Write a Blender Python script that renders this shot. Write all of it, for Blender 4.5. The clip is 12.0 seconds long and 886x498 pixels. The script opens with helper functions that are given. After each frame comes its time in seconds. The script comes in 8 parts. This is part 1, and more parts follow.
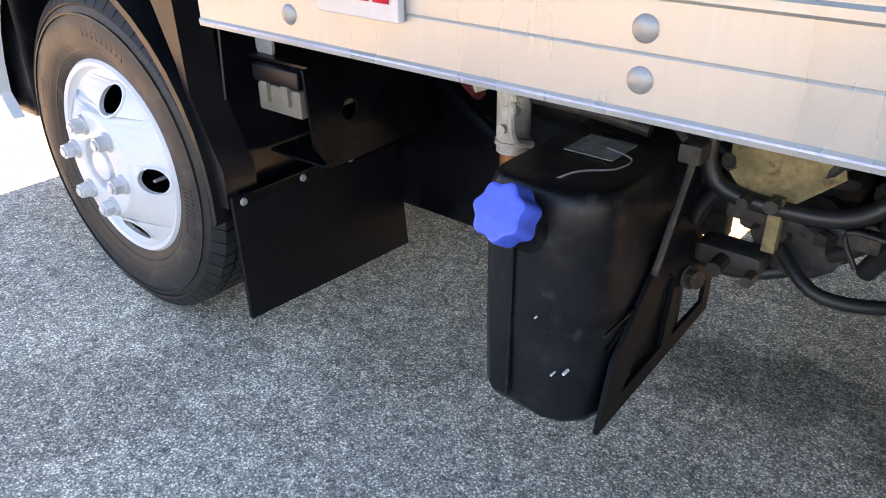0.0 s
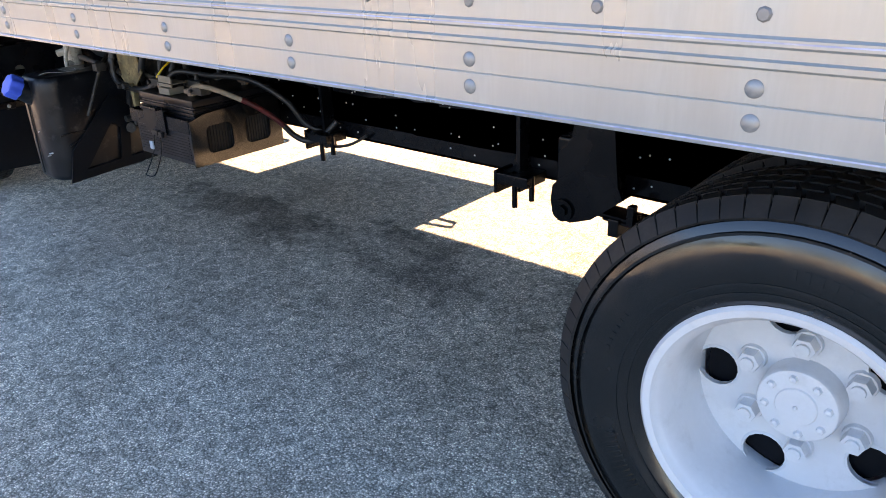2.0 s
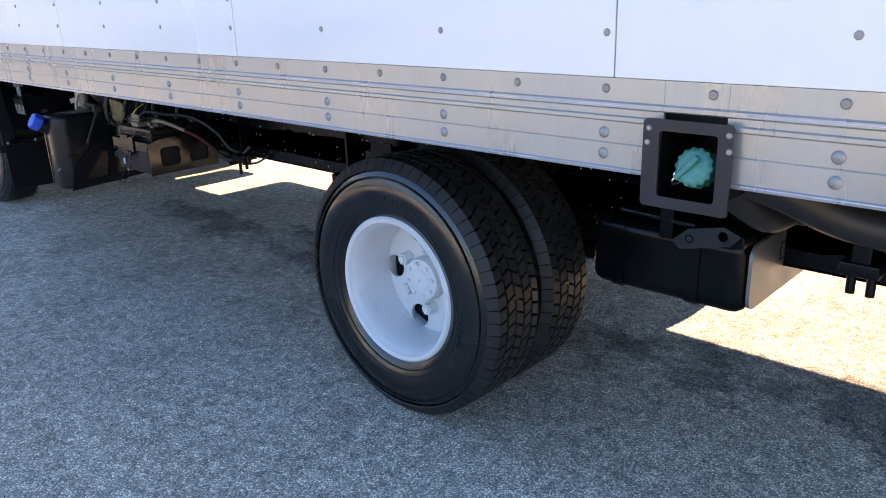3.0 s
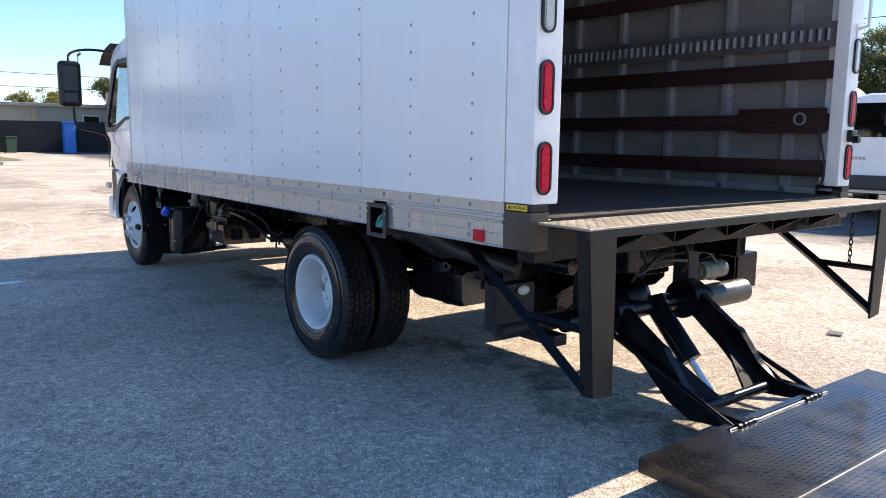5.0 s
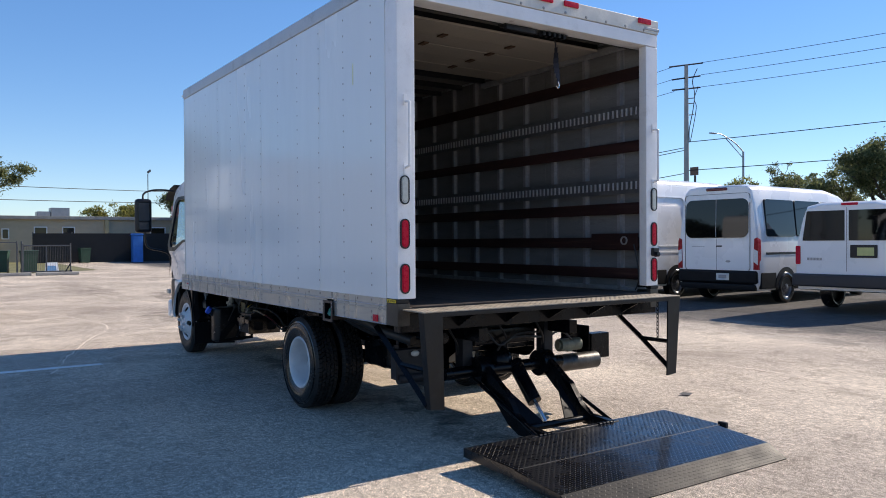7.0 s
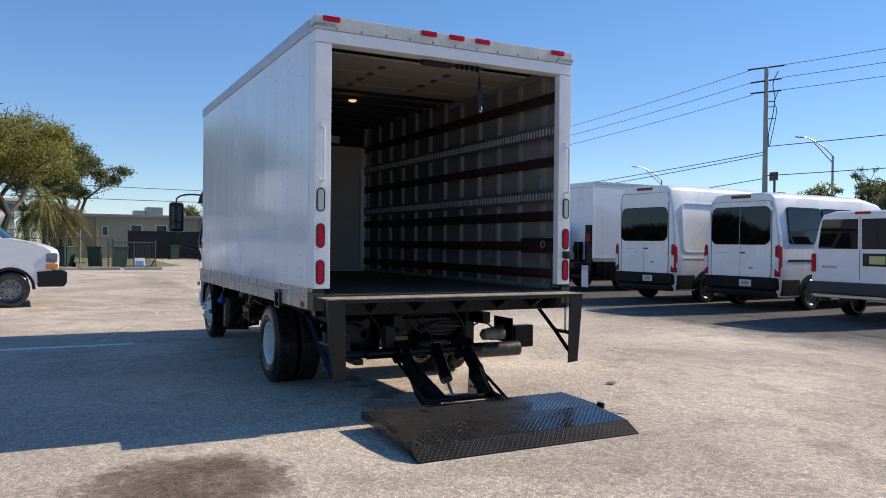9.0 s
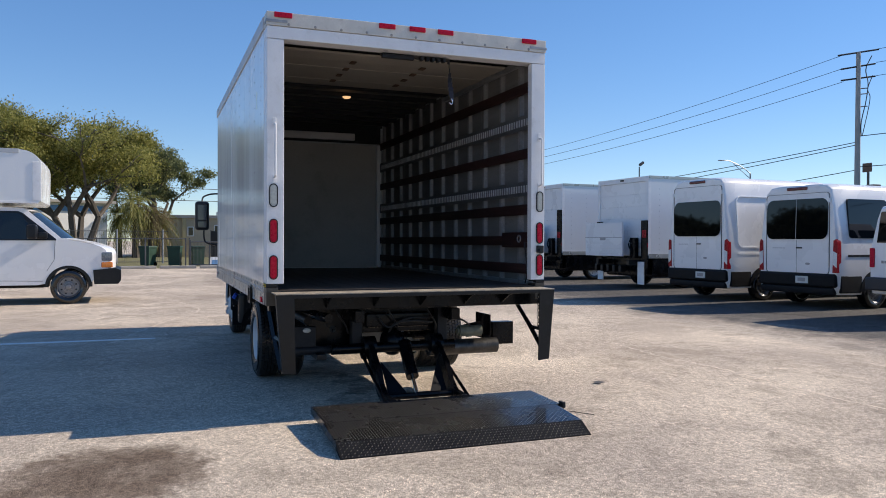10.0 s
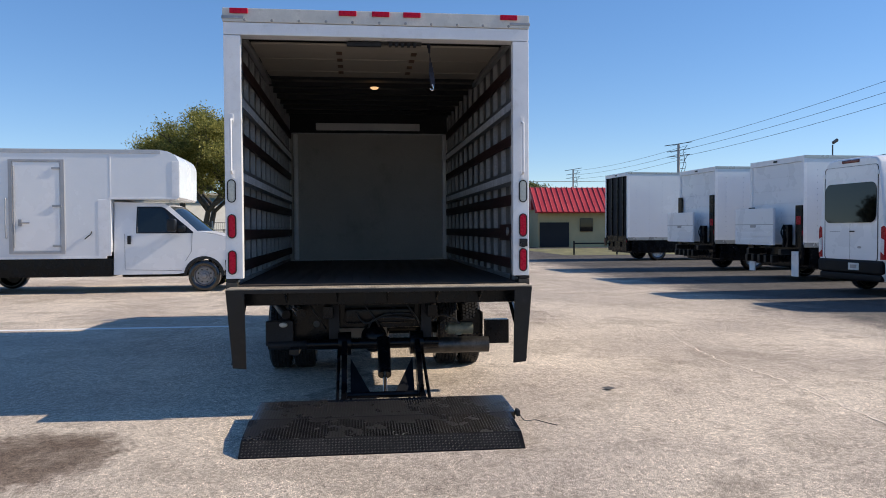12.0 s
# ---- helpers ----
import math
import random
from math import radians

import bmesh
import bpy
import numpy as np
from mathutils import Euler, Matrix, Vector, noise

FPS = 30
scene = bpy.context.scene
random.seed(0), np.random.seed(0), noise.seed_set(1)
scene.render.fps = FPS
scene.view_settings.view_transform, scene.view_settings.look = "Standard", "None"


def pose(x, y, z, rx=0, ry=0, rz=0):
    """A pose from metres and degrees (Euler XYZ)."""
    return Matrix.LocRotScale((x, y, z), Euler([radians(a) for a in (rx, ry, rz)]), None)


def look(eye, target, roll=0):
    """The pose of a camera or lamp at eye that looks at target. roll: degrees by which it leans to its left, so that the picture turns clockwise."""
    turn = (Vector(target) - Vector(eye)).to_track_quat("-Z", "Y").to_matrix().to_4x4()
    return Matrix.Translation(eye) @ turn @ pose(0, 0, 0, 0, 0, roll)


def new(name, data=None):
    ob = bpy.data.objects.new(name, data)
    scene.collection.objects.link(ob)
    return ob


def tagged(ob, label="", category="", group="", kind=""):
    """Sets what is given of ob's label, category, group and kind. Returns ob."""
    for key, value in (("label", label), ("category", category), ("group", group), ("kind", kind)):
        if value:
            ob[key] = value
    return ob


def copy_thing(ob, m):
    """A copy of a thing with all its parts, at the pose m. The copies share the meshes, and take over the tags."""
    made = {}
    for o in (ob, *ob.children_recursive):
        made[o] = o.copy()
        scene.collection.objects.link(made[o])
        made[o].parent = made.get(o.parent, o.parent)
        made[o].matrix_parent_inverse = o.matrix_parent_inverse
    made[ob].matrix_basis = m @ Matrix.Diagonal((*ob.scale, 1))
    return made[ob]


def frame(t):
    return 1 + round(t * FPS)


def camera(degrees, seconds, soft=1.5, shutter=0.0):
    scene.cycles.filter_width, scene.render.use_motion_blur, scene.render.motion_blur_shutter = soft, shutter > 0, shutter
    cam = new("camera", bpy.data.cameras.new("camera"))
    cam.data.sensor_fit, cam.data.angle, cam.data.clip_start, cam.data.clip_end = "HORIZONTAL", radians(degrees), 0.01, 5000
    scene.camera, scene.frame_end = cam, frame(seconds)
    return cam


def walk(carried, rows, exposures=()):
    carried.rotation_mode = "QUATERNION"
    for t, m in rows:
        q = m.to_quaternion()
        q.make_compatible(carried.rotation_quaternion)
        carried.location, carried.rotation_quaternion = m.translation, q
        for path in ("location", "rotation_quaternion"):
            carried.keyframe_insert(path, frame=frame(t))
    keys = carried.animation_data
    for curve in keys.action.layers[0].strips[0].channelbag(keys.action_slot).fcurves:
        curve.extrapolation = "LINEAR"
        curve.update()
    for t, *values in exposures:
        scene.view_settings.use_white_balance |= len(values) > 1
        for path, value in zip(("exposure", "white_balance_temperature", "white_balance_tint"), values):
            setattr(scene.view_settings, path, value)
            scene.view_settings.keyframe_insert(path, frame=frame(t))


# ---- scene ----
cam = camera(60.4, 12.0, soft=0.95)
PATH = [
    (0, (-4.16, -1.759, 1.074), (-5.279, -0.407, 0.115), -0.7),
    (0.2, (-3.934, -1.77, 1.075), (-5.055, -0.431, 0.1), -2.0),
    (0.5, (-3.622, -1.786, 1.088), (-4.733, -0.446, 0.102), -2.3),
    (0.8, (-3.255, -1.791, 1.098), (-4.362, -0.432, 0.135), -2.4),
    (1, (-3.008, -1.813, 1.101), (-4.125, -0.447, 0.16), -2.7),
    (1.5, (-2.35, -1.971, 1.122), (-3.513, -0.598, 0.249), -2.8),
    (2, (-1.679, -2.088, 1.133), (-2.889, -0.71, 0.335), -2.3),
    (2.5, (-1.039, -2.29, 1.163), (-2.293, -0.907, 0.445), -2.1),
    (3, (-0.411, -2.449, 1.197), (-1.717, -1.074, 0.561), -1.8),
    (3.2, (-0.166, -2.544, 1.218), (-1.495, -1.173, 0.621), -1.7),
    (5, (1.942, -3.134, 1.279), (0.382, -1.916, 0.991), 0.7),
    (5.5, (2.495, -3.306, 1.323), (0.898, -2.123, 1.105), 0.6),
    (6, (3.054, -3.397, 1.35), (1.431, -2.237, 1.213), 0.3),
    (6.5, (3.593, -3.546, 1.376), (1.953, -2.404, 1.311), -0.2),
    (7, (4.138, -3.656, 1.414), (2.478, -2.54, 1.393), -0.3),
    (9, (5.688, -3.033, 1.411), (3.912, -2.115, 1.396), 0.6),
    (9.5, (5.932, -2.549, 1.404), (4.111, -1.723, 1.387), 0.5),
    (10, (6.027, -2.045, 1.387), (4.158, -1.333, 1.366), 0.2),
    (10.5, (6.102, -1.481, 1.389), (4.189, -0.899, 1.364), -0.1),
    (11, (6.167, -0.97, 1.413), (4.217, -0.526, 1.385), -0.3),
    (11.5, (6.131, -0.52, 1.423), (4.157, -0.201, 1.394), -0.4),
    (12, (6.148, -0.192, 1.43), (4.162, 0.033, 1.378), -0.3),
]
walk(cam, [(t, look(eye, target, roll)) for t, eye, target, roll in PATH],
     exposures=[(0.0, 3.26, 12700, 26), (0.5, 3.34, 13000, 26), (1.0, 3.36, 13200, 26), (2.0, 2.86, 10000, 23), (3.2, 2.35, 8550, 20), (5.0, 1.47, 7250, 14), (5.5, 1.22, 7050, 14), (6.0, 0.98, 6950, 13),
                (6.5, 0.82, 6900, 13), (7.2, 0.68, 6950, 13), (9.0, 0.58, 7000, 13), (12.0, 0.58, 7000, 13)])

# ---- world, sun ----
SUN_ELEV, SUN_AZ = 34.8, -2.5          # degrees; azimuth from +y, positive towards -x
world = bpy.data.worlds.new("sky")
scene.world = world
world.use_nodes = True
wn = world.node_tree.nodes
sky = wn.new("ShaderNodeTexSky")
sky.sky_type = "NISHITA"
sky.sun_disc = False
sky.sun_elevation, sky.sun_rotation = radians(SUN_ELEV), radians(-SUN_AZ)
sky.altitude, sky.air_density, sky.dust_density, sky.ozone_density = 1200, 1.0, 0.0, 3.0
deep = wn.new("ShaderNodeHueSaturation")
deep.inputs["Hue"].default_value, deep.inputs["Saturation"].default_value = 0.504, 1.38
even = wn.new("ShaderNodeGamma")
even.inputs["Gamma"].default_value = 0.72
world.node_tree.links.new(sky.outputs[0], even.inputs["Color"])
world.node_tree.links.new(even.outputs[0], deep.inputs["Color"])
tint = wn.new("ShaderNodeMix")
tint.data_type, tint.blend_type = "RGBA", "MULTIPLY"
tint.inputs[0].default_value, tint.inputs[7].default_value = 1.0, (0.865, 0.98, 1.125, 1)
world.node_tree.links.new(deep.outputs[0], tint.inputs[6])
world.node_tree.links.new(tint.outputs[2], wn["Background"].inputs[0])
wn["Background"].inputs[1].default_value = 0.15
sun_way = Vector((-math.sin(radians(SUN_AZ)) * math.cos(radians(SUN_ELEV)), math.cos(radians(SUN_AZ)) * math.cos(radians(SUN_ELEV)), math.sin(radians(SUN_ELEV))))
sun = new("sun", bpy.data.lights.new("sun", "SUN"))
sun.data.energy, sun.data.angle, sun.data.color = 3.7, radians(0.53), (1.0, 0.925, 0.815)
sun.matrix_world = look(sun_way * 60, (0, 0, 0))


# ---- materials ----
def nodes_of(m):
    m.use_nodes = True
    t = m.node_tree
    return t, t.nodes, t.links, t.nodes["Principled BSDF"]


def mix(t, fac, a, b, kind="MIX"):
    n = t.nodes.new("ShaderNodeMix")
    n.data_type, n.blend_type = "RGBA", kind
    for sock, v in ((n.inputs[0], fac), (n.inputs[6], a), (n.inputs[7], b)):
        if isinstance(v, (int, float)):
            sock.default_value = v
        elif isinstance(v, tuple):
            sock.default_value = (*v[:3], 1)
        else:
            t.links.new(v, sock)
    return n.outputs[2]


def maths(t, op, a, b=0.0, c=0.0):
    n = t.nodes.new("ShaderNodeMath")
    n.operation = op
    for sock, v in zip(n.inputs, (a, b, c)):
        if isinstance(v, (int, float)):
            sock.default_value = v
        else:
            t.links.new(v, sock)
    return n.outputs[0]


def ramp(t, v, lo, hi, a=0.0, b=1.0):
    n = t.nodes.new("ShaderNodeMapRange")
    n.interpolation_type = "SMOOTHSTEP"
    t.links.new(v, n.inputs[0])
    for i, x in enumerate((lo, hi, a, b)):
        n.inputs[i + 1].default_value = x
    return n.outputs[0]


def coords(t, scale=(1, 1, 1)):
    c = t.nodes.new("ShaderNodeTexCoord")
    m = t.nodes.new("ShaderNodeMapping")
    m.inputs[3].default_value = scale
    t.links.new(c.outputs["Object"], m.inputs[0])
    return m.outputs[0]


def noise_tex(t, vec, scale, detail=4.0, rough=0.55):
    n = t.nodes.new("ShaderNodeTexNoise")
    n.inputs["Scale"].default_value, n.inputs["Detail"].default_value, n.inputs["Roughness"].default_value = scale, detail, rough
    t.links.new(vec, n.inputs["Vector"])
    return n.outputs["Fac"]


def mat(name, base, rough=0.5, metal=0.0, var=0.12, scale=5.0, fine=90.0, bump=0.0, stretch=(1, 1, 1), dirt=None, dirt_amount=0.0, coat=0.0, each=0.0, spec=0.5, wave=0.0):
    """A surface with two scales of variation, optional streaks of dirt and fine relief."""
    m = bpy.data.materials.new(name)
    t, ns, ls, p = nodes_of(m)
    v = coords(t, stretch)
    big, small = noise_tex(t, v, scale), noise_tex(t, v, fine, 2.0)
    lo, hi = tuple(max(0.0, c * (1 - var)) for c in base), tuple(min(1.0, c * (1 + var)) for c in base)
    col = mix(t, ramp(t, big, 0.3, 0.7), lo, hi)
    col = mix(t, ramp(t, small, 0.35, 0.65, 0.0, 0.5), col, lo)
    if each:
        info = t.nodes.new("ShaderNodeObjectInfo")
        col = mix(t, maths(t, "MULTIPLY", info.outputs["Random"], each), col, tuple(c * 0.35 for c in base))
    if dirt:
        d = noise_tex(t, v, scale * 1.7, 8.0, 0.7)
        col = mix(t, ramp(t, d, 0.52, 0.75, 0.0, dirt_amount), col, dirt)
    ls.new(col, p.inputs["Base Color"])
    ls.new(ramp(t, big, 0.25, 0.75, max(0.02, rough - 0.08), min(1.0, rough + 0.1)), p.inputs["Roughness"])
    p.inputs["Metallic"].default_value = metal
    p.inputs["Specular IOR Level"].default_value = spec
    p.inputs["Coat Weight"].default_value = coat
    p.inputs["Coat Roughness"].default_value = 0.08
    if bump or wave:
        b = t.nodes.new("ShaderNodeBump")
        b.inputs["Strength"].default_value, b.inputs["Distance"].default_value = (0.6, bump) if bump else (1.0, wave)
        ls.new(small if bump else noise_tex(t, v, 3.2, 2.0), b.inputs["Height"])
        ls.new(b.outputs[0], p.inputs["Normal"])
    return m


def glass(name, tint, rough=0.03):
    """Dark tinted glazing: a glossy dark pane."""
    m = bpy.data.materials.new(name)
    t, ns, ls, p = nodes_of(m)
    p.inputs["Base Color"].default_value = (*tint, 1)
    p.inputs["Roughness"].default_value, p.inputs["IOR"].default_value = rough, 1.52
    p.inputs["Specular IOR Level"].default_value = 0.25
    return m


def clear_glass(name, tint):
    m = bpy.data.materials.new(name)
    t, ns, ls, p = nodes_of(m)
    p.inputs["Base Color"].default_value = (*tint, 1)
    p.inputs["Roughness"].default_value, p.inputs["IOR"].default_value = 0.01, 1.45
    p.inputs["Transmission Weight"].default_value = 1.0
    return m


def spot(t, vec, cx, cy, rx, ry, wobble, edge=0.35, ragged=2.6):
    """A mask, 1 inside an uneven ellipse on the ground."""
    s = t.nodes.new("ShaderNodeVectorMath")
    s.operation = "SUBTRACT"
    t.links.new(vec, s.inputs[0])
    s.inputs[1].default_value = (cx, cy, 0)
    d = t.nodes.new("ShaderNodeVectorMath")
    d.operation = "MULTIPLY"
    t.links.new(s.outputs[0], d.inputs[0])
    d.inputs[1].default_value = (1 / rx, 1 / ry, 0)
    l = t.nodes.new("ShaderNodeVectorMath")
    l.operation = "LENGTH"
    t.links.new(d.outputs[0], l.inputs[0])
    r = maths(t, "ADD", l.outputs["Value"], maths(t, "MULTIPLY", maths(t, "SUBTRACT", wobble, 0.5), ragged))
    return ramp(t, r, 1.0 - edge, 1.0 + edge, 1.0, 0.0)


def asphalt(name, base, worn, dark, stains=(), pale=(), wear=0.5, grain=1.0, bays=None):
    """Worn lot surfacing: stone chips of two sizes set in dark binder, broad patches, oil and water stains."""
    m = bpy.data.materials.new(name)
    t, ns, ls, p = nodes_of(m)
    v = coords(t)

    def chips(scale):
        vo = ns.new("ShaderNodeTexVoronoi")
        vo.inputs["Scale"].default_value = scale
        ls.new(v, vo.inputs["Vector"])
        sep = ns.new("ShaderNodeSeparateColor")
        ls.new(vo.outputs["Color"], sep.inputs[0])
        return sep.outputs[0], vo.outputs["Distance"]

    c1, d1 = chips(210.0)
    c2, d2 = chips(480.0)
    c3 = chips(46.0)[0]
    n1, n2 = noise_tex(t, v, 0.42, 6.0), noise_tex(t, v, 2.6, 6.0, 0.6)
    broad, n5 = noise_tex(t, v, 0.11, 4.0), noise_tex(t, v, 0.85, 9.0, 0.66)
    mid = noise_tex(t, v, 21.0, 5.0, 0.75)
    # broad tone
    col = mix(t, ramp(t, n1, 0.4, 0.62, 0.0, wear), base, worn)
    col = mix(t, ramp(t, n5, 0.5, 0.6, 0.0, 0.5), col, dark)
    col = mix(t, ramp(t, n2, 0.52, 0.68, 0.0, 0.4), col, dark)
    col = mix(t, ramp(t, broad, 0.4, 0.65, 0.0, 0.4), col, tuple(0.72 * c for c in worn))
    fine = noise_tex(t, v, 6.5, 7.0, 0.68)
    for cx, cy, rx, ry, amount, shade in stains:
        col = mix(t, maths(t, "MULTIPLY", spot(t, v, cx, cy, rx, ry, fine, 0.16, 1.1 if rx == ry else 2.6), maths(t, "MULTIPLY", ramp(t, n2, 0.42, 0.56, 0.75 if rx == ry else 0.25, 1.0), amount)), col, shade)
    for cx, cy, rx, ry, amount, shade in pale:
        col = mix(t, maths(t, "MULTIPLY", spot(t, v, cx, cy, rx, ry, n2, 0.6), amount), col, shade)
    if bays:
        y0, y1, shade = bays
        xyz = ns.new("ShaderNodeSeparateXYZ")
        ls.new(v, xyz.inputs[0])
        shift = maths(t, "ADD", maths(t, "MULTIPLY", maths(t, "SUBTRACT", n5, 0.5), 3.4), maths(t, "MULTIPLY", maths(t, "SUBTRACT", fine, 0.5), 1.6))
        col = mix(t, ramp(t, maths(t, "ADD", xyz.outputs[1], shift), y0, y1), col, shade)
    # chip by chip
    g = maths(t, "MULTIPLY", ramp(t, c1, 0.0, 1.0, 1.0 - 0.37 * grain, 1.0 + 0.37 * grain), ramp(t, c2, 0.0, 1.0, 1.0 - 0.3 * grain, 1.0 + 0.3 * grain))
    g = maths(t, "MULTIPLY", g, ramp(t, d1, 0.3, 0.75, 1.2, 0.62))
    g = maths(t, "MULTIPLY", g, ramp(t, c3, 0.0, 1.0, 1.0 - 0.17 * grain, 1.0 + 0.17 * grain))
    g = maths(t, "MULTIPLY", g, ramp(t, mid, 0.3, 0.7, 1.0 + 0.21 * grain, 1.0 - 0.21 * grain))
    g = maths(t, "ADD", g, maths(t, "MULTIPLY", ramp(t, c1, 0.86, 0.9, 0.0, 0.6 * grain), ramp(t, d1, 0.4, 0.6, 1.0, 0.0)))
    grey = ns.new("ShaderNodeCombineColor")
    for k in range(3):
        ls.new(g, grey.inputs[k])
    col = mix(t, 1.0, col, grey.outputs[0], "MULTIPLY")
    ls.new(col, p.inputs["Base Color"])
    p.inputs["Roughness"].default_value = 0.92
    p.inputs["Specular IOR Level"].default_value = 0.12
    b = ns.new("ShaderNodeBump")
    b.inputs["Strength"].default_value, b.inputs["Distance"].default_value = 0.8, 0.003
    ls.new(maths(t, "ADD", maths(t, "MULTIPLY", d1, -1.0), maths(t, "ADD", maths(t, "MULTIPLY", d2, -0.3), maths(t, "MULTIPLY", mid, 1.4))), b.inputs["Height"])
    ls.new(b.outputs[0], p.inputs["Normal"])
    return m


OIL = (0.05, 0.045, 0.042)
LOT = asphalt("lot_asphalt", (0.48, 0.405, 0.33), (0.72, 0.615, 0.49), (0.26, 0.213, 0.168), wear=0.9, bays=(6.1, 8.4, (0.115, 0.108, 0.102)),
              stains=((1.15, -2.35, 0.62, 0.62, 0.85, (0.13, 0.09, 0.063)), (0.95, -2.1, 0.42, 0.42, 0.35, (0.11, 0.078, 0.056)), (-3.1, -0.24, 0.75, 0.2, 0.55, OIL), (-4.3, -0.32, 0.6, 0.16, 0.5, OIL),
                      (-1.1, -0.2, 0.6, 0.2, 0.55, OIL), (-0.3, -0.4, 0.5, 0.22, 0.5, OIL), (-2.0, -0.3, 0.5, 0.2, 0.4, OIL), (-11.0, 0.5, 1.6, 0.8, 0.5, (0.09, 0.07, 0.06)),
                      (-15.0, 1.6, 3.0, 0.5, 0.5, (0.11, 0.085, 0.07)), (-21.0, 0.2, 4.0, 0.6, 0.45, (0.12, 0.09, 0.075)), (-7.5, 2.5, 2.2, 0.5, 0.35, (0.12, 0.09, 0.075))),
              pale=((-3.52, 0.55, 0.26, 0.16, 0.85, (0.5, 0.4, 0.29)), (0.0, 6.6, 6.0, 0.35, 0.35, (0.38, 0.33, 0.29))))
BAYS = asphalt("bay_asphalt", (0.085, 0.08, 0.076), (0.16, 0.147, 0.135), (0.042, 0.039, 0.037), wear=0.6)
GRASS = mat("grass_earth", (0.18, 0.172, 0.075), 0.95, var=0.5, scale=1.2, fine=30, bump=0.02, dirt=(0.3, 0.24, 0.15), dirt_amount=0.8)
CONCRETE = mat("concrete", (0.39, 0.367, 0.33), 0.9, var=0.15, scale=2, fine=60, bump=0.004, dirt=(0.2, 0.18, 0.15), dirt_amount=0.7)
PAINT_LINE = mat("worn_white_paint", (0.8, 0.8, 0.785), 0.8, var=0.12, scale=9, fine=90, dirt=(0.35, 0.32, 0.28), dirt_amount=0.6)
WHITE = mat("white_panel_paint", (0.755, 0.787, 0.785), 0.22, var=0.025, scale=1.6, fine=40, coat=0.3, dirt=(0.62, 0.61, 0.58), dirt_amount=0.16, stretch=(1.0, 1.0, 0.16), wave=0.008)
WHITE_SKIN = mat("white_ribless_skin", (0.74, 0.755, 0.77), 0.2, var=0.02, scale=1.2, fine=30, coat=0.4, dirt=(0.6, 0.59, 0.57), dirt_amount=0.08, wave=0.003)
VAN_WHITE = mat("van_white_paint", (0.8, 0.8, 0.8), 0.28, var=0.015, scale=1.2, coat=0.5, dirt=(0.7, 0.69, 0.67), dirt_amount=0.05)
FRAME_WHITE = mat("white_frame_paint", (0.79, 0.795, 0.8), 0.35, var=0.05, scale=5, fine=120, coat=0.15, dirt=(0.5, 0.48, 0.45), dirt_amount=0.4)
ALU = mat("mill_aluminium", (0.42, 0.43, 0.41), 0.3, 0.5, var=0.05, scale=2.2, fine=40, stretch=(4.5, 1.0, 0.5), dirt=(0.3, 0.26, 0.2), dirt_amount=0.18)
GALV = mat("galvanised_steel", (0.36, 0.37, 0.38), 0.45, 0.45, var=0.18, scale=12, fine=70, dirt=(0.25, 0.24, 0.22), dirt_amount=0.5)
POST_STEEL = mat("dull_post_steel", (0.27, 0.275, 0.285), 0.5, 0.3, var=0.2, scale=10, fine=70, dirt=(0.12, 0.11, 0.1), dirt_amount=0.5)
RIVET = mat("rivet_steel", (0.34, 0.335, 0.32), 0.46, 0.6, var=0.2, scale=30)
BLACK = mat("black_chassis_paint", (0.003, 0.0036, 0.0052), 0.24, var=0.4, scale=6, fine=60, bump=0.0004, dirt=(0.008, 0.0085, 0.01), dirt_amount=0.25, spec=0.2)
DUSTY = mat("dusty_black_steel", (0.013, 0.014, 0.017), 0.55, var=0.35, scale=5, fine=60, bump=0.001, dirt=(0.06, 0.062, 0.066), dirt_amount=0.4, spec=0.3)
BUMPER = mat("worn_black_steel", (0.006, 0.006, 0.0068), 0.38, 0.0, var=0.3, scale=7, fine=70, bump=0.001, dirt=(0.03, 0.028, 0.026), dirt_amount=0.35, spec=0.35)
TREAD = mat("black_tread_plate", (0.006, 0.006, 0.007), 0.26, 0.0, var=0.4, scale=4, fine=60, coat=0.25, dirt=(0.03, 0.03, 0.031), dirt_amount=0.25, spec=0.5)
TREAD_WORN = mat("worn_tread_plate", (0.4, 0.34, 0.26), 0.6, 0.15, var=0.3, scale=8, fine=60, dirt=(0.1, 0.08, 0.06), dirt_amount=0.7)
RUBBER = mat("tyre_rubber", (0.003, 0.003, 0.0033), 0.2, var=0.25, scale=14, fine=120, bump=0.0002, dirt=(0.012, 0.012, 0.012), dirt_amount=0.15, spec=0.8)
TREAD_RUBBER = mat("tread_rubber", (0.018, 0.018, 0.0185), 0.5, var=0.3, scale=14, fine=120, dirt=(0.05, 0.046, 0.042), dirt_amount=0.35, spec=0.3)
RUBBER_BROWN = mat("dusty_tyre_rubber", (0.022, 0.02, 0.019), 0.5, var=0.35, scale=12, fine=120, bump=0.0008, dirt=(0.12, 0.1, 0.08), dirt_amount=0.55)
FLAP = mat("rubber_flap", (0.003, 0.0042, 0.0066), 0.6, var=0.3, scale=5, fine=90, dirt=(0.013, 0.015, 0.018), dirt_amount=0.4, spec=0.14)
PLASTIC = mat("black_plastic", (0.004, 0.0048, 0.007), 0.36, var=0.25, scale=8, fine=120, bump=0.0006, dirt=(0.03, 0.033, 0.038), dirt_amount=0.3, spec=0.4)
TANK = mat("dusty_black_plastic", (0.0042, 0.0055, 0.008), 0.34, var=0.3, scale=11, fine=28, bump=0.002, dirt=(0.07, 0.072, 0.075), dirt_amount=0.6, spec=0.35)
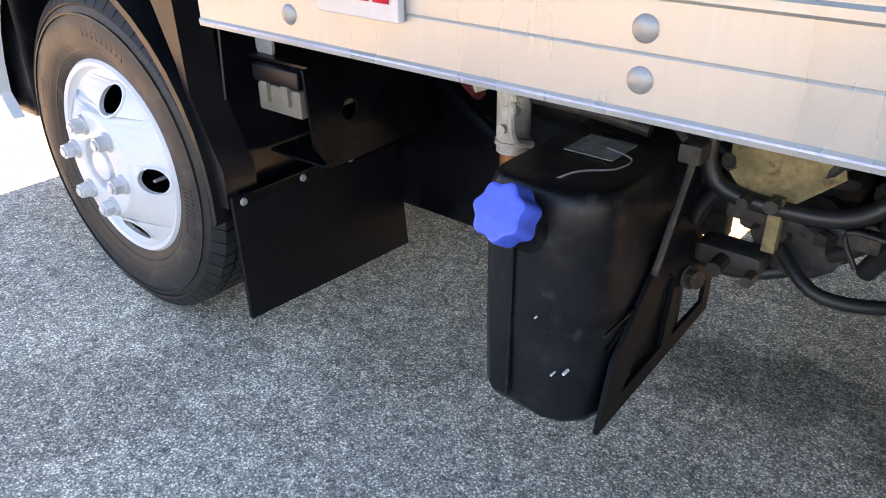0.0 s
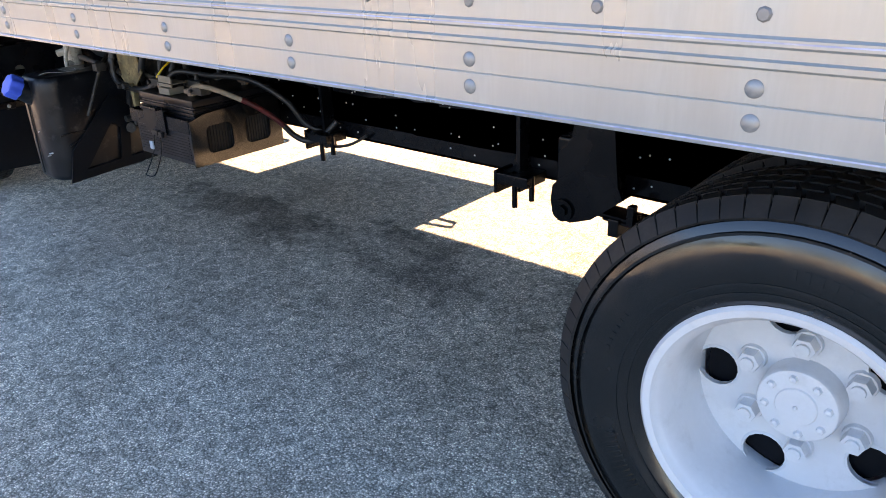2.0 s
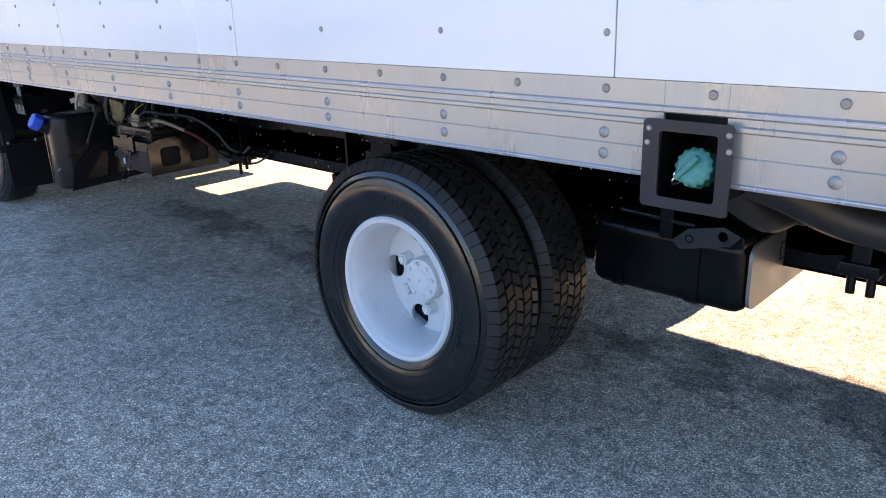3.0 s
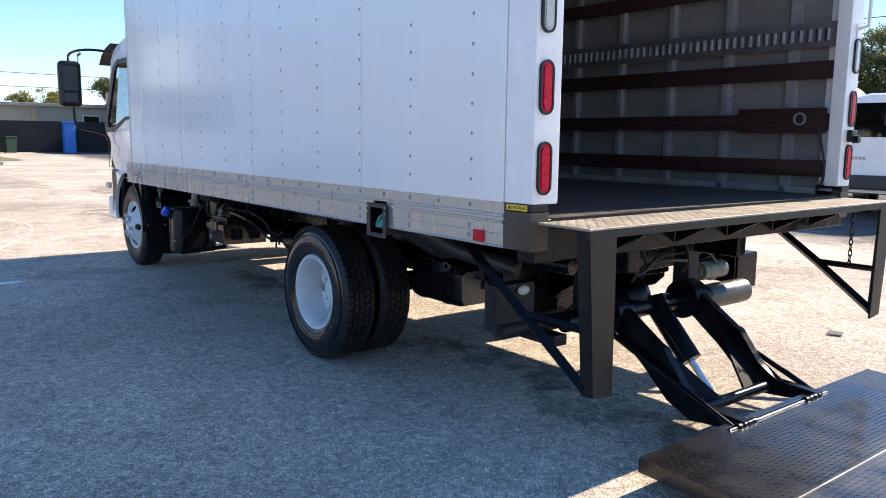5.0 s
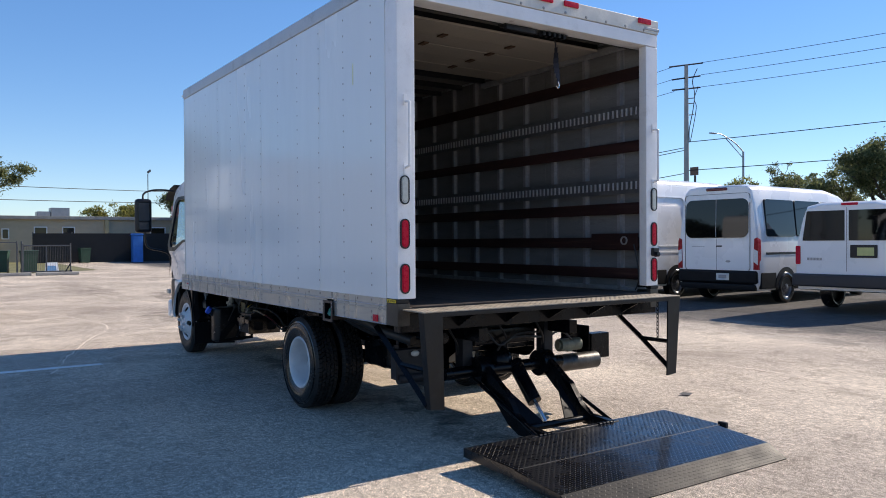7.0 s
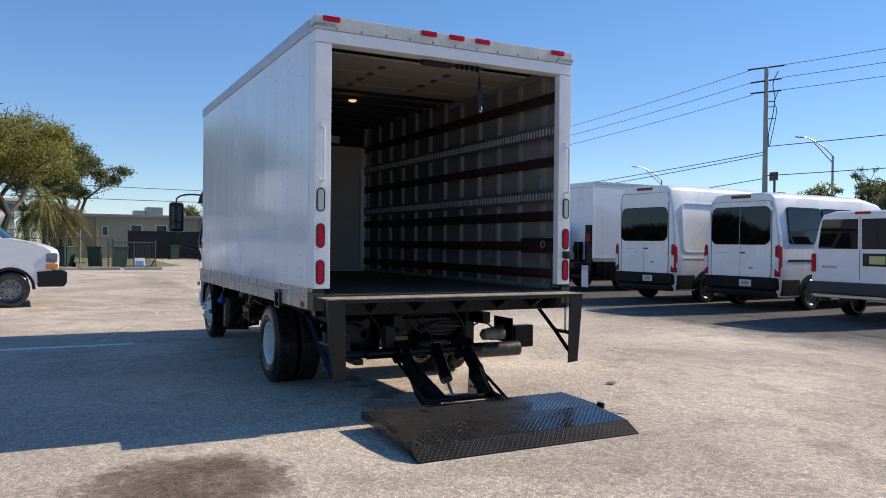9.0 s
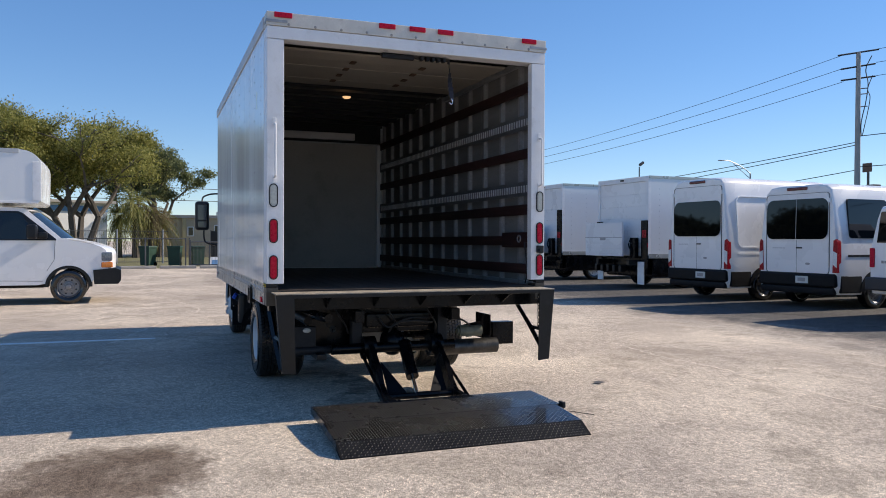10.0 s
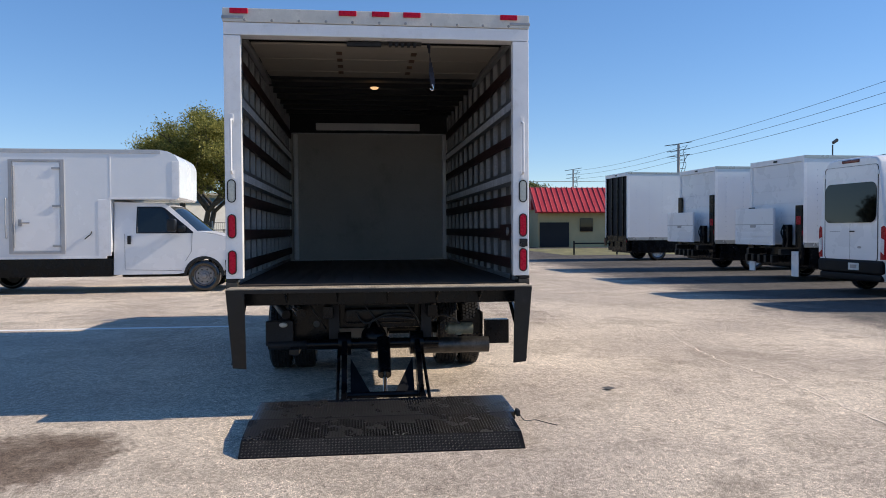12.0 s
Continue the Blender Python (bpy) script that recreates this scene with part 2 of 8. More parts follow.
RIM = mat("white_rim_paint", (0.64, 0.65, 0.66), 0.38, var=0.04, scale=9, coat=0.2, dirt=(0.42, 0.42, 0.42), dirt_amount=0.35)
SILVER_RIM = mat("silver_rim_paint", (0.22, 0.22, 0.23), 0.35, 0.6, var=0.15, scale=9, dirt=(0.12, 0.11, 0.1), dirt_amount=0.5)
CHROME = mat("chrome", (0.75, 0.75, 0.75), 0.12, 1.0, var=0.05)
BLUE_CAP = mat("blue_plastic", (0.02, 0.12, 0.72), 0.4, var=0.12, scale=30)
GREEN_CAP = mat("green_plastic", (0.03, 0.24, 0.2), 0.45, var=0.15, scale=30, dirt=(0.2, 0.25, 0.22), dirt_amount=0.3)
TAN_PLATE = mat("rusty_tan_plate", (0.24, 0.18, 0.09), 0.7, 0.2, var=0.4, scale=22, dirt=(0.05, 0.02, 0.012), dirt_amount=1.0)
CAST = mat("grimy_cast_metal", (0.04, 0.037, 0.034), 0.6, 0.3, var=0.4, scale=18, fine=90, bump=0.002, dirt=(0.22, 0.16, 0.1), dirt_amount=0.5)
GREY_PLASTIC = mat("grey_plastic", (0.17, 0.155, 0.125), 0.5, var=0.15, scale=20, dirt=(0.12, 0.1, 0.08), dirt_amount=0.5)
RED_CABLE = mat("red_cable", (0.1, 0.01, 0.009), 0.5, var=0.4, scale=25)
CABLE = mat("black_cable", (0.014, 0.014, 0.015), 0.45)
TAN_SLEEVE = mat("tan_sleeve", (0.26, 0.2, 0.14), 0.7, var=0.3, scale=25)
WOOD = mat("red_brown_slat", (0.042, 0.014, 0.012), 0.55, var=0.4, scale=2.2, fine=40, stretch=(0.3, 6, 6), bump=0.001, dirt=(0.17, 0.09, 0.06), dirt_amount=0.35, each=0.5)
PLY = mat("grey_plywood_lining", (0.2, 0.2, 0.2), 0.72, var=0.18, scale=2.5, fine=60, stretch=(0.5, 1, 3), dirt=(0.09, 0.08, 0.07), dirt_amount=0.6, each=0.2)
FRONT_WALL = mat("tan_front_lining", (0.47, 0.455, 0.43), 0.75, var=0.08, scale=1.5, fine=50, dirt=(0.2, 0.18, 0.15), dirt_amount=0.4)
FLOOR = mat("worn_floor_boards", (0.07, 0.055, 0.048), 0.6, var=0.35, scale=2.0, fine=50, stretch=(0.4, 5, 1), bump=0.001, dirt=(0.18, 0.15, 0.13), dirt_amount=0.45, each=0.5)
DOOR_PLY = mat("tan_door_section", (0.34, 0.31, 0.265), 0.7, var=0.1, scale=2, fine=40, dirt=(0.3, 0.25, 0.2), dirt_amount=0.4, each=0.15)
HINGE = mat("rusty_hinge", (0.11, 0.06, 0.035), 0.7, 0.3, var=0.3, scale=40)
ROOF_IN = mat("roof_lining", (0.18, 0.172, 0.16), 0.8, var=0.12)
RED_LENS = mat("red_lens", (0.52, 0.004, 0.03), 0.3, var=0.1, scale=60, spec=0.2)
CLEAR_LENS = mat("clear_lens", (0.46, 0.46, 0.42), 0.16, var=0.1, scale=60, coat=0.5)
AMBER_LENS = mat("amber_lens", (0.75, 0.22, 0.03), 0.2, var=0.1, scale=60, coat=0.5)
YELLOW = mat("yellow_sticker", (0.72, 0.5, 0.03), 0.5)
TEXT_BLACK = mat("black_print", (0.015, 0.015, 0.015), 0.6)
GLASS = glass("tinted_glass", (0.0025, 0.003, 0.0035))
GLASS.node_tree.nodes["Principled BSDF"].inputs["Specular IOR Level"].default_value = 0.38
CAB_GLASS = clear_glass("cab_glass", (0.8, 0.84, 0.84))
MIRROR = mat("mirror_glass", (0.1, 0.104, 0.11), 0.03, 1.0, var=0.0)
RAIL_GREY = mat("weathered_grey_rail", (0.5, 0.51, 0.52), 0.45, 0.3, var=0.08, scale=4, dirt=(0.25, 0.24, 0.22), dirt_amount=0.5)
STUCCO = mat("cream_stucco", (0.48, 0.41, 0.295), 0.9, var=0.06, scale=2, fine=60, bump=0.004, dirt=(0.45, 0.38, 0.28), dirt_amount=0.4)
STUCCO_YELLOW = mat("yellow_stucco", (0.5, 0.41, 0.23), 0.9, var=0.06, scale=2, fine=60, bump=0.004)
STUCCO_WHITE = mat("white_stucco", (0.7, 0.7, 0.685), 0.9, var=0.06, scale=2, fine=60, bump=0.004, dirt=(0.5, 0.48, 0.44), dirt_amount=0.4)
BLUE_TRIM = mat("blue_trim", (0.13, 0.3, 0.52), 0.7)
BLUE_TOILET = mat("blue_moulded_plastic", (0.03, 0.2, 0.62), 0.5, var=0.1)
RED_ROOF = mat("red_metal_roof", (0.45, 0.038, 0.045), 0.42, 0.0, var=0.1, scale=1.5)
SCREEN = mat("black_fence_mesh", (0.012, 0.013, 0.015), 0.75, var=0.3, scale=1.5)
FENCE = mat("fence_steel", (0.12, 0.12, 0.12), 0.5, 0.5)
BIN_GREEN = mat("green_bin_plastic", (0.012, 0.05, 0.03), 0.55, var=0.25, scale=4, dirt=(0.03, 0.05, 0.04), dirt_amount=0.5)
BARK = mat("bark", (0.1, 0.085, 0.07), 0.95, var=0.35, scale=6, fine=40, bump=0.01, stretch=(1, 1, 0.3))
POLE_CONCRETE = mat("pole_concrete", (0.42, 0.4, 0.37), 0.9, var=0.12, scale=1.5)
WIRE = mat("power_wire", (0.02, 0.02, 0.022), 0.6)
GUNMETAL = mat("lamp_arm_alu", (0.35, 0.35, 0.36), 0.45, 0.8)


def leaf_mat(name, a, b):
    m = bpy.data.materials.new(name)
    t, ns, ls, p = nodes_of(m)
    g = ns.new("ShaderNodeNewGeometry")
    col = mix(t, g.outputs["Random Per Island"], a, b)
    ls.new(col, p.inputs["Base Color"])
    p.inputs["Roughness"].default_value = 0.55
    p.inputs["Specular IOR Level"].default_value = 0.3
    tr = ns.new("ShaderNodeBsdfTranslucent")
    ls.new(col, tr.inputs[0])
    ms = ns.new("ShaderNodeMixShader")
    ms.inputs[0].default_value = 0.45
    ls.new(p.outputs[0], ms.inputs[1])
    ls.new(tr.outputs[0], ms.inputs[2])
    ls.new(ms.outputs[0], ns["Material Output"].inputs[0])
    return m


LEAF = leaf_mat("olive_leaves", (0.1, 0.12, 0.024), (0.4, 0.37, 0.11))
# leaf colour darkened so these trees mirror as dark silhouettes in van windows
LEAF_FAR = leaf_mat("shaded_leaves", (0.018, 0.028, 0.012), (0.07, 0.085, 0.035))
LEAF_DARK = leaf_mat("dark_leaves", (0.07, 0.092, 0.036), (0.25, 0.265, 0.115))
PALM = leaf_mat("palm_fronds", (0.12, 0.145, 0.033), (0.32, 0.3, 0.1))
PALM_DRY = leaf_mat("dry_fronds", (0.115, 0.087, 0.044), (0.235, 0.2, 0.117))


from mathutils.geometry import tessellate_polygon


# ---- mesh helpers ----
def flat_normals(bm, limit):
    """Corner normals weighted by face area, so that bevels turn only at the edges."""
    out, lim = [], math.cos(radians(limit))
    for f in bm.faces:
        for v in f.verts:
            n = Vector((0, 0, 0))
            for g in v.link_faces:
                if g.normal.dot(f.normal) > lim:
                    n += g.normal * g.calc_area()
            out.append(n.normalized() if n.length > 1e-12 else f.normal.copy())
    return out


def part(name, bm, material, parent=None, label="", m=None, kind="", smooth=38):
    """One mesh object from a bmesh, under a thing or a part."""
    bmesh.ops.recalc_face_normals(bm, faces=bm.faces[:])
    corners = flat_normals(bm, smooth) if smooth and len(bm.faces) < 2500 else None
    me = bpy.data.meshes.new(name)
    bm.to_mesh(me)
    bm.free()
    me.materials.append(material)
    if smooth:
        me.polygons.foreach_set("use_smooth", [True] * len(me.polygons))
        if corners:
            me.normals_split_custom_set(corners)
        else:
            me.set_sharp_from_angle(angle=radians(smooth))
    ob = new(name, me)
    if parent is not None:
        ob.parent = parent
    if m is not None:
        ob.matrix_basis = m
    return tagged(ob, label=label, kind=kind)


def again(ob, m):
    """Another piece on the same mesh, under the same parent."""
    o = ob.copy()
    scene.collection.objects.link(o)
    o.parent = ob.parent
    o.matrix_basis = m
    return o


def thing(name, label, category, group="", m=None, kind=""):
    ob = new(name)
    ob.empty_display_size = 0.2
    if m is not None:
        ob.matrix_basis = m
    return tagged(ob, label=label, category=category, group=group, kind=kind)


def setting(name, bm, material, label, smooth=38):
    return part(name, bm, material, None, label, kind="structure", smooth=smooth)


def box(bm, x0, x1, y0, y1, z0, z1, bev=0.0, seg=2, m=None):
    c = Matrix.Translation(((x0 + x1) / 2, (y0 + y1) / 2, (z0 + z1) / 2)) @ Matrix.Diagonal((abs(x1 - x0), abs(y1 - y0), abs(z1 - z0), 1))
    if m is not None:
        c = m @ c
    vs = bmesh.ops.create_cube(bm, size=1, matrix=c)["verts"]
    if bev:
        es = list({e for v in vs for e in v.link_edges})
        bmesh.ops.bevel(bm, geom=es, offset=bev, segments=seg, profile=0.5, affect="EDGES")
    return bm


def rod(bm, p, q, r, r2=None, seg=10, caps=True):
    p, q = Vector(p), Vector(q)
    d = q - p
    m = Matrix.Translation((p + q) / 2) @ d.to_track_quat("Z", "Y").to_matrix().to_4x4()
    bmesh.ops.create_cone(bm, cap_ends=caps, segments=seg, radius1=r, radius2=r if r2 is None else r2, depth=d.length, matrix=m)
    return bm


def ball(bm, c, r, u=10, v=6, scale=(1, 1, 1)):
    bmesh.ops.create_uvsphere(bm, u_segments=u, v_segments=v, radius=r, matrix=Matrix.Translation(c) @ Matrix.Diagonal((*scale, 1)))
    return bm


def tube(bm, pts, r, seg=8):
    """A bent pipe or cable through points."""
    pts = [Vector(p) for p in pts]
    rings, up = [], Vector((0.13, 0.21, 0.97))
    for i, p in enumerate(pts):
        d = (pts[min(i + 1, len(pts) - 1)] - pts[max(i - 1, 0)]).normalized()
        a = d.cross(up)
        a = a.normalized() if a.length > 1e-4 else d.orthogonal().normalized()
        b = d.cross(a)
        rr = r[i] if isinstance(r, (list, tuple)) else r
        rings.append([bm.verts.new(p + (a * math.cos(2 * math.pi * k / seg) + b * math.sin(2 * math.pi * k / seg)) * rr) for k in range(seg)])
    for s, e in zip(rings, rings[1:]):
        for k in range(seg):
            bm.faces.new((s[k], s[(k + 1) % seg], e[(k + 1) % seg], e[k]))
    bm.faces.new(rings[0][::-1]), bm.faces.new(rings[-1])
    return bm


def bend(pts, n=6):
    """Catmull-Rom points through a few corners."""
    pts = [Vector(p) for p in pts]
    out = []
    for i in range(len(pts) - 1):
        a, b, c, d = pts[max(i - 1, 0)], pts[i], pts[i + 1], pts[min(i + 2, len(pts) - 1)]
        for k in range(n):
            s = k / n
            out.append(0.5 * ((2 * b) + (c - a) * s + (2 * a - 5 * b + 4 * c - d) * s * s + (3 * b - a - 3 * c + d) * s ** 3))
    return out + [pts[-1]]


def lathe(bm, prof, seg=48, m=None, closed=False):
    """A turned shape round the local y axis; prof: (radius, y)."""
    m = m or Matrix()
    rings = [[bm.verts.new(m @ Vector((r * math.cos(2 * math.pi * k / seg), y, r * math.sin(2 * math.pi * k / seg)))) for k in range(seg)] for r, y in prof]
    pairs = list(zip(rings, rings[1:])) + ([(rings[-1], rings[0])] if closed else [])
    for s, e in pairs:
        for k in range(seg):
            bm.faces.new((s[k], s[(k + 1) % seg], e[(k + 1) % seg], e[k]))
    return bm


def plate(bm, outer, holes, f, w0, w1):
    """A flat plate with holes; f(u, v, w) gives the place."""
    loops = [[Vector((u, v, 0)) for u, v in l] for l in (outer, *holes)]
    flat = [p for l in loops for p in l]
    a, b = [bm.verts.new(f(p.x, p.y, w0)) for p in flat], [bm.verts.new(f(p.x, p.y, w1)) for p in flat]
    for t in tessellate_polygon(loops):
        if len(set(t)) == 3:
            for s in (a, b):
                try:
                    bm.faces.new([s[i] for i in t])
                except ValueError:
                    pass
    i = 0
    for l in loops:
        n = len(l)
        for k in range(n):
            j, j2 = i + k, i + (k + 1) % n
            bm.faces.new((a[j], a[j2], b[j2], b[j]))
        i += n
    return bm


def circle(cx, cy, r, n=20, a0=0.0):
    return [(cx + r * math.cos(a0 + 2 * math.pi * k / n), cy + r * math.sin(a0 + 2 * math.pi * k / n)) for k in range(n)]


def rounded(x0, x1, y0, y1, r, n=4):
    out = []
    for cx, cy, a in ((x1 - r, y1 - r, 0), (x0 + r, y1 - r, 90), (x0 + r, y0 + r, 180), (x1 - r, y0 + r, 270)):
        out += [(cx + r * math.cos(radians(a + 90 * k / n)), cy + r * math.sin(radians(a + 90 * k / n))) for k in range(n + 1)]
    return out


def oval(cx, cy, rx, ry, n=8):
    """A stadium outline, upright."""
    return [(cx + rx * math.cos(math.pi * k / n), cy + (ry - rx) + rx * math.sin(math.pi * k / n)) for k in range(n + 1)] + \
           [(cx + rx * math.cos(math.pi + math.pi * k / n), cy - (ry - rx) + rx * math.sin(math.pi + math.pi * k / n)) for k in range(n + 1)]


XZ = lambda u, v, w: (u, w, v)
YZ = lambda u, v, w: (w, u, v)


def studs(bm, pts, r, h, axis=(0, -1, 0), seg=7):
    """Low rivet heads at points."""
    ax = Vector(axis)
    q = ax.to_track_quat("Z", "Y").to_matrix().to_4x4()
    for p in pts:
        m = Matrix.Translation(p) @ q
        lo = [bm.verts.new(m @ Vector((r * math.cos(2 * math.pi * k / seg), r * math.sin(2 * math.pi * k / seg), 0))) for k in range(seg)]
        mid = [bm.verts.new(m @ Vector((0.72 * r * math.cos(2 * math.pi * k / seg), 0.72 * r * math.sin(2 * math.pi * k / seg), h * 0.75))) for k in range(seg)]
        top = bm.verts.new(m @ Vector((0, 0, h)))
        for k in range(seg):
            bm.faces.new((lo[k], lo[(k + 1) % seg], mid[(k + 1) % seg], mid[k]))
            bm.faces.new((mid[k], mid[(k + 1) % seg], top))
    return bm


def treads(bm, place, nu, nv, du, dv, ln=0.024, wd=0.007, h=0.0022):
    """Raised lozenges of tread plate, set crosswise in turn; place(u, v, w)."""
    for i in range(nu):
        for j in range(nv):
            u, v = (i + 0.5) * du, (j + 0.5) * dv
            a = radians(45 if (i + j) % 2 else -45)
            c, s = math.cos(a) * ln / 2, math.sin(a) * ln / 2
            c2, s2 = -math.sin(a) * wd / 2, math.cos(a) * wd / 2
            b = [bm.verts.new(place(u + x, v + y, 0)) for x, y in ((c, s), (c2, s2), (-c, -s), (-c2, -s2))]
            t = [bm.verts.new(place(u + 0.55 * x, v + 0.55 * y, h)) for x, y in ((c, s), (c2, s2), (-c, -s), (-c2, -s2))]
            bm.faces.new(t)
            for k in range(4):
                bm.faces.new((b[k], b[(k + 1) % 4], t[(k + 1) % 4], t[k]))
    return bm


B = bmesh.new


# ---- ground ----
bm = B()
for x0, x1, y0, y1 in ((-900, 900, -900, 900),):
    bm.faces.new([bm.verts.new(p) for p in ((x0, y0, 0), (x1, y0, 0), (x1, y1, 0), (x0, y1, 0))])
setting("ground", bm, LOT, "worn grey tan asphalt lot with oil and water stains")

rng = random.Random(4)
bm = B()
edge = [(x, 8.9 + 0.3 * math.sin(0.9 * x) + 0.25 * rng.uniform(-1, 1) + (0.5 if x > 2 else 0)) for x in np.arange(-46, 26.1, 0.5)]
vs = [bm.verts.new((x, y, 0.004)) for x, y in edge] + [bm.verts.new((26, 34, 0.004)), bm.verts.new((-46, 34, 0.004))]
bm.faces.new(vs)
setting("pavement", bm, BAYS, "darker grey asphalt of the parking bays")

bm = B()
box(bm, -5.5, -5.38, -7.6, -2.02, 0.0, 0.004)
setting("road_marking", bm, PAINT_LINE, "faded white painted parking line on the asphalt")

# ---- the box truck ----
TR = thing("box_truck", "white delivery box truck with open rear and lowered lift gate", "truck")
HALF, BOT, TOP = 1.22, 1.045, 3.06        # half width; foot and head of the side panels
REAR = -0.148

# cargo box, sides
SEAMS = (-4.80, -3.582, -2.363, -1.141, REAR)
for side in (-1, 1):
    w = side * HALF
    for a, b in zip(SEAMS, SEAMS[1:]):
        bm = B()
        box(bm, a + 0.0015, b - 0.0015, w - side * 0.02, w, BOT, TOP, 0.001, 1)
        p = part("side_panel", bm, WHITE, TR)
        if side < 0:
            bm = B()
            n = max(1, round((b - a) / 0.4064))
            cols = [b - 0.018 - 0.4064 * k for k in range(n + 1) if b - 0.018 - 0.4064 * k > a]
            if b == REAR:
                cols = [-0.746, -0.338]
            pts = [(x, w, z) for x in cols for z in [1.123, 1.201] + [1.3 + 0.112 * k for k in range(16)]]
            studs(bm, [(0, 0, 0)], 0.0075, 0.0035, (0, side, 0))
            rv = part("rivet", bm, RIVET, p, m=pose(*pts[0]))
            for q in pts[1:]:
                again(rv, pose(*q))
        else:
            bm = B()
            studs(bm, [(b - 0.018, w, 1.15 + 0.15 * k) for k in range(12)], 0.0075, 0.0035, (0, side, 0))
            part("rivet_rows", bm, RIVET, p, kind="stuff")
    # curved front corner
    bm = B()
    arc = [(-4.80 - 0.22 * math.sin(radians(a)), w - side * 0.22 * (1 - math.cos(radians(a)))) for a in range(0, 91, 10)]
    inn = [(-4.80 - 0.2 * math.sin(radians(a)), w - side * (0.02 + 0.2 * (1 - math.cos(radians(a))))) for a in range(0, 91, 10)]
    rows = [[bm.verts.new((*p, z)) for p in l] for l in (arc, inn) for z in (0.9, TOP)]
    for r, s in ((0, 1), (3, 2), (1, 3), (2, 0)):
        for k in range(len(arc) - 1):
            bm.faces.new((rows[r][k], rows[r][k + 1], rows[s][k + 1], rows[s][k]))
    part("corner_panel", bm, WHITE, TR)
    # bottom rail: an extruded profile with grooves
    prof = [(0, 0.874), (0.012, 0.874), (0.013, 0.881), (0.010, 0.883), (0.010, 0.925), (0.0085, 0.9265), (0.010, 0.928), (0.010, 0.966), (0.016, 0.9695), (0.016, 0.976),
            (0.008, 0.978), (0.008, 0.989), (0.013, 0.9925), (0.013, 1.0), (0.008, 1.003), (0.008, 1.044), (0, 1.044)]
    cuts = ((-4.98, -1.041), (-0.926, -0.146)) if side < 0 else ((-4.98, -0.146),)
    for xa, xb in cuts:
        bm = B()
        ends = [[bm.verts.new((x, w - side * 0.006 + side * (y - 0.004), z)) for y, z in prof] for x in (xa, xb)]
        n = len(prof)
        for k in range(n):
            bm.faces.new((ends[0][k], ends[0][(k + 1) % n], ends[1][(k + 1) % n], ends[1][k]))
        bm.faces.new(ends[0]), bm.faces.new(ends[1][::-1])
        rail_piece = part("bottom_rail", bm, ALU, TR, "dull aluminium bottom rail with grooves and rivets", smooth=20)
        rail = rail_piece if xa < -4 else rail
    if side < 0:
        bm = B()
        upper = [(0, 0.9895), (0.008, 0.9895), (0.013, 0.9925), (0.013, 1.0), (0.008, 1.003), (0.008, 1.044), (0, 1.044)]
        ends = [[bm.verts.new((x, w + 0.006 - y + 0.004, z)) for y, z in upper] for x in (-1.0405, -0.9265)]
        for k in range(7):
            bm.faces.new((ends[0][k], ends[0][(k + 1) % 7], ends[1][(k + 1) % 7], ends[1][k]))
        bm.faces.new(ends[0]), bm.faces.new(ends[1][::-1])
        part("rail_bridge", bm, ALU, TR, smooth=20)
    bm = B()
    f = w + side * 0.0005
    spots = [(-1.157 + 0.4064 * k, f, z) for k in range(-9, 3) for z in (0.945, 0.906)]
    studs(bm, [(0, 0, 0)], 0.011, 0.0042, (0, side, 0), 18)
    rv = part("dome_rivet", bm, RIVET, rail, m=pose(*spots[0]), smooth=80)
    for q in spots[1:]:
        again(rv, pose(*q))
    bm = B()
    studs(bm, [(0, 0, 0)], 0.009, 0.004, (0, side, 0), 8)
    spots = [(-1.157 + 0.2032 * k, f - side * 0.002, 1.025) for k in range(-18, 5)]
    rv = part("flat_rivet", bm, mat("dark_rivet", (0.3, 0.28, 0.26), 0.5, 0.6, var=0.3, scale=30), rail, m=pose(*spots[0]))
    for q in spots[1:]:
        again(rv, pose(*q))
    bm = B()
    for z, xa, xb in ((0.8795, -4.97, -1.07), (0.8795, -0.893, -0.15), (0.9965, -4.97, -1.07), (0.9965, -0.893, -0.15)):
        box(bm, xa, xb, w - side * 0.001, w + side * (0.0035 if z < 0.9 else 0.0037), z - 0.0009, z + 0.0009)
    part("film_edge", bm, mat("blue_film_edge", (0.42, 0.48, 0.68), 0.5, var=0.3, scale=8, dirt=(0.62, 0.62, 0.62), dirt_amount=1.0), rail, "thin blue lines of leftover film")
    # top rail
    bm = B()
    box(bm, -4.82, -0.152, w - side * 0.03, w + side * 0.012, TOP + 0.001, 3.165, 0.01)
    part("top_rail", bm, RAIL_GREY, TR)
    # corner plate at the foot of the rear post
    bm = B()
    box(bm, -0.144, 0.0, w - side * 0.09, w + side * 0.001, 0.874, 1.018, 0.004)
    part("corner_plate", bm, mat("scuffed_steel_plate", (0.075, 0.068, 0.058), 0.45, 0.5, var=0.25, scale=10, dirt=(0.1, 0.09, 0.08), dirt_amount=0.6), TR, "scuffed bare steel plate under the corner post")
    bm = B()
    box(bm, -0.14, 0.0, w - side * 0.085, w + side * 0.0015, 1.02, 1.045, 0.002)
    part("post_foot", bm, BUMPER, TR)

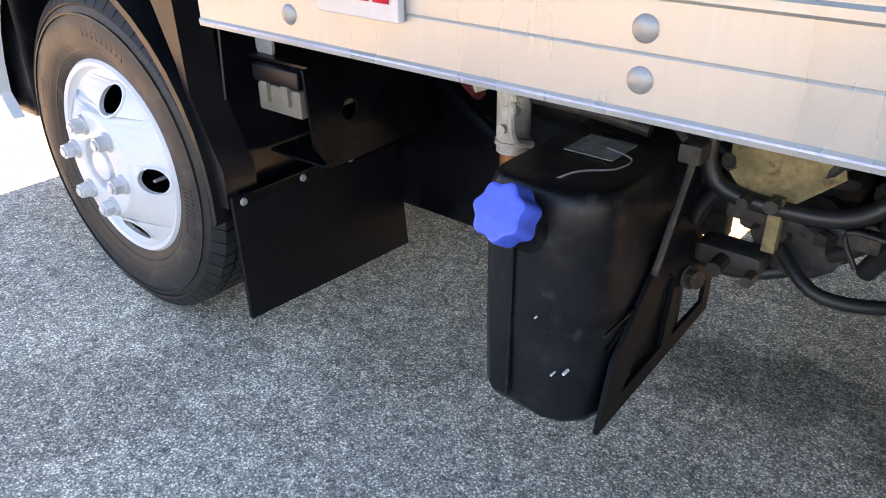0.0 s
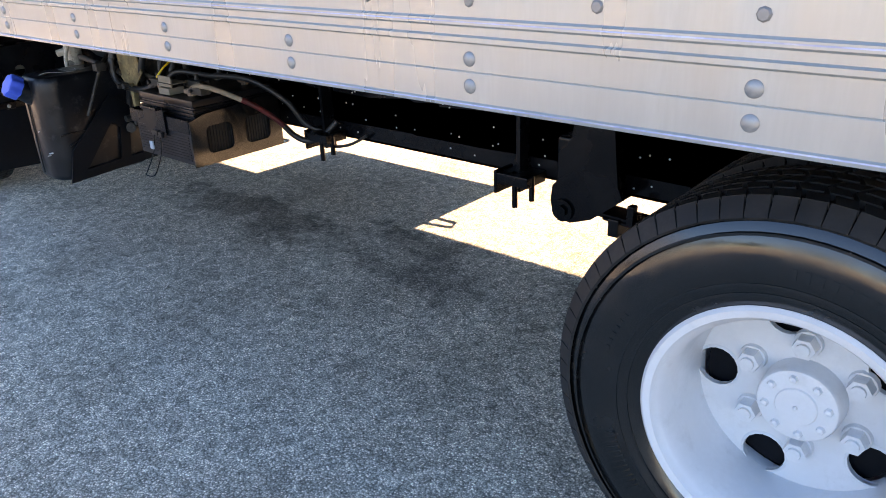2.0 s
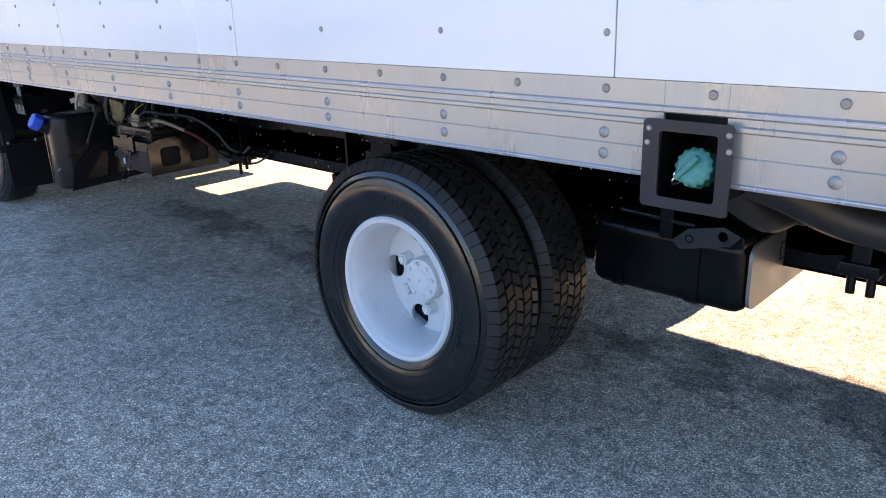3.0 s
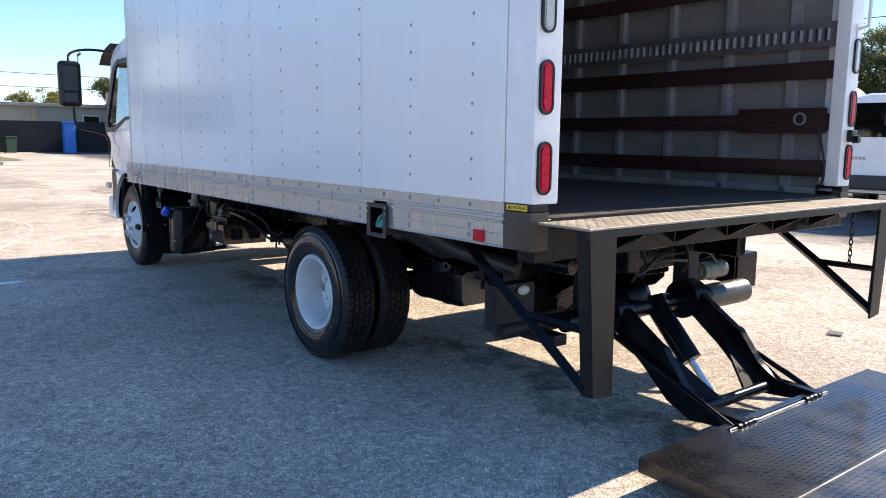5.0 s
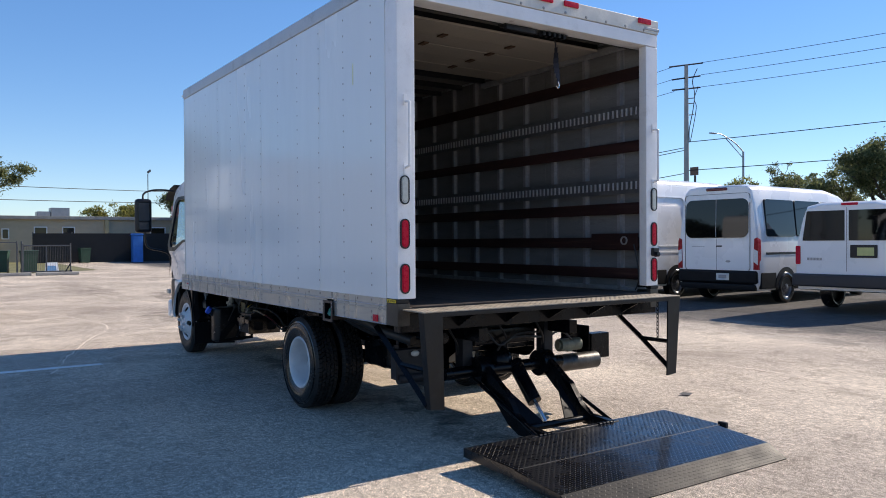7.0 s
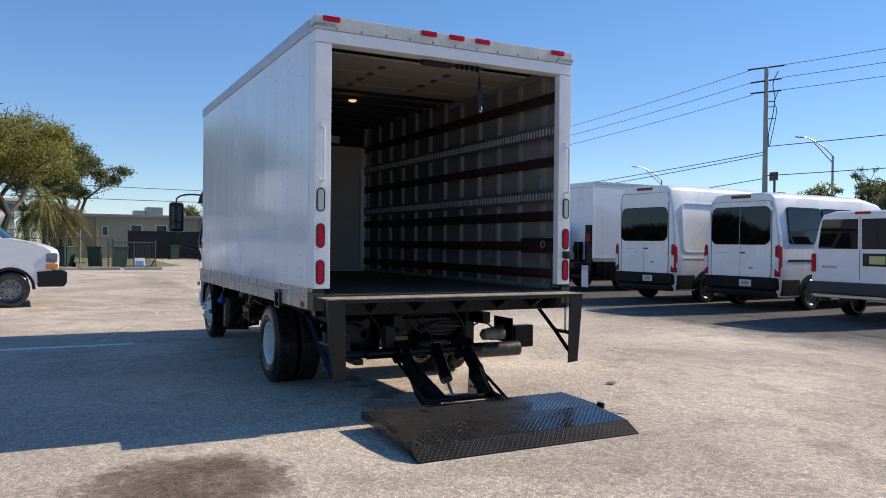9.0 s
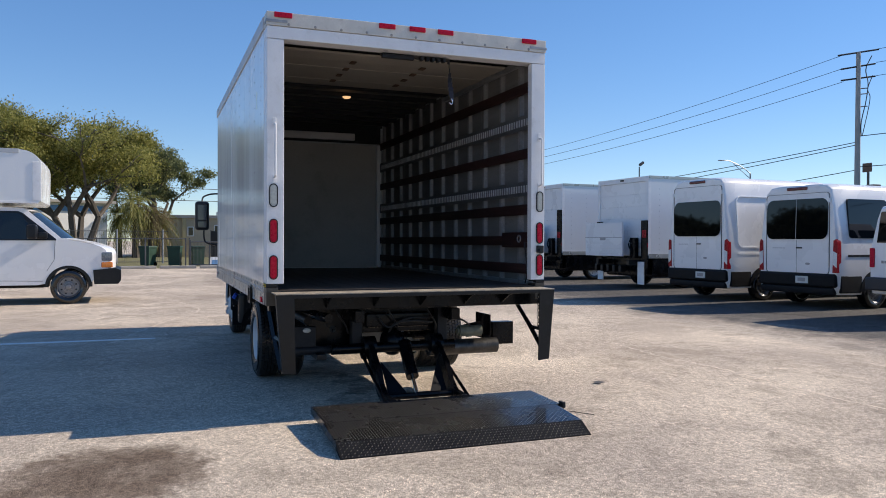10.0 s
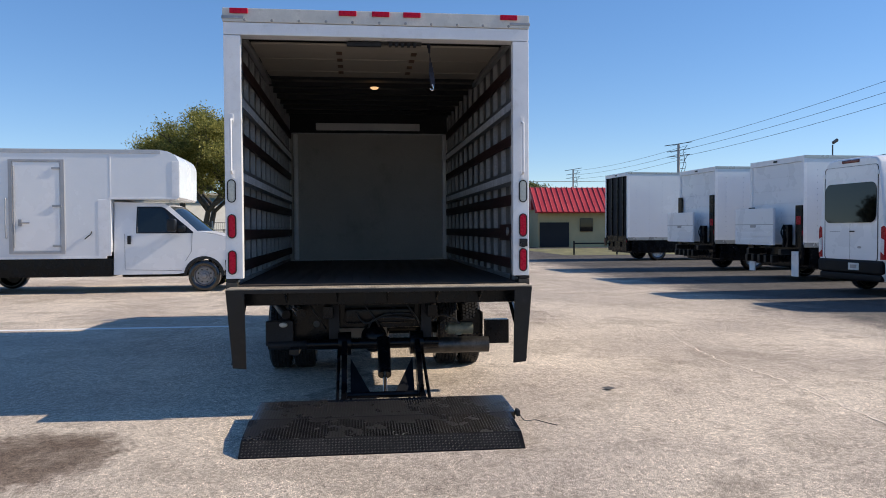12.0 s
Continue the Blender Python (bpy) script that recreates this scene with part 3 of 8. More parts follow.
# caution sticker, its word readable
bm = B()
box(bm, -0.125, -0.018, -1.2265, -1.2215, 1.0215, 1.043)
stick = part("warning_sticker", bm, YELLOW, TR, "small yellow caution sticker")
cu = bpy.data.curves.new("word", "FONT")
cu.body, cu.size, cu.align_x, cu.align_y, cu.extrude = "CAUTION", 0.0165, "CENTER", "CENTER", 0.0002
tmp = bpy.data.objects.new("word", cu)
me = bpy.data.meshes.new_from_object(tmp)
bpy.data.objects.remove(tmp)
me.materials.append(TEXT_BLACK)
word = new("word", me)
word.parent = stick
word.matrix_basis = pose(-0.062, -1.2272, 1.032, 90, 0, 0)
bm = B()
plate(bm, [(-0.116, 1.026), (-0.1, 1.026), (-0.108, 1.039)], [], XZ, -1.2275, -1.2266)
part("triangle", bm, TEXT_BLACK, stick)
# red reflector
bm = B()
box(bm, -0.309, -0.25, -1.2325, -1.221, 0.886, 0.931, 0.004)
part("reflector", bm, RED_LENS, TR, "red rectangular reflector")
bm = B()
box(bm, -4.757, -4.647, -1.231, -1.221, 0.919, 0.968, 0.002)
plq = part("maker_plate", bm, RAIL_GREY, TR, "white metal plate with red print, shape only")
bm = B()
for k in range(3):
    box(bm, -4.73 + 0.026 * k, -4.71 + 0.026 * k, -1.2325, -1.2312, 0.936, 0.955)
part("print_bar", bm, RED_LENS, plq)

# roof and inner shell
bm = B()
box(bm, -5.0, -0.02, -1.2, 1.2, 3.115, 3.14, 0.004)
part("roof_sheet", bm, WHITE, TR)
bm = B()
box(bm, -4.95, -0.15, -1.165, 1.165, 3.108, 3.1135)
part("roof_lining", bm, ROOF_IN, TR)
bm = B()
box(bm, -5.02, -4.99, -1.0, 1.0, 0.9, 3.12)
part("front_wall", bm, WHITE, TR)
bm = B()
box(bm, -4.985, -4.955, -1.18, 1.18, 1.0, 3.1)
part("front_lining", bm, FRONT_WALL, TR, "tan lining sheet on the front wall")
bm = B()
box(bm, -4.95, -4.9, -0.76, 0.73, 2.855, 2.96, 0.012)
part("front_header", bm, VAN_WHITE, TR)
# near-black sheet across the top of the front lining
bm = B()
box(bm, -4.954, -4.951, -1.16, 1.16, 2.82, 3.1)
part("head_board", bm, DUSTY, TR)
bm = B()
box(bm, -4.955, -4.935, -1.1, 1.1, 2.8, 2.82, 0.003)
part("head_batten", bm, RAIL_GREY, TR)
for y in (-1.045, 1.09):
    bm = B()
    box(bm, -4.95, -4.88, y - 0.035, y + 0.035, 1.0, 2.8, 0.02)
    part("corner_post", bm, FRAME_WHITE, TR)
floor = thing("cargo_floor", "", "")
floor.parent = TR
bm = B()
box(bm, -4.95, -0.01, 0, 0.152, 0.955, 0.99, 0.003, 1)
plank = part("floor_board", bm, FLOOR, floor, m=pose(0, -1.155, 0))
for k in range(1, 15):
    again(plank, pose(0, -1.155 + 0.154 * k, 0))
bm = B()
box(bm, -0.32, -0.006, -1.1, 1.1, 0.9905, 0.994)
part("sill_sheet", bm, FLOOR, floor)

POSTS = [-0.34 - 0.4064 * k for k in range(12)]
for side in (-1, 1):
    lin = [b for b in (-4.95, -3.73, -2.51, -1.29, -0.07)]
    for a, b in zip(lin, lin[1:]):
        bm = B()
        box(bm, a + 0.002, b - 0.002, side * 1.168, side * 1.18, 0.99, 3.09)
        part("lining_panel", bm, PLY, TR)
    bm = B()
    plate(bm, [(-0.035, 0), (-0.022, 0), (-0.017, -0.036), (0.017, -0.036), (0.022, 0), (0.035, 0), (0.035, 0.003), (-0.035, 0.003)], [], lambda u, v, w: (u, side * (1.166 + v), w), 1.0, 3.08)
    post = part("wall_post", bm, POST_STEEL, TR, "galvanised hat-section wall post", m=pose(POSTS[0], 0, 0))
    for x in POSTS[1:]:
        again(post, pose(x, 0, 0))
    for z, h in ((2.775, 0.1), (2.182, 0.09), (1.675, 0.095), (1.392, 0.09), (1.138, 0.09)):
        bm = B()
        box(bm, -4.9, -0.06, side * 1.108, side * 1.128, z - h / 2, z + h / 2, 0.003, 1)
        part("wood_slat", bm, WOOD, TR, "scuffed red-brown wooden rub slat")
    for z in (2.465, 1.862):
        bm = B()
        slots = [rounded(-4.824 + 0.0508 * k, -4.803 + 0.0508 * k, z - 0.036, z + 0.036, 0.006, 1) for k in range(93)]
        plate(bm, [(-4.9, z - 0.066), (-0.06, z - 0.066), (-0.06, z + 0.066), (-4.9, z + 0.066)], slots, XZ, side * 1.112, side * 1.106)
        et = part("tie_rail", bm, mat("tie_rail_steel", (0.17, 0.173, 0.178), 0.45, 0.5, var=0.2, scale=9), TR, "slotted steel tie rail")
        bm = B()
        for k in range(93):
            box(bm, -4.802 + 0.0508 * k, -4.789 + 0.0508 * k, side * 1.106, side * 1.097, z - 0.031, z + 0.031)
        part("slot_lip", bm, mat("bright_slot_steel", (0.5, 0.51, 0.53), 0.4, 0.3, var=0.2, scale=9), et, kind="stuff")
    bm = B()
    box(bm, -4.9, -0.05, side * 1.13, side * 1.165, 0.995, 1.03, 0.004)
    part("kick_rail", bm, GALV, TR)
bm = B()
box(bm, -0.62, -0.1, 1.092, 1.107, 1.33, 1.47, 0.003)
pl = part("patch_board", bm, WOOD, TR, "wider wooden board with a round tie-down ring")
bm = B()
lathe(bm, [(0.026, 0), (0.036, 0), (0.036, -0.01), (0.026, -0.01)], 20, Matrix.Translation((-0.24, 1.09, 1.41)), True)
part("tie_ring", bm, POST_STEEL, pl)
bm = B()
tube(bm, bend([(-0.14, 1.09, 1.38), (-0.1, 1.085, 1.25), (-0.08, 1.085, 1.1), (-0.12, 1.09, 1.01)]), 0.006)
part("loose_cable", bm, CABLE, TR)

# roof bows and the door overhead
# bows are near-black, much darker than the wall posts
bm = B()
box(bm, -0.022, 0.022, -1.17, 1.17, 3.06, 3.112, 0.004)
bow = part("roof_bow", bm, DUSTY, TR, "near-black roof bow", m=pose(-4.7, 0, 0))
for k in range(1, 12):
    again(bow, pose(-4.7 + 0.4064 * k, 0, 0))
door = thing("roll_up_door", "", "")
door.parent = TR
tagged(door, label="tan sectional door rolled up under the roof")
bm = B()
box(bm, 0, 0.268, -1.075, 1.075, 3.02, 3.038, 0.002, 1)
sec = part("door_section", bm, DOOR_PLY, door, m=pose(-0.79, 0, 0))
for k in range(1, 5):
    again(sec, pose(-0.79 - 0.278 * k, 0.004 * (-1) ** k, 0.003 * (k % 2)))
bm = B()
box(bm, -0.045, 0.045, -0.025, 0.025, 3.008, 3.0185, 0.002)
hg = part("hinge", bm, HINGE, door, m=pose(-0.792, -0.335, 0))
for k in range(4):
    for y in (-0.335, 0.335):
        if (k, y) != (0, -0.335):
            again(hg, pose(-0.792 - 0.278 * k, y, 0))
for side in (-1, 1):
    bm = B()
    box(bm, -2.2, -0.1, side * 1.085, side * 1.13, 2.99, 3.04, 0.004)
    part("door_track", bm, GALV, TR)
bm = B()
rod(bm, (-0.16, -1.09, 2.99), (-0.16, 1.09, 2.99), 0.028, seg=14)
rod(bm, (-0.16, -0.25, 2.99), (-0.16, 0.35, 2.99), 0.05, seg=14)
part("spring_shaft", bm, mat("dark_spring", (0.05, 0.05, 0.05), 0.5, 0.6), TR)
bm = B()
box(bm, -0.13, -0.09, -0.26, 0.02, 2.915, 2.95, 0.006)
for k in range(5):
    box(bm, -0.14, -0.085, 0.08 + 0.05 * k, 0.105 + 0.05 * k, 2.92, 2.955, 0.004)
part("door_latch", bm, DUSTY, TR)
bm = B()
for k in range(9):
    z = 2.99 - 0.04 * k
    a = 0.35 * k
    box(bm, -0.0012, 0.0012, -0.021, 0.021, -0.021, 0.021, m=pose(-0.35 + 0.006 * math.sin(k), 0.43 + 0.004 * k, z, 4, 0, 40 + math.degrees(a)))
strap = part("pull_strap", bm, mat("blue_black_webbing", (0.02, 0.025, 0.045), 0.8), TR, "twisted dark pull strap of the door")
bm = B()
tube(bm, bend([(-0.345, 0.46, 2.665), (-0.345, 0.47, 2.63), (-0.345, 0.455, 2.615), (-0.345, 0.44, 2.63)]), 0.006)
part("strap_hook", bm, CHROME, strap)
bm = B()
lathe(bm, [(0.0, 0.024), (0.03, 0.021), (0.045, 0.01), (0.048, 0.0)], 20, pose(-2.5, 0.02, 3.06, -90, 0, 0))
lampm = bpy.data.materials.new("dome_lamp_lens")
t, ns, ls, p = nodes_of(lampm)
p.inputs["Base Color"].default_value = (0.8, 0.7, 0.55, 1)
p.inputs["Emission Color"].default_value, p.inputs["Emission Strength"].default_value = (1.0, 0.62, 0.3, 1), 0.6
part("dome_lamp", bm, lampm, TR, "small warm glowing dome lamp", m=pose(0, 0, -0.03))

# rear frame
for side in (-1, 1):
    bm = B()
    a, b = sorted((side * 1.085, side * 1.218))
    box(bm, -0.076, 0.0, a, b, 1.046, 2.96, 0.006)
    a, b = sorted((side * 1.165, side * 1.218))
    box(bm, -0.146, -0.07, a, b, 1.046, 2.96, 0.004)
    part("rear_post", bm, FRAME_WHITE, TR)
    for z, m, ry, nm in ((1.176, RED_LENS, 0.096, "tail_lamp"), (1.461, RED_LENS, 0.096, "tail_lamp"), (1.739, CLEAR_LENS, 0.092, "reversing_lamp")):
        bm = B()
        plate(bm, oval(side * 1.167, z, 0.034, ry), [oval(side * 1.167, z, 0.026, ry - 0.008)], YZ, 0.0005, 0.011)
        tl = part(nm, bm, PLASTIC, TR, "oval lamp in a black rubber ring")
        bm = B()
        plate(bm, oval(side * 1.167, z, 0.026, ry - 0.008), [], YZ, 0.001, 0.008)
        plate(bm, oval(side * 1.167, z, 0.018, ry - 0.018), [], YZ, 0.008, 0.0125)
        part("lens", bm, m, tl)
    bm = B()
    y = side * 1.16
    tube(bm, bend([(0.0, y, 2.30), (0.05, y, 2.29), (0.055, y, 2.26), (0.055, y, 2.1), (0.055, y, 1.92), (0.05, y, 1.89), (0.0, y, 1.88)], 4), 0.009)
    gh = part("grab_handle", bm, FRAME_WHITE, TR, "white painted steel grab handle")
    for z in (2.31, 1.87):
        bm = B()
        box(bm, 0.0005, 0.006, y - 0.014, y + 0.014, z - 0.035, z + 0.035, 0.003)
        part("handle_foot", bm, FRAME_WHITE, gh)
bm = B()
box(bm, -0.146, 0.0, -1.218, 1.218, 2.963, 3.06, 0.006)
part("header", bm, FRAME_WHITE, TR)
bm = B()
box(bm, -0.15, 0.008, -1.222, 1.222, 3.062, 3.17, 0.006)
cap = part("roof_cap", bm, mat("cream_cap_paint", (0.62, 0.59, 0.53), 0.45, 0.2, var=0.1, scale=6, dirt=(0.4, 0.36, 0.3), dirt_amount=0.5), TR, "weathered cream metal cap with rivets")
bm = B()
studs(bm, [(0.008, -1.05 + 0.21 * k, 3.078) for k in range(11)], 0.012, 0.007, (1, 0, 0), 10)
part("cap_rivets", bm, RIVET, cap, kind="stuff")
for y in (-1.095, -0.25, 0.012, 0.262, 1.05):
    bm = B()
    box(bm, 0.0085, 0.024, y - 0.07, y + 0.07, 3.125, 3.166, 0.005)
    part("clearance_lamp", bm, RED_LENS, TR, "red clearance lamp on the roof cap")
for side in (-1, 1):
    bm = B()
    a, b = sorted((side * 1.06, side * 1.228))
    box(bm, -0.1, 0.013, a, b, 3.085, 3.108, 0.003)
    part("corner_cap", bm, GALV, TR)
bm = B()
box(bm, 0.0005, 0.03, 1.135, 1.2, 1.285, 1.35, 0.006)
lathe(bm, [(0.0, -0.035), (0.02, -0.034), (0.022, 0.0)], 12, pose(0.025, 1.16, 1.3, 0, 0, 90))
part("cable_socket", bm, PLASTIC, TR, "black socket between the tail lamps")

# faint paint streak and the torn seal at the front corner
bm = B()
box(bm, -0.602, -0.588, -1.2215, -1.2205, 2.5, 2.645)
part("paint_streak", bm, mat("faint_yellow_paint", (0.72, 0.72, 0.4), 0.5), TR)
for side in (-1, 1):
    bm = B()
    box(bm, -4.99, -4.965, side * 1.1, side * 1.175, 2.78, 3.12, 0.008)
    part("corner_seal", bm, CABLE, TR)

# fuel filler box in the bottom rail
bm = B()
plate(bm, rounded(-1.066, -0.905, 0.826, 0.982, 0.008, 3), [rounded(-1.035, -0.93, 0.846, 0.962, 0.006, 2)], XZ, -1.2405, -1.236)
fb = part("filler_box", bm, mat("slate_black_paint", (0.013, 0.0145, 0.02), 0.4, var=0.2, scale=15, dirt=(0.03, 0.03, 0.032), dirt_amount=0.4), TR, "black steel filler recess with a green fuel cap")
bm = B()
for a, b, c, d in ((-1.036, -1.033, 0.843, 0.965), (-0.932, -0.929, 0.843, 0.965), (-1.036, -0.929, 0.84, 0.843), (-1.036, -0.929, 0.965, 0.968)):
    box(bm, a, b, -1.236, -1.1, c, d)
box(bm, -1.036, -0.929, -1.1, -1.097, 0.84, 0.968)
part("recess", bm, BLACK, fb)
bm = B()
at = pose(-0.98, -1.19, 0.892, -18, 0, 0)
rings = [[bm.verts.new(at @ Vector((r * (1 + lobe * math.cos(14 * a)) * math.cos(a), y, r * (1 + lobe * math.cos(14 * a)) * math.sin(a)))) for a in [2 * math.pi * k / 84 for k in range(84)]]
         for r, y, lobe in ((0.024, -0.033, 0.0), (0.029, -0.031, 0.02), (0.0335, -0.027, 0.05), (0.034, 0.0, 0.05))]
bm.faces.new(rings[0])
for a, b in zip(rings, rings[1:]):
    for k in range(84):
        bm.faces.new((a[k], b[k], b[(k + 1) % 84], a[(k + 1) % 84]))
box(bm, -0.029, 0.029, -0.042, -0.03, -0.006, 0.006, 0.004, m=pose(-0.98, -1.19, 0.892, -18, -48, 0))
part("fuel_cap", bm, GREEN_CAP, fb, "green plastic fuel cap")
bm = B()
tube(bm, bend([(-1.0, -1.2, 0.915), (-1.012, -1.212, 0.89), (-1.018, -1.215, 0.865), (-1.005, -1.2, 0.868)]), 0.0025, 5)
part("cap_tether", bm, CHROME, fb)
bm = B()
studs(bm, [(0, 0, 0)], 0.006, 0.004, (0, -1, 0))
bolt = part("bolt", bm, RIVET, fb, m=pose(-1.055, -1.2405, 0.965))
for x, z in ((-1.057, 0.94), (-0.912, 0.965), (-0.91, 0.938)):
    again(bolt, pose(x, -1.2405, z))
bm = B()
tube(bm, bend([(-0.97, -1.1, 0.88), (-0.9, -0.98, 0.82), (-0.8, -0.9, 0.76), (-0.62, -0.85, 0.73), (-0.5, -0.8, 0.7)]), [0.04] * 25, 12)
part("filler_hose", bm, CABLE, fb)


# wheels
def tyre_mesh(r, w, rim):
    """A tyre about the local y axis, its outside face towards -y."""
    bm = B()
    h = w / 2
    wall = r - 0.011 - rim
    out = [(rim + wall * f, h * g) for f, g in ((0.0, 0.78), (0.07, 0.88), (0.17, 0.95), (0.3, 1.03), (0.43, 1.08), (0.54, 1.09), (0.66, 1.065), (0.78, 1.0), (0.87, 0.93), (0.94, 0.86), (1.0, 0.78))]
    prof = [(a, -b) for a, b in out] + [(r - 0.0095, 0)] + out[::-1]
    return lathe(bm, prof, 72)


def tread_mesh(r, w, n=66):
    """Tread blocks in five ribs, offset from rib to rib, with deep grooves between."""
    bm = B()
    h = w / 2
    pitch = 2 * math.pi * r / n
    for j, (y, bw) in enumerate(((-0.67, 0.27), (-0.335, 0.262), (0.0, 0.262), (0.335, 0.262), (0.67, 0.27))):
        skew = (0.004, 0.006, -0.006, 0.006, -0.004)[j]
        for k in range(n):
            for u0, u1 in ((0.09, 0.9),):
                a = 2 * math.pi * (k + (0.0, 0.5, 0.2, 0.75, 0.35)[j] + (u0 + u1) / 2) / n
                q = Matrix.Rotation(-a, 4, "Y")
                ln = pitch * (u1 - u0) / 2
                pts = [(sx * ln + skew * sy, (y + sy * bw / 2) * h) for sx, sy in ((-1, -1), (1, -1), (1, 1), (-1, 1))]
                lo = [bm.verts.new(q @ Vector((r - 0.011, v, u))) for u, v in pts]
                hi = [bm.verts.new(q @ Vector((r - (0.002 if abs(y) > 0.5 and abs(v) > 0.7 * h else 0), v, u * 0.97))) for u, v in pts]
                bm.faces.new(hi)
                for i in range(4):
                    bm.faces.new((lo[i], lo[(i + 1) % 4], hi[(i + 1) % 4], hi[i]))
    # shoulder lugs
    for s in (-1, 1):
        for k in range(n):
            a = 2 * math.pi * (k + 0.48) / n
            q = Matrix.Rotation(-a, 4, "Y")
            l = pitch / 2 * 0.93
            lo = [bm.verts.new(q @ Vector(p)) for p in ((r - 0.008, s * h * 0.79, -l), (r - 0.008, s * h * 0.79, l), (r - 0.034, s * h * 0.97, l), (r - 0.034, s * h * 0.97, -l))]
            hi = [bm.verts.new(q @ Vector(p)) for p in ((r - 0.002, s * h * 0.8, -l * 0.95), (r - 0.002, s * h * 0.8, l * 0.95), (r - 0.03, s * h * 0.99, l * 0.95), (r - 0.03, s * h * 0.99, -l * 0.95))]
            bm.faces.new(hi)
            for i in range(4):
                bm.faces.new((lo[i], lo[(i + 1) % 4], hi[(i + 1) % 4], hi[i]))
    return bm


def sidewall_marks(r, w, rim):
    """Raised bars and ribs on the sidewall."""
    bm = B()
    h = w / 2
    rm = rim + 0.075
    for a0, n, st, ln in ((62, 9, 3.6, 0.017), (-160, 12, 2.0, 0.03), (-20, 12, 2.0, 0.03), (230, 9, 3.2, 0.011), (150, 6, 3.0, 0.008)):
        for k in range(n):
            q = Matrix.Rotation(-radians(a0 + st * k), 4, "Y")
            box(bm, rm - ln / 2, rm + ln / 2, -h * 1.08 - 0.0012, -h * 1.03, -0.0045 if st > 2.5 else -0.002, 0.0045 if st > 2.5 else 0.002, m=q)
    for rr in (rim + 0.03, rim + 0.047, r - 0.052):
        y = -h * (0.95 if rr < rim + 0.035 else 1.01 if rr < rim + 0.05 else 1.04)
        lathe(bm, [(rr, y + 0.004), (rr, y - 0.003), (rr + 0.004, y - 0.003), (rr + 0.004, y + 0.004)], 72)
    return bm


def rim_mesh(flange, dish, first, count, ring, r0):
    """A painted disc wheel: flange, well, and a disc with round hand holes at depth dish from the flange."""
    bm = B()
    lathe(bm, [(flange + 0.004, 0.01), (flange + 0.006, 0.0), (flange, -0.006), (flange - 0.012, -0.003), (flange - 0.018, 0.012), (flange - 0.026, 0.02), (flange - 0.03, 0.05 if dish > 0.06 else 0.03),
               (flange - 0.033, max(0.036, dish * 0.8)), (flange - 0.036, max(0.04, dish)), (flange - 0.033, dish + 0.03), (flange - 0.026, 0.17), (flange + 0.004, 0.185)], 64)
    r1 = flange - 0.036
    plate(bm, circle(0, 0, r1, 48), [circle(ring * math.cos(radians(first + 360 / count * k)), ring * math.sin(radians(first + 360 / count * k)), r0, 18) for k in range(count)], XZ, dish, dish + 0.008)
    for k in range(count):
        c = Matrix.Translation((ring * math.cos(radians(first + 360 / count * k)), dish, ring * math.sin(radians(first + 360 / count * k))))
        lathe(bm, [(r0, 0.004), (r0, -0.003), (r0 + 0.004, -0.001), (r0 + 0.006, 0.001)], 18, c)
    return bm


def rim_front(flange):
    """The same disc turned the other way: a cone bulging out past the flange, with holes near its edge and an open middle."""
    bm = B()
    lathe(bm, [(flange + 0.004, 0.01), (flange + 0.006, 0.0), (flange, -0.007), (flange - 0.01, -0.004), (flange - 0.014, 0.006), (flange - 0.02, 0.012)], 64)
    r1, r2, ring = flange - 0.02, 0.128, 0.17
    out = lambda u, v, w: (u, w + 0.012 - 0.058 * min(1.0, max(0.0, (r1 - math.hypot(u, v)) / (r1 - r2))) ** 0.8, v)
    spots = [(ring * math.cos(radians(70 - 72 * k)), ring * math.sin(radians(70 - 72 * k))) for k in range(5)]
    plate(bm, circle(0, 0, r1, 60), [circle(0, 0, r2, 48)] + [circle(x, z, 0.031, 18) for x, z in spots], out, 0.0, 0.008)
    for x, z in spots:
        lip = [[bm.verts.new(out(x + rr * math.cos(a), z + rr * math.sin(a), w)) for a in [2 * math.pi * i / 18 for i in range(18)]] for rr, w in ((0.031, 0.006), (0.031, -0.003), (0.035, -0.003), (0.037, 0.001))]
        for a, b in zip(lip, lip[1:]):
            for i in range(18):
                bm.faces.new((a[i], a[(i + 1) % 18], b[(i + 1) % 18], b[i]))
    lathe(bm, [(r2, -0.046), (0.122, -0.052), (0.116, -0.054), (0.066, -0.054), (0.062, -0.05), (0.06, -0.02), (0.058, 0.01)], 48)
    return bm


def hub_rear(dish):
    bm = B()
    lathe(bm, [(0.068, 0.0), (0.066, -0.034), (0.063, -0.04), (0.058, -0.042), (0.034, -0.042), (0.032, -0.045), (0.0, -0.046)], 32, Matrix.Translation((0, dish, 0)))
    studs(bm, [(0.05 * math.cos(radians(45 * k + 12)), dish - 0.042, 0.05 * math.sin(radians(45 * k + 12))) for k in range(8)], 0.0078, 0.008, (0, -1, 0), 6)
    ball(bm, (0, dish - 0.047, 0), 0.004, 8, 5)
    return bm


def hub_front(dish):
    bm = B()
    lathe(bm, [(0.06, 0.02), (0.056, -0.02), (0.048, -0.03), (0.04, -0.03), (0.036, -0.05), (0.028, -0.054), (0.0, -0.054)], 28)
    for k in range(6):
        q = Matrix.Rotation(radians(60 * k + 15), 4, "Y")
        box(bm, 0.034, 0.056, -0.036, -0.01, -0.012, 0.012, 0.004, m=q)
    return bm


TYRE_R, TYRE_W = 0.386, 0.205


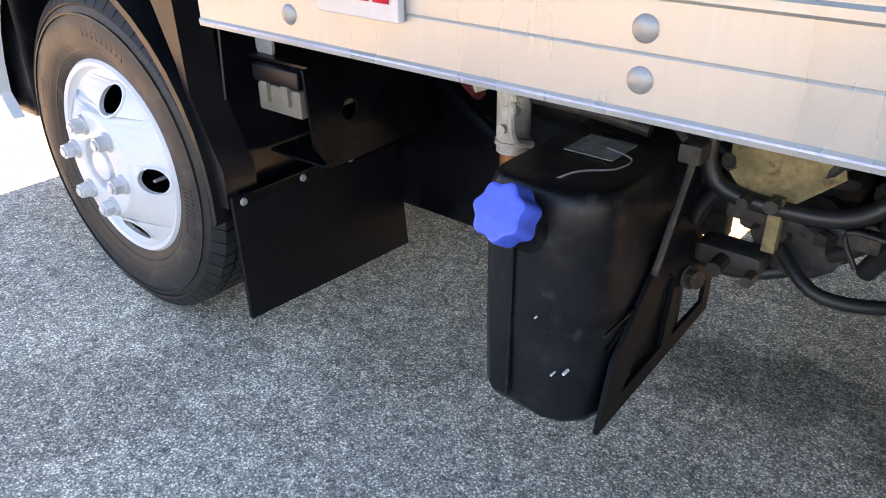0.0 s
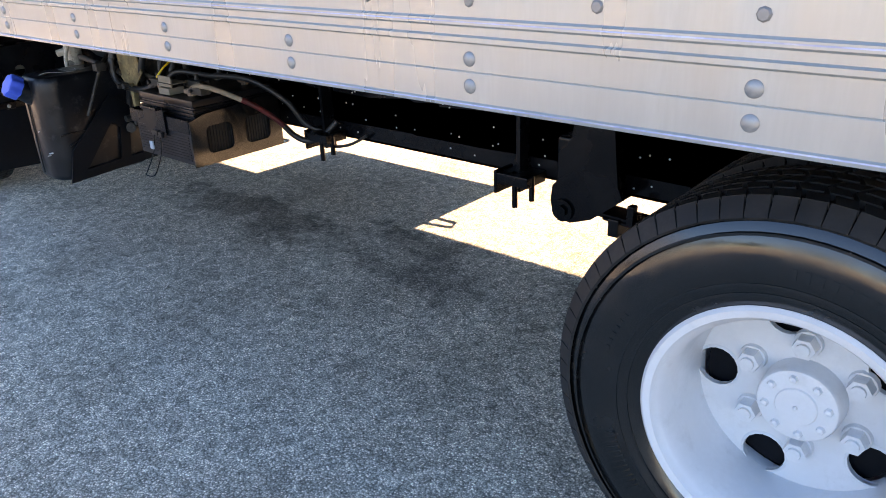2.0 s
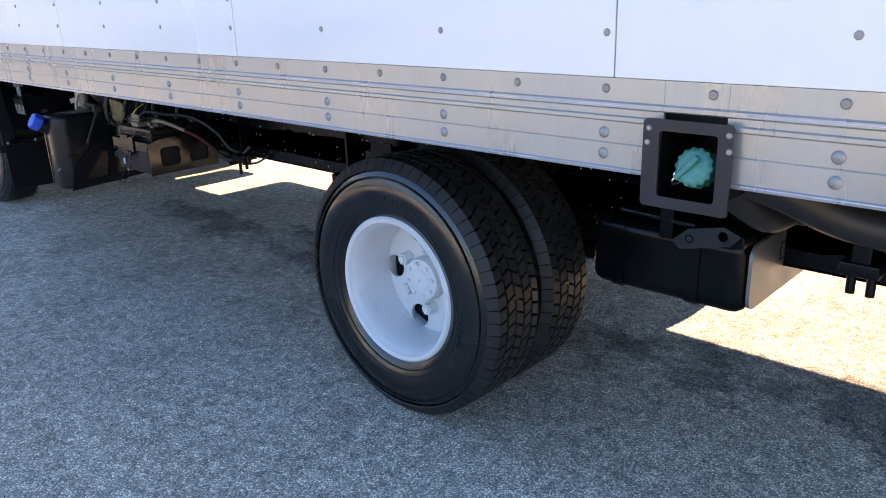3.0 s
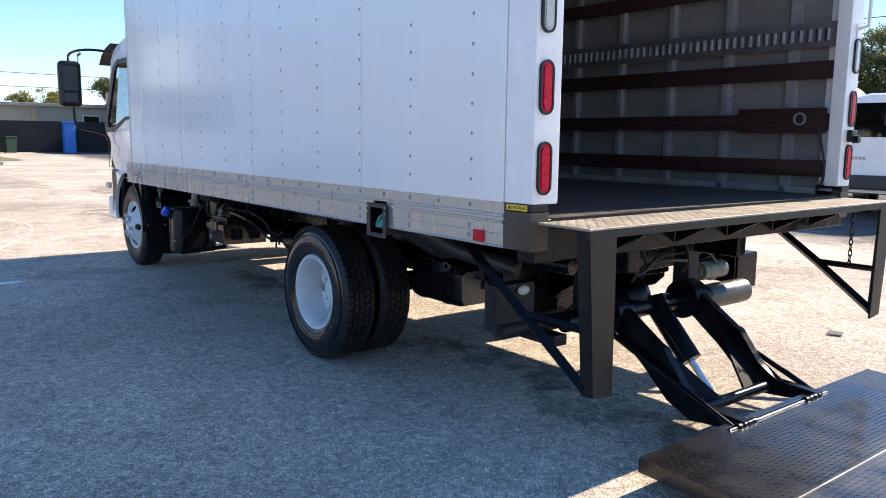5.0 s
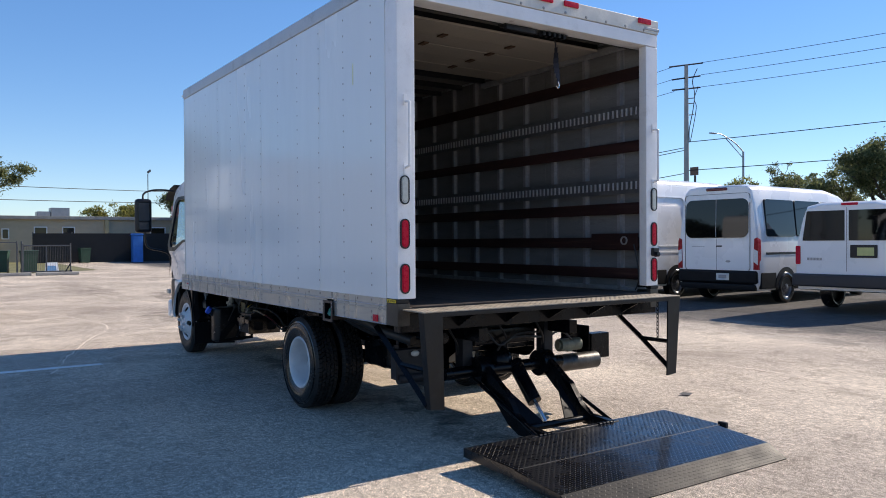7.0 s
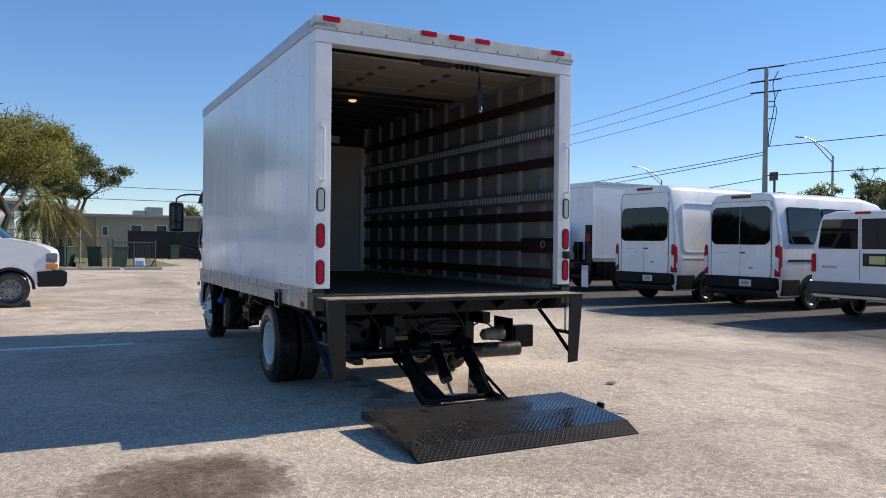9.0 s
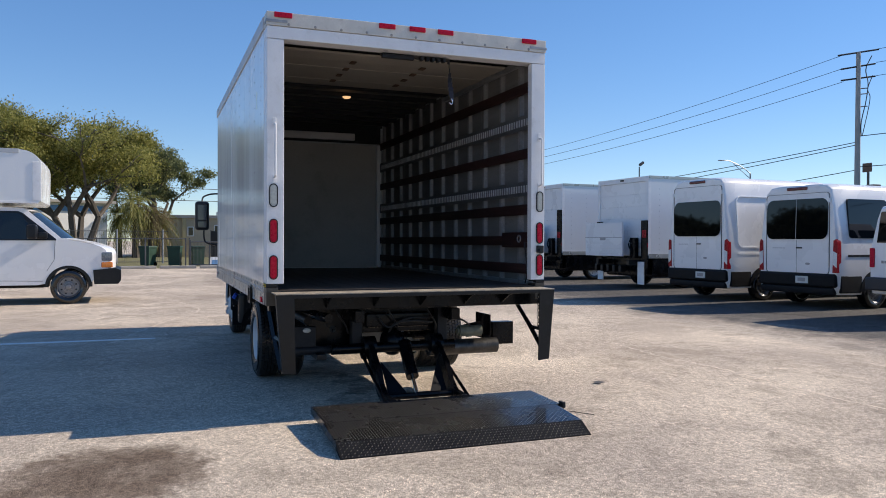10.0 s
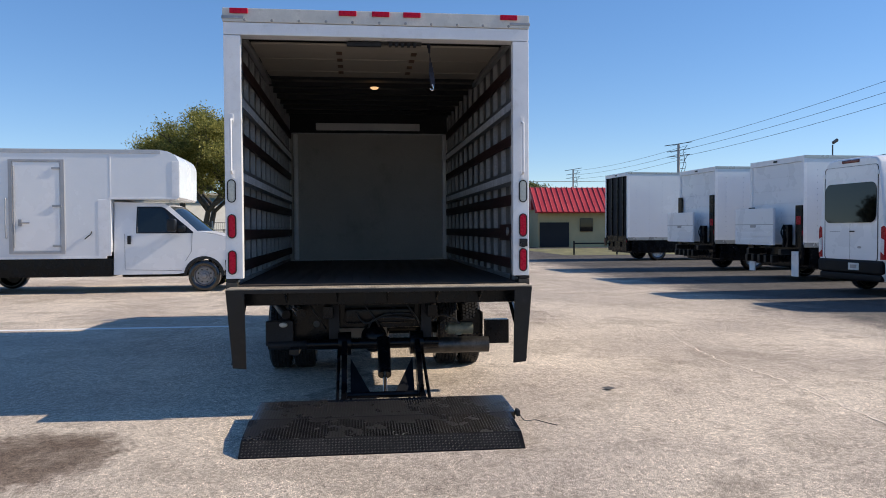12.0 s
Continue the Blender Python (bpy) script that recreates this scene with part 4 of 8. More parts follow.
def truck_wheel(m, front, tyre_mat):
    w = thing("wheel", "", "")
    w.parent = TR
    w.matrix_basis = m
    fl = 0.229 if front else 0.214
    part("tyre", tyre_mesh(TYRE_R, TYRE_W, fl - 0.004), tyre_mat, w, "black tyre with a close blocky tread")
    part("tread", tread_mesh(TYRE_R + 0.001, TYRE_W), TREAD_RUBBER, w)
    part("sidewall_relief", sidewall_marks(TYRE_R, TYRE_W, fl - 0.004), tyre_mat, w)
    o = -TYRE_W * 0.44
    d = -0.054 if front else 0.148
    part("rim", rim_front(fl) if front else rim_mesh(fl, d, 179, 5, 0.146, 0.036), RIM, w, "white painted steel rim with round holes", m=pose(0, o, 0))
    part("hub", hub_front(d) if front else hub_rear(d), RIM, w, m=pose(0, o, 0))
    bm = B()
    rod(bm, (0.098, 0.002, 0), (0.098, -0.008, 0), 0.024, 0.022, 16)
    rod(bm, (0.098, -0.008, 0), (0.098, -0.03, 0), 0.0205, 0.0185, 6)
    rod(bm, (0.098, -0.028, 0), (0.098, -0.035, 0), 0.012, 0.011, 10)
    turn = 12 if front else 26
    nut = part("lug_nut", bm, mat("wheel_nut_steel", (0.6, 0.61, 0.62), 0.4, 0.3, var=0.15, scale=30) if front else RIM, w, m=pose(0, o + d, 0, 0, turn, 0))
    for k in range(1, 6):
        again(nut, pose(0, o + d, 0, 0, turn + 60 * k, 0))
    bm = B()
    rod(bm, (0.165, 0.05, -0.005), (0.172, -0.02 if front else 0.1, -0.005), 0.0055, 0.004, 8)
    part("valve_stem", bm, GALV, w, m=pose(0, o, 0))
    if not front:
        # black disc behind the hand holes, standing in for the shade inside
        bm = B()
        rod(bm, (0, o + d + 0.022, 0), (0, o + d + 0.05, 0), 0.172, seg=32)
        part("backing_drum", bm, FLAP, w)
    return w


RX, FX = -1.93, -5.85
fw = truck_wheel(pose(FX, -0.84, TYRE_R + 0.008) @ Matrix.Diagonal((1.02, 1, 1.02, 1)), True, RUBBER_BROWN)
rw = truck_wheel(pose(RX, -0.968, TYRE_R), False, RUBBER)
copy_thing(rw, pose(RX, -0.968 + 0.238, TYRE_R, 0, 25, 180))
copy_thing(fw, pose(FX, 0.84, TYRE_R + 0.008, 0, 0, 180))
copy_thing(rw, pose(RX, 0.968, TYRE_R, 0, 40, 180))
copy_thing(rw, pose(RX, 0.73, TYRE_R))

# chassis
for side in (-1, 1):
    bm = B()
    y0, y1 = side * 0.425, side * 0.365
    holes = []
    rr = random.Random(3)
    for k in range(46):
        cx = -4.5 + 0.09 * k
        for z in (0.53, 0.57, 0.63):
            if rr.random() < 0.55:
                holes.append(circle(cx + rr.uniform(-0.02, 0.02), z, 0.0055, 6))
    plate(bm, [(-6.6, 0.475), (-0.66, 0.475), (-0.6, 0.53), (-0.6, 0.695), (-6.6, 0.695)], holes if side < 0 else [], XZ, side * 0.425, side * 0.418)
    for z in (0.475, 0.688):
        box(bm, -6.6, -0.66, min(y0, y1), max(y0, y1), z, z + 0.007)
    part("chassis_rail", bm, BLACK, TR, "black steel chassis rail with small holes")
# white dots painted in for sunlit ground seen through the rail holes
bm = B()
rr = random.Random(12)
studs(bm, [(-4.5 + 0.03 * k + rr.uniform(-0.012, 0.012), -0.4255, z + rr.uniform(-0.008, 0.008)) for k in range(105) for z in (0.505, 0.545, 0.585, 0.635, 0.665) if rr.random() < 0.27], 0.0028, 0.002, (0, -1, 0), 6)
part("rail_rivets", bm, RIM, TR, kind="stuff")
for x in (-4.3, -3.2, -1.93, -0.95):
    bm = B()
    box(bm, x - 0.04, x + 0.04, -0.417, 0.417, 0.52, 0.66, 0.008)
    part("cross_member", bm, BLACK, TR)
for side in (-1, 1):
    bm = B()
    box(bm, -4.95, -0.15, side * 0.43 - 0.04, side * 0.43 + 0.04, 0.70, 0.80, 0.006)
    part("long_sill", bm, BLACK, TR)
for k in range(16):
    x = -4.85 + 0.305 * k
    bm = B()
    plate(bm, [(-0.03, 0.80), (0.03, 0.80), (0.03, 0.806), (-0.024, 0.806), (-0.024, 0.944), (0.03, 0.944), (0.03, 0.95), (-0.03, 0.95)], [], lambda u, v, w: (x + u, w, v), -0.42, 0.42)
    part("floor_joist", bm, BLACK, TR)
bm = B()
rod(bm, (-5.1, 0.05, 0.5), (-2.1, 0.0, 0.4), 0.045, seg=14)
ball(bm, (-3.5, 0.02, 0.45), 0.07)
part("drive_shaft", bm, BLACK, TR)
bm = B()
rod(bm, (RX, -0.85, TYRE_R), (RX, 0.85, TYRE_R), 0.062, seg=16)
ball(bm, (RX, 0.0, TYRE_R), 0.19, 16, 10, (0.9, 0.8, 1))
rod(bm, (RX + 0.1, 0, TYRE_R), (RX + 0.2, 0, TYRE_R), 0.14, 0.1, 16)
part("rear_axle", bm, BLACK, TR)
bm = B()
rod(bm, (FX, -0.8, TYRE_R - 0.02), (FX, 0.8, TYRE_R - 0.02), 0.05, seg=12)
part("front_axle", bm, BLACK, TR)
for side in (-1, 1):
    y = side * 0.45
    sp = thing("leaf_spring", "", "")
    sp.parent = TR
    for k in range(3):
        bm = B()
        l = 0.72 - 0.12 * k
        pts = [(RX - 0.02 + l * s, 0.41 + 0.025 * s * s - 0.013 * k) for s in [i / 8 for i in range(-8, 9)]]
        for (xa, za), (xb, zb_) in zip(pts, pts[1:]):
            vs = [bm.verts.new(p) for p in ((xa, y - 0.035, za), (xb, y - 0.035, zb_), (xb, y + 0.035, zb_), (xa, y + 0.035, za), (xa, y - 0.035, za + 0.011), (xb, y - 0.035, zb_ + 0.011), (xb, y + 0.035, zb_ + 0.011), (xa, y + 0.035, za + 0.011))]
            for q in ((0, 1, 2, 3), (7, 6, 5, 4), (0, 4, 5, 1), (3, 2, 6, 7)):
                bm.faces.new([vs[i] for i in q])
        part("leaf", bm, BLACK, sp)
    for x, z, d in ((-2.655, 0.43, 1), (-1.21, 0.43, -1)):
        bm = B()
        shape = [(x + d * a, b) for a, b in ((0.025, 0.66), (0.135, 0.66), (0.15, 0.52), (0.165, 0.487), (0.08, 0.42), (0.02, 0.398), (-0.03, 0.41), (-0.04, 0.45), (-0.035, 0.49), (0.0, 0.53))]
        plate(bm, shape, [], XZ, y - 0.05, y - 0.04)
        plate(bm, shape, [], XZ, y + 0.04, y + 0.05)
        box(bm, x - 0.03, x + 0.13, y - 0.04, y + 0.04, 0.47, 0.62, 0.01)
        rod(bm, (x, y - 0.058, z), (x, y + 0.058, z), 0.03, seg=14)
        rod(bm, (x, y - 0.066, z), (x, y - 0.058, z), 0.016, seg=6)
        part("spring_hanger", bm, BLACK, sp)
    bm = B()
    box(bm, -2.53, -2.5, y - 0.045, y + 0.045, 0.385, 0.432, 0.004)
    box(bm, -2.48, -2.462, y - 0.045, y - 0.02, 0.42, 0.475, 0.003)
    part("spring_clip", bm, BLACK, sp)
for x in (-3.6, -2.815):
    bm = B()
    box(bm, x - 0.006, x + 0.006, -0.475, -0.43, 0.44, 0.86)
    box(bm, x - 0.04, x + 0.06, -0.52, -0.43, 0.47, 0.5, 0.003)
    box(bm, x - 0.05, x - 0.04, -0.52, -0.44, 0.44, 0.505, 0.003)
    rod(bm, (x, -0.49, 0.4), (x, -0.49, 0.5), 0.008, seg=8)
    rod(bm, (x + 0.055, -0.49, 0.43), (x + 0.055, -0.49, 0.5), 0.008, seg=8)
    part("body_clamp", bm, BLACK, TR)
bm = B()
tube(bm, bend([(-3.64, -0.48, 0.475), (-3.58, -0.48, 0.452), (-3.5, -0.46, 0.462), (-3.43, -0.44, 0.5)]), 0.005)
part("brake_hose", bm, CABLE, TR)

# fuel tank behind the rear wheels
bm = B()
box(bm, -1.53, -1.08, -0.66, 0.1, 0.395, 0.6, 0.04, 4)
ft = part("fuel_tank", bm, BLACK, TR, "glossy black steel fuel tank")
bm = B()
plate(bm, rounded(-0.645, 0.085, 0.41, 0.585, 0.035, 5), [], lambda u, v, w: (w, u, v), -1.081, -1.072)
ep = part("end_panel", bm, mat("pale_satin_steel", (0.24, 0.235, 0.22), 0.38, 0.5, var=0.1, scale=8, dirt=(0.2, 0.18, 0.15), dirt_amount=0.4), ft)
bm = B()
plate(bm, [(-0.46, 0.5), (-0.34, 0.5), (-0.34, 0.55), (-0.46, 0.55)], [[(-0.455, 0.504), (-0.345, 0.504), (-0.345, 0.546), (-0.455, 0.546)]], lambda u, v, w: (w, u, v), -1.0715, -1.07)
part("label_outline", bm, DUSTY, ep)
bm = B()
plate(bm, [(-1.25, 0.59), (-1.23, 0.568), (-1.1, 0.6), (-1.075, 0.628), (-1.12, 0.645), (-1.21, 0.625)], [circle(-1.205, 0.6, 0.011, 12), circle(-1.12, 0.621, 0.013, 12)], XZ, -0.722, -0.712)
rod(bm, (-1.205, -0.722, 0.6), (-1.205, -0.55, 0.6), 0.008, seg=10)
rod(bm, (-1.42, -0.68, 0.632), (-1.2, -0.7, 0.628), 0.007, seg=8)
part("bracket_arm", bm, mat("glossy_black_arm", (0.004, 0.004, 0.005), 0.18, var=0.3, scale=20, spec=0.8, coat=0.4), ft)
for x in (-1.44, -1.22):
    bm = B()
    plate(bm, rounded(-0.664, 0.104, 0.391, 0.604, 0.042, 4), [rounded(-0.6595, 0.0995, 0.3955, 0.5995, 0.04, 4)], lambda u, v, w: (w, u, v), x - 0.02, x + 0.02)
    part("tank_strap", bm, BLACK, ft)
bm = B()
box(bm, -1.3, -1.26, -0.7, -0.5, 0.58, 0.72, 0.004)
box(bm, -1.2, -1.08, -0.69, -0.6, 0.585, 0.62, 0.008)
rod(bm, (-1.14, -0.66, 0.6), (-1.14, -0.7, 0.6), 0.016, seg=8)
part("tank_mount", bm, BLACK, ft)
bm = B()
tube(bm, bend([(-1.4, -0.45, 0.69), (-1.15, -0.5, 0.68), (-1.0, -0.55, 0.66), (-0.9, -0.5, 0.7)]), 0.011)
part("fuel_hose", bm, CABLE, ft)
bm = B()
tube(bm, bend([(-0.98, -1.09, 0.86), (-0.98, -1.0, 0.8), (-0.97, -0.86, 0.73), (-0.95, -0.79, 0.735)]), 0.034, 12)
part("fuel_hose", bm, CABLE, ft)
bm = B()
box(bm, -0.83, -0.79, -0.75, -0.5, 0.62, 0.72, 0.005)
box(bm, -0.85, -0.77, -0.76, -0.65, 0.6, 0.63, 0.004)
rod(bm, (-0.83, -0.72, 0.55), (-0.83, -0.72, 0.62), 0.01, seg=8)
rod(bm, (-0.79, -0.72, 0.55), (-0.79, -0.72, 0.62), 0.01, seg=8)
part("tank_bracket", bm, BLACK, TR)
bm = B()
rod(bm, (-0.95, -0.78, 0.74), (-0.3, -0.66, 0.73), 0.04, seg=14)
part("pipe", bm, BLACK, TR)
bm = B()
box(bm, -0.69, -0.3, -0.76, -0.68, 0.38, 0.43, 0.006)
part("under_bar", bm, BUMPER, TR)

# engine and brake drums, added to keep sunlight off the ground beneath
bm = B()
box(bm, -6.45, -5.15, -0.36, 0.36, 0.38, 0.92, 0.05, 3)
part("engine_block", bm, BLACK, TR)
for s in (-1, 1):
    bm = B()
    rod(bm, (FX, s * 0.69, TYRE_R), (FX, s * 0.8, TYRE_R), 0.215, seg=28)
    part("brake_drum", bm, BLACK, TR)

bm = B()
plate(bm, [(-5.95, 0.24), (-5.05, 0.24), (-5.0, 0.44), (-4.84, 0.48), (-4.84, 0.74), (-5.95, 0.74)], [], XZ, -0.45, -0.43)
part("engine_side_cover", bm, BLACK, TR)

# front mud flap, inner wing
bm = B()
plate(bm, [(-0.975, 0.45), (-0.5, 0.425), (-0.47, 0.14), (-0.97, 0.165)], [], YZ, -5.353, -5.343)
mf = part("mud_flap", bm, FLAP, TR, "black rubber mud flap")
bm = B()
studs(bm, [(0, 0, 0)], 0.009, 0.006, (1, 0, 0))
bolt = part("bolt", bm, RIVET, mf, m=pose(-5.336, -0.955, 0.438))
for y, z in ((-0.8, 0.437), (-0.66, 0.436)):
    again(bolt, pose(-5.336, y, z))
bm = B()
box(bm, -5.368, -5.336, -0.95, -0.5, 0.424, 0.452, 0.003)
part("flap_bar", bm, BLACK, mf)
bm = B()
arcs = [(FX + 0.45 * math.cos(radians(a)), TYRE_R + 0.02 + 0.45 * math.sin(radians(a))) for a in range(-4, 105, 8)]
for ya, yb in ((-0.99, -0.5),):
    a = [bm.verts.new((x, ya, z)) for x, z in arcs]
    b = [bm.verts.new((x, yb, z)) for x, z in arcs]
    a2 = [bm.verts.new((x + 0.012, ya, z + 0.012)) for x, z in arcs]
    b2 = [bm.verts.new((x + 0.012, yb, z + 0.012)) for x, z in arcs]
    for p, q in ((a, b), (b2, a2), (a2, a), (b, b2)):
        for k in range(len(arcs) - 1):
            bm.faces.new((p[k], p[k + 1], q[k + 1], q[k]))
part("inner_wing", bm, PLASTIC, TR)
bm = B()
plate(bm, [(-5.42, 0.42), (-5.36, 0.42), (-5.36, 0.5), (-5.43, 0.64), (-5.44, 0.93), (-5.62, 0.93), (-5.52, 0.84), (-5.46, 0.7), (-5.42, 0.55)], [], XZ, -0.975, -0.9)
box(bm, -6.62, -6.26, -0.93, -0.4, 0.4, 0.92, 0.03)
box(bm, -6.6, -5.2, -0.5, 0.5, 0.72, 0.98, 0.03)
part("wing_end", bm, PLASTIC, TR)

# fuse box with its side plate
bm = B()
plate(bm, [(-0.87, 0.7), (-0.48, 0.72), (-0.48, 0.5), (-0.82, 0.495), (-0.86, 0.55)], [circle(-0.76, 0.6, 0.022, 14)], YZ, -5.225, -5.219)
box(bm, -5.4, -5.22, -0.85, -0.5, 0.694, 0.7)
box(bm, -5.38, -5.22, -0.84, -0.5, 0.5, 0.506)
fbx = part("fuse_box_carrier", bm, BLACK, TR, "black sheet steel carrier with a fuse box")
bm = B()
box(bm, -5.375, -5.24, -0.868, -0.72, 0.655, 0.692, 0.008)
part("fuse_box_lid", bm, PLASTIC, fbx)
bm = B()
box(bm, -5.37, -5.245, -0.862, -0.72, 0.598, 0.654, 0.006)
for x in (-5.34, -5.28):
    box(bm, x - 0.01, x + 0.01, -0.87, -0.86, 0.62, 0.66, 0.002)
part("fuse_box_base", bm, GREY_PLASTIC, fbx)
bm = B()
plate(bm, rounded(-5.4, -5.35, 0.69, 0.79, 0.022, 4), [circle(-5.375, 0.765, 0.01, 10)], XZ, -0.83, -0.824)
rod(bm, (-5.375, -0.845, 0.765), (-5.375, -0.8, 0.765), 0.016, seg=8)
part("hanger_tab", bm, GALV, fbx)

# black moulded tank with the blue cap
bm = B()
plan = [(-4.755, -0.62), (-4.757, -0.915), (-4.748, -0.942), (-4.728, -0.957), (-4.63, -0.963), (-4.595, -0.952), (-4.568, -0.925), (-4.558, -0.89), (-4.558, -0.62), (-4.575, -0.6), (-4.735, -0.6)]
ring = []
for z, f in ((0.266, 0.9), (0.272, 0.965), (0.285, 0.99), (0.42, 1.0), (0.6, 1.0), (0.632, 0.985), (0.65, 0.94), (0.656, 0.86)):
    ring.append([bm.verts.new((-4.656 + (x + 4.656) * f, -0.78 + (y + 0.78) * (f if z < 0.6 else 1 - (1 - f) * 0.8), z)) for x, y in plan])
for p, q in zip(ring, ring[1:]):
    for k in range(len(plan)):
        bm.faces.new((p[k], p[(k + 1) % len(plan)], q[(k + 1) % len(plan)], q[k]))
bm.faces.new(ring[0]), bm.faces.new(ring[-1][::-1])
tk = part("fluid_tank", bm, TANK, TR, "dusty black plastic fluid tank with a blue cap", smooth=55)
bm = B()
box(bm, -4.552, -4.549, -0.93, -0.64, 0.44, 0.446)
rod(bm, (-4.556, -0.9, 0.4), (-4.556, -0.66, 0.52), 0.003, seg=6)
rod(bm, (-4.69, -0.9625, 0.29), (-4.69, -0.9625, 0.6), 0.003, seg=6)
part("mould_seam", bm, TANK, tk)
bm = B()
rod(bm, (-4.672, -0.915, 0.575), (-4.675, -0.985, 0.617), 0.046, 0.037, 20)
part("filler_neck", bm, TANK, tk)
bm = B()
star = []
for k in range(48):
    a = 2 * math.pi * k / 48
    r = 0.041 + 0.0033 * math.cos(7 * a)
    star.append((r * math.cos(a), r * math.sin(a)))
mm = look((-4.675, -0.985, 0.617), (-4.679, -1.0427, 0.6525))
rings = [[bm.verts.new(mm @ Vector((u * s, v * s, w))) for u, v in star] for s, w in ((0.98, 0.0), (1.0, -0.006), (1.0, -0.034), (0.94, -0.042), (0.8, -0.045))]
for a, b in zip(rings, rings[1:]):
    for k in range(48):
        bm.faces.new((a[k], a[(k + 1) % 48], b[(k + 1) % 48], b[k]))
bm.faces.new(rings[-1]), bm.faces.new(rings[0][::-1])
part("blue_cap", bm, BLUE_CAP, tk, "ribbed bright blue plastic cap")
bm = B()
plate(bm, [(-0.93, 0.262), (-0.52, 0.285), (-0.52, 0.37), (-0.6, 0.47), (-0.72, 0.56), (-0.9, 0.38)], [[(-0.86, 0.3), (-0.72, 0.31), (-0.7, 0.43), (-0.73, 0.46)], [(-0.68, 0.31), (-0.55, 0.315), (-0.55, 0.36), (-0.66, 0.44)]], YZ, -4.553, -4.545)
part("tank_bracket", bm, FLAP, tk, "dusty pressed steel side bracket")
bm = B()
tube(bm, bend([(-4.7, -0.62, 0.68), (-4.62, -0.66, 0.69), (-4.55, -0.72, 0.675), (-4.53, -0.74, 0.66)]), 0.009)
tube(bm, [(-4.53, -0.74, 0.665), (-4.535, -0.82, 0.5)], 0.006)
box(bm, -4.55, -4.515, -0.76, -0.72, 0.655, 0.685, 0.005)
part("strap_rod", bm, CAST, tk)
bm = B()
box(bm, -4.7, -4.62, -0.82, -0.74, 0.6575, 0.6592)
part("paper_label", bm, mat("grubby_label", (0.2, 0.21, 0.19), 0.6, var=0.4, scale=40), tk, "grubby paper label, its print not readable")
bm = B()
tube(bm, bend([(-4.69, -0.95, 0.63), (-4.64, -0.9, 0.662), (-4.6, -0.85, 0.661), (-4.6, -0.8, 0.66), (-4.65, -0.78, 0.66)]), 0.0015, 4)
part("cap_wire", bm, GALV, tk)
rr = random.Random(8)
for k in range(3):
    x, z, r = rr.uniform(-4.66, -4.59), rr.uniform(0.36, 0.46), rr.uniform(0.0012, 0.0035)
    bm = B()
    plate(bm, circle(x, z, r, 5), [], XZ, -0.9685, -0.955)
    part("paint_chip", bm, RIM, tk)
bm = B()
tube(bm, bend([(-4.76, -0.88, 0.52), (-4.775, -0.89, 0.5), (-4.775, -0.89, 0.4), (-4.765, -0.88, 0.36)]), 0.007)
part("drain_hose", bm, CABLE, tk)

# machinery between tank and battery
mc = thing("transmission_unit", "", "")
mc.parent = TR
tagged(mc, label="grimy cast transmission with hoses and a rusty plate")
bm = B()
box(bm, -4.62, -4.2, -0.42, 0.2, 0.42, 0.76, 0.05, 3)
ball(bm, (-4.45, -0.5, 0.6), 0.12, 14, 8)
rod(bm, (-4.62, -0.46, 0.66), (-4.36, -0.46, 0.66), 0.07, seg=14)
rod(bm, (-4.4, -0.6, 0.52), (-4.4, -0.4, 0.52), 0.075, seg=14)
rod(bm, (-4.8, -0.55, 0.76), (-4.5, -0.55, 0.8), 0.11, seg=18)
part("casing", bm, CAST, mc)
bm = B()
plate(bm, [(-4.5, 0.72), (-4.36, 0.71), (-4.34, 0.655), (-4.4, 0.6), (-4.47, 0.595), (-4.5, 0.63)], [], XZ, -0.68, -0.675)
box(bm, -4.43, -4.41, -0.69, -0.67, 0.52, 0.61, 0.002)
part("rusty_plate", bm, TAN_PLATE, mc)
bm = B()
tube(bm, bend([(-4.52, -0.66, 0.76), (-4.53, -0.69, 0.68), (-4.51, -0.69, 0.61), (-4.42, -0.68, 0.59), (-4.32, -0.67, 0.6), (-4.26, -0.64, 0.66), (-4.24, -0.6, 0.74)]), 0.014, 10)
part("hose", bm, CABLE, mc)
bm = B()
tube(bm, bend([(-4.3, -0.6, 0.76), (-4.27, -0.64, 0.68), (-4.29, -0.62, 0.56), (-4.35, -0.6, 0.5)]), 0.012, 10)
part("hose", bm, CABLE, mc)
bm = B()
tube(bm, bend([(-4.42, -0.62, 0.5), (-4.34, -0.66, 0.46), (-4.22, -0.62, 0.47), (-4.1, -0.55, 0.55), (-4.08, -0.52, 0.68), (-4.1, -0.5, 0.78)]), 0.011, 10)
part("hose", bm, CABLE, mc)
bm = B()
tube(bm, bend([(-4.16, -0.55, 0.8), (-4.14, -0.62, 0.7), (-4.15, -0.58, 0.6)]), 0.01, 8)
part("hose", bm, CABLE, mc)
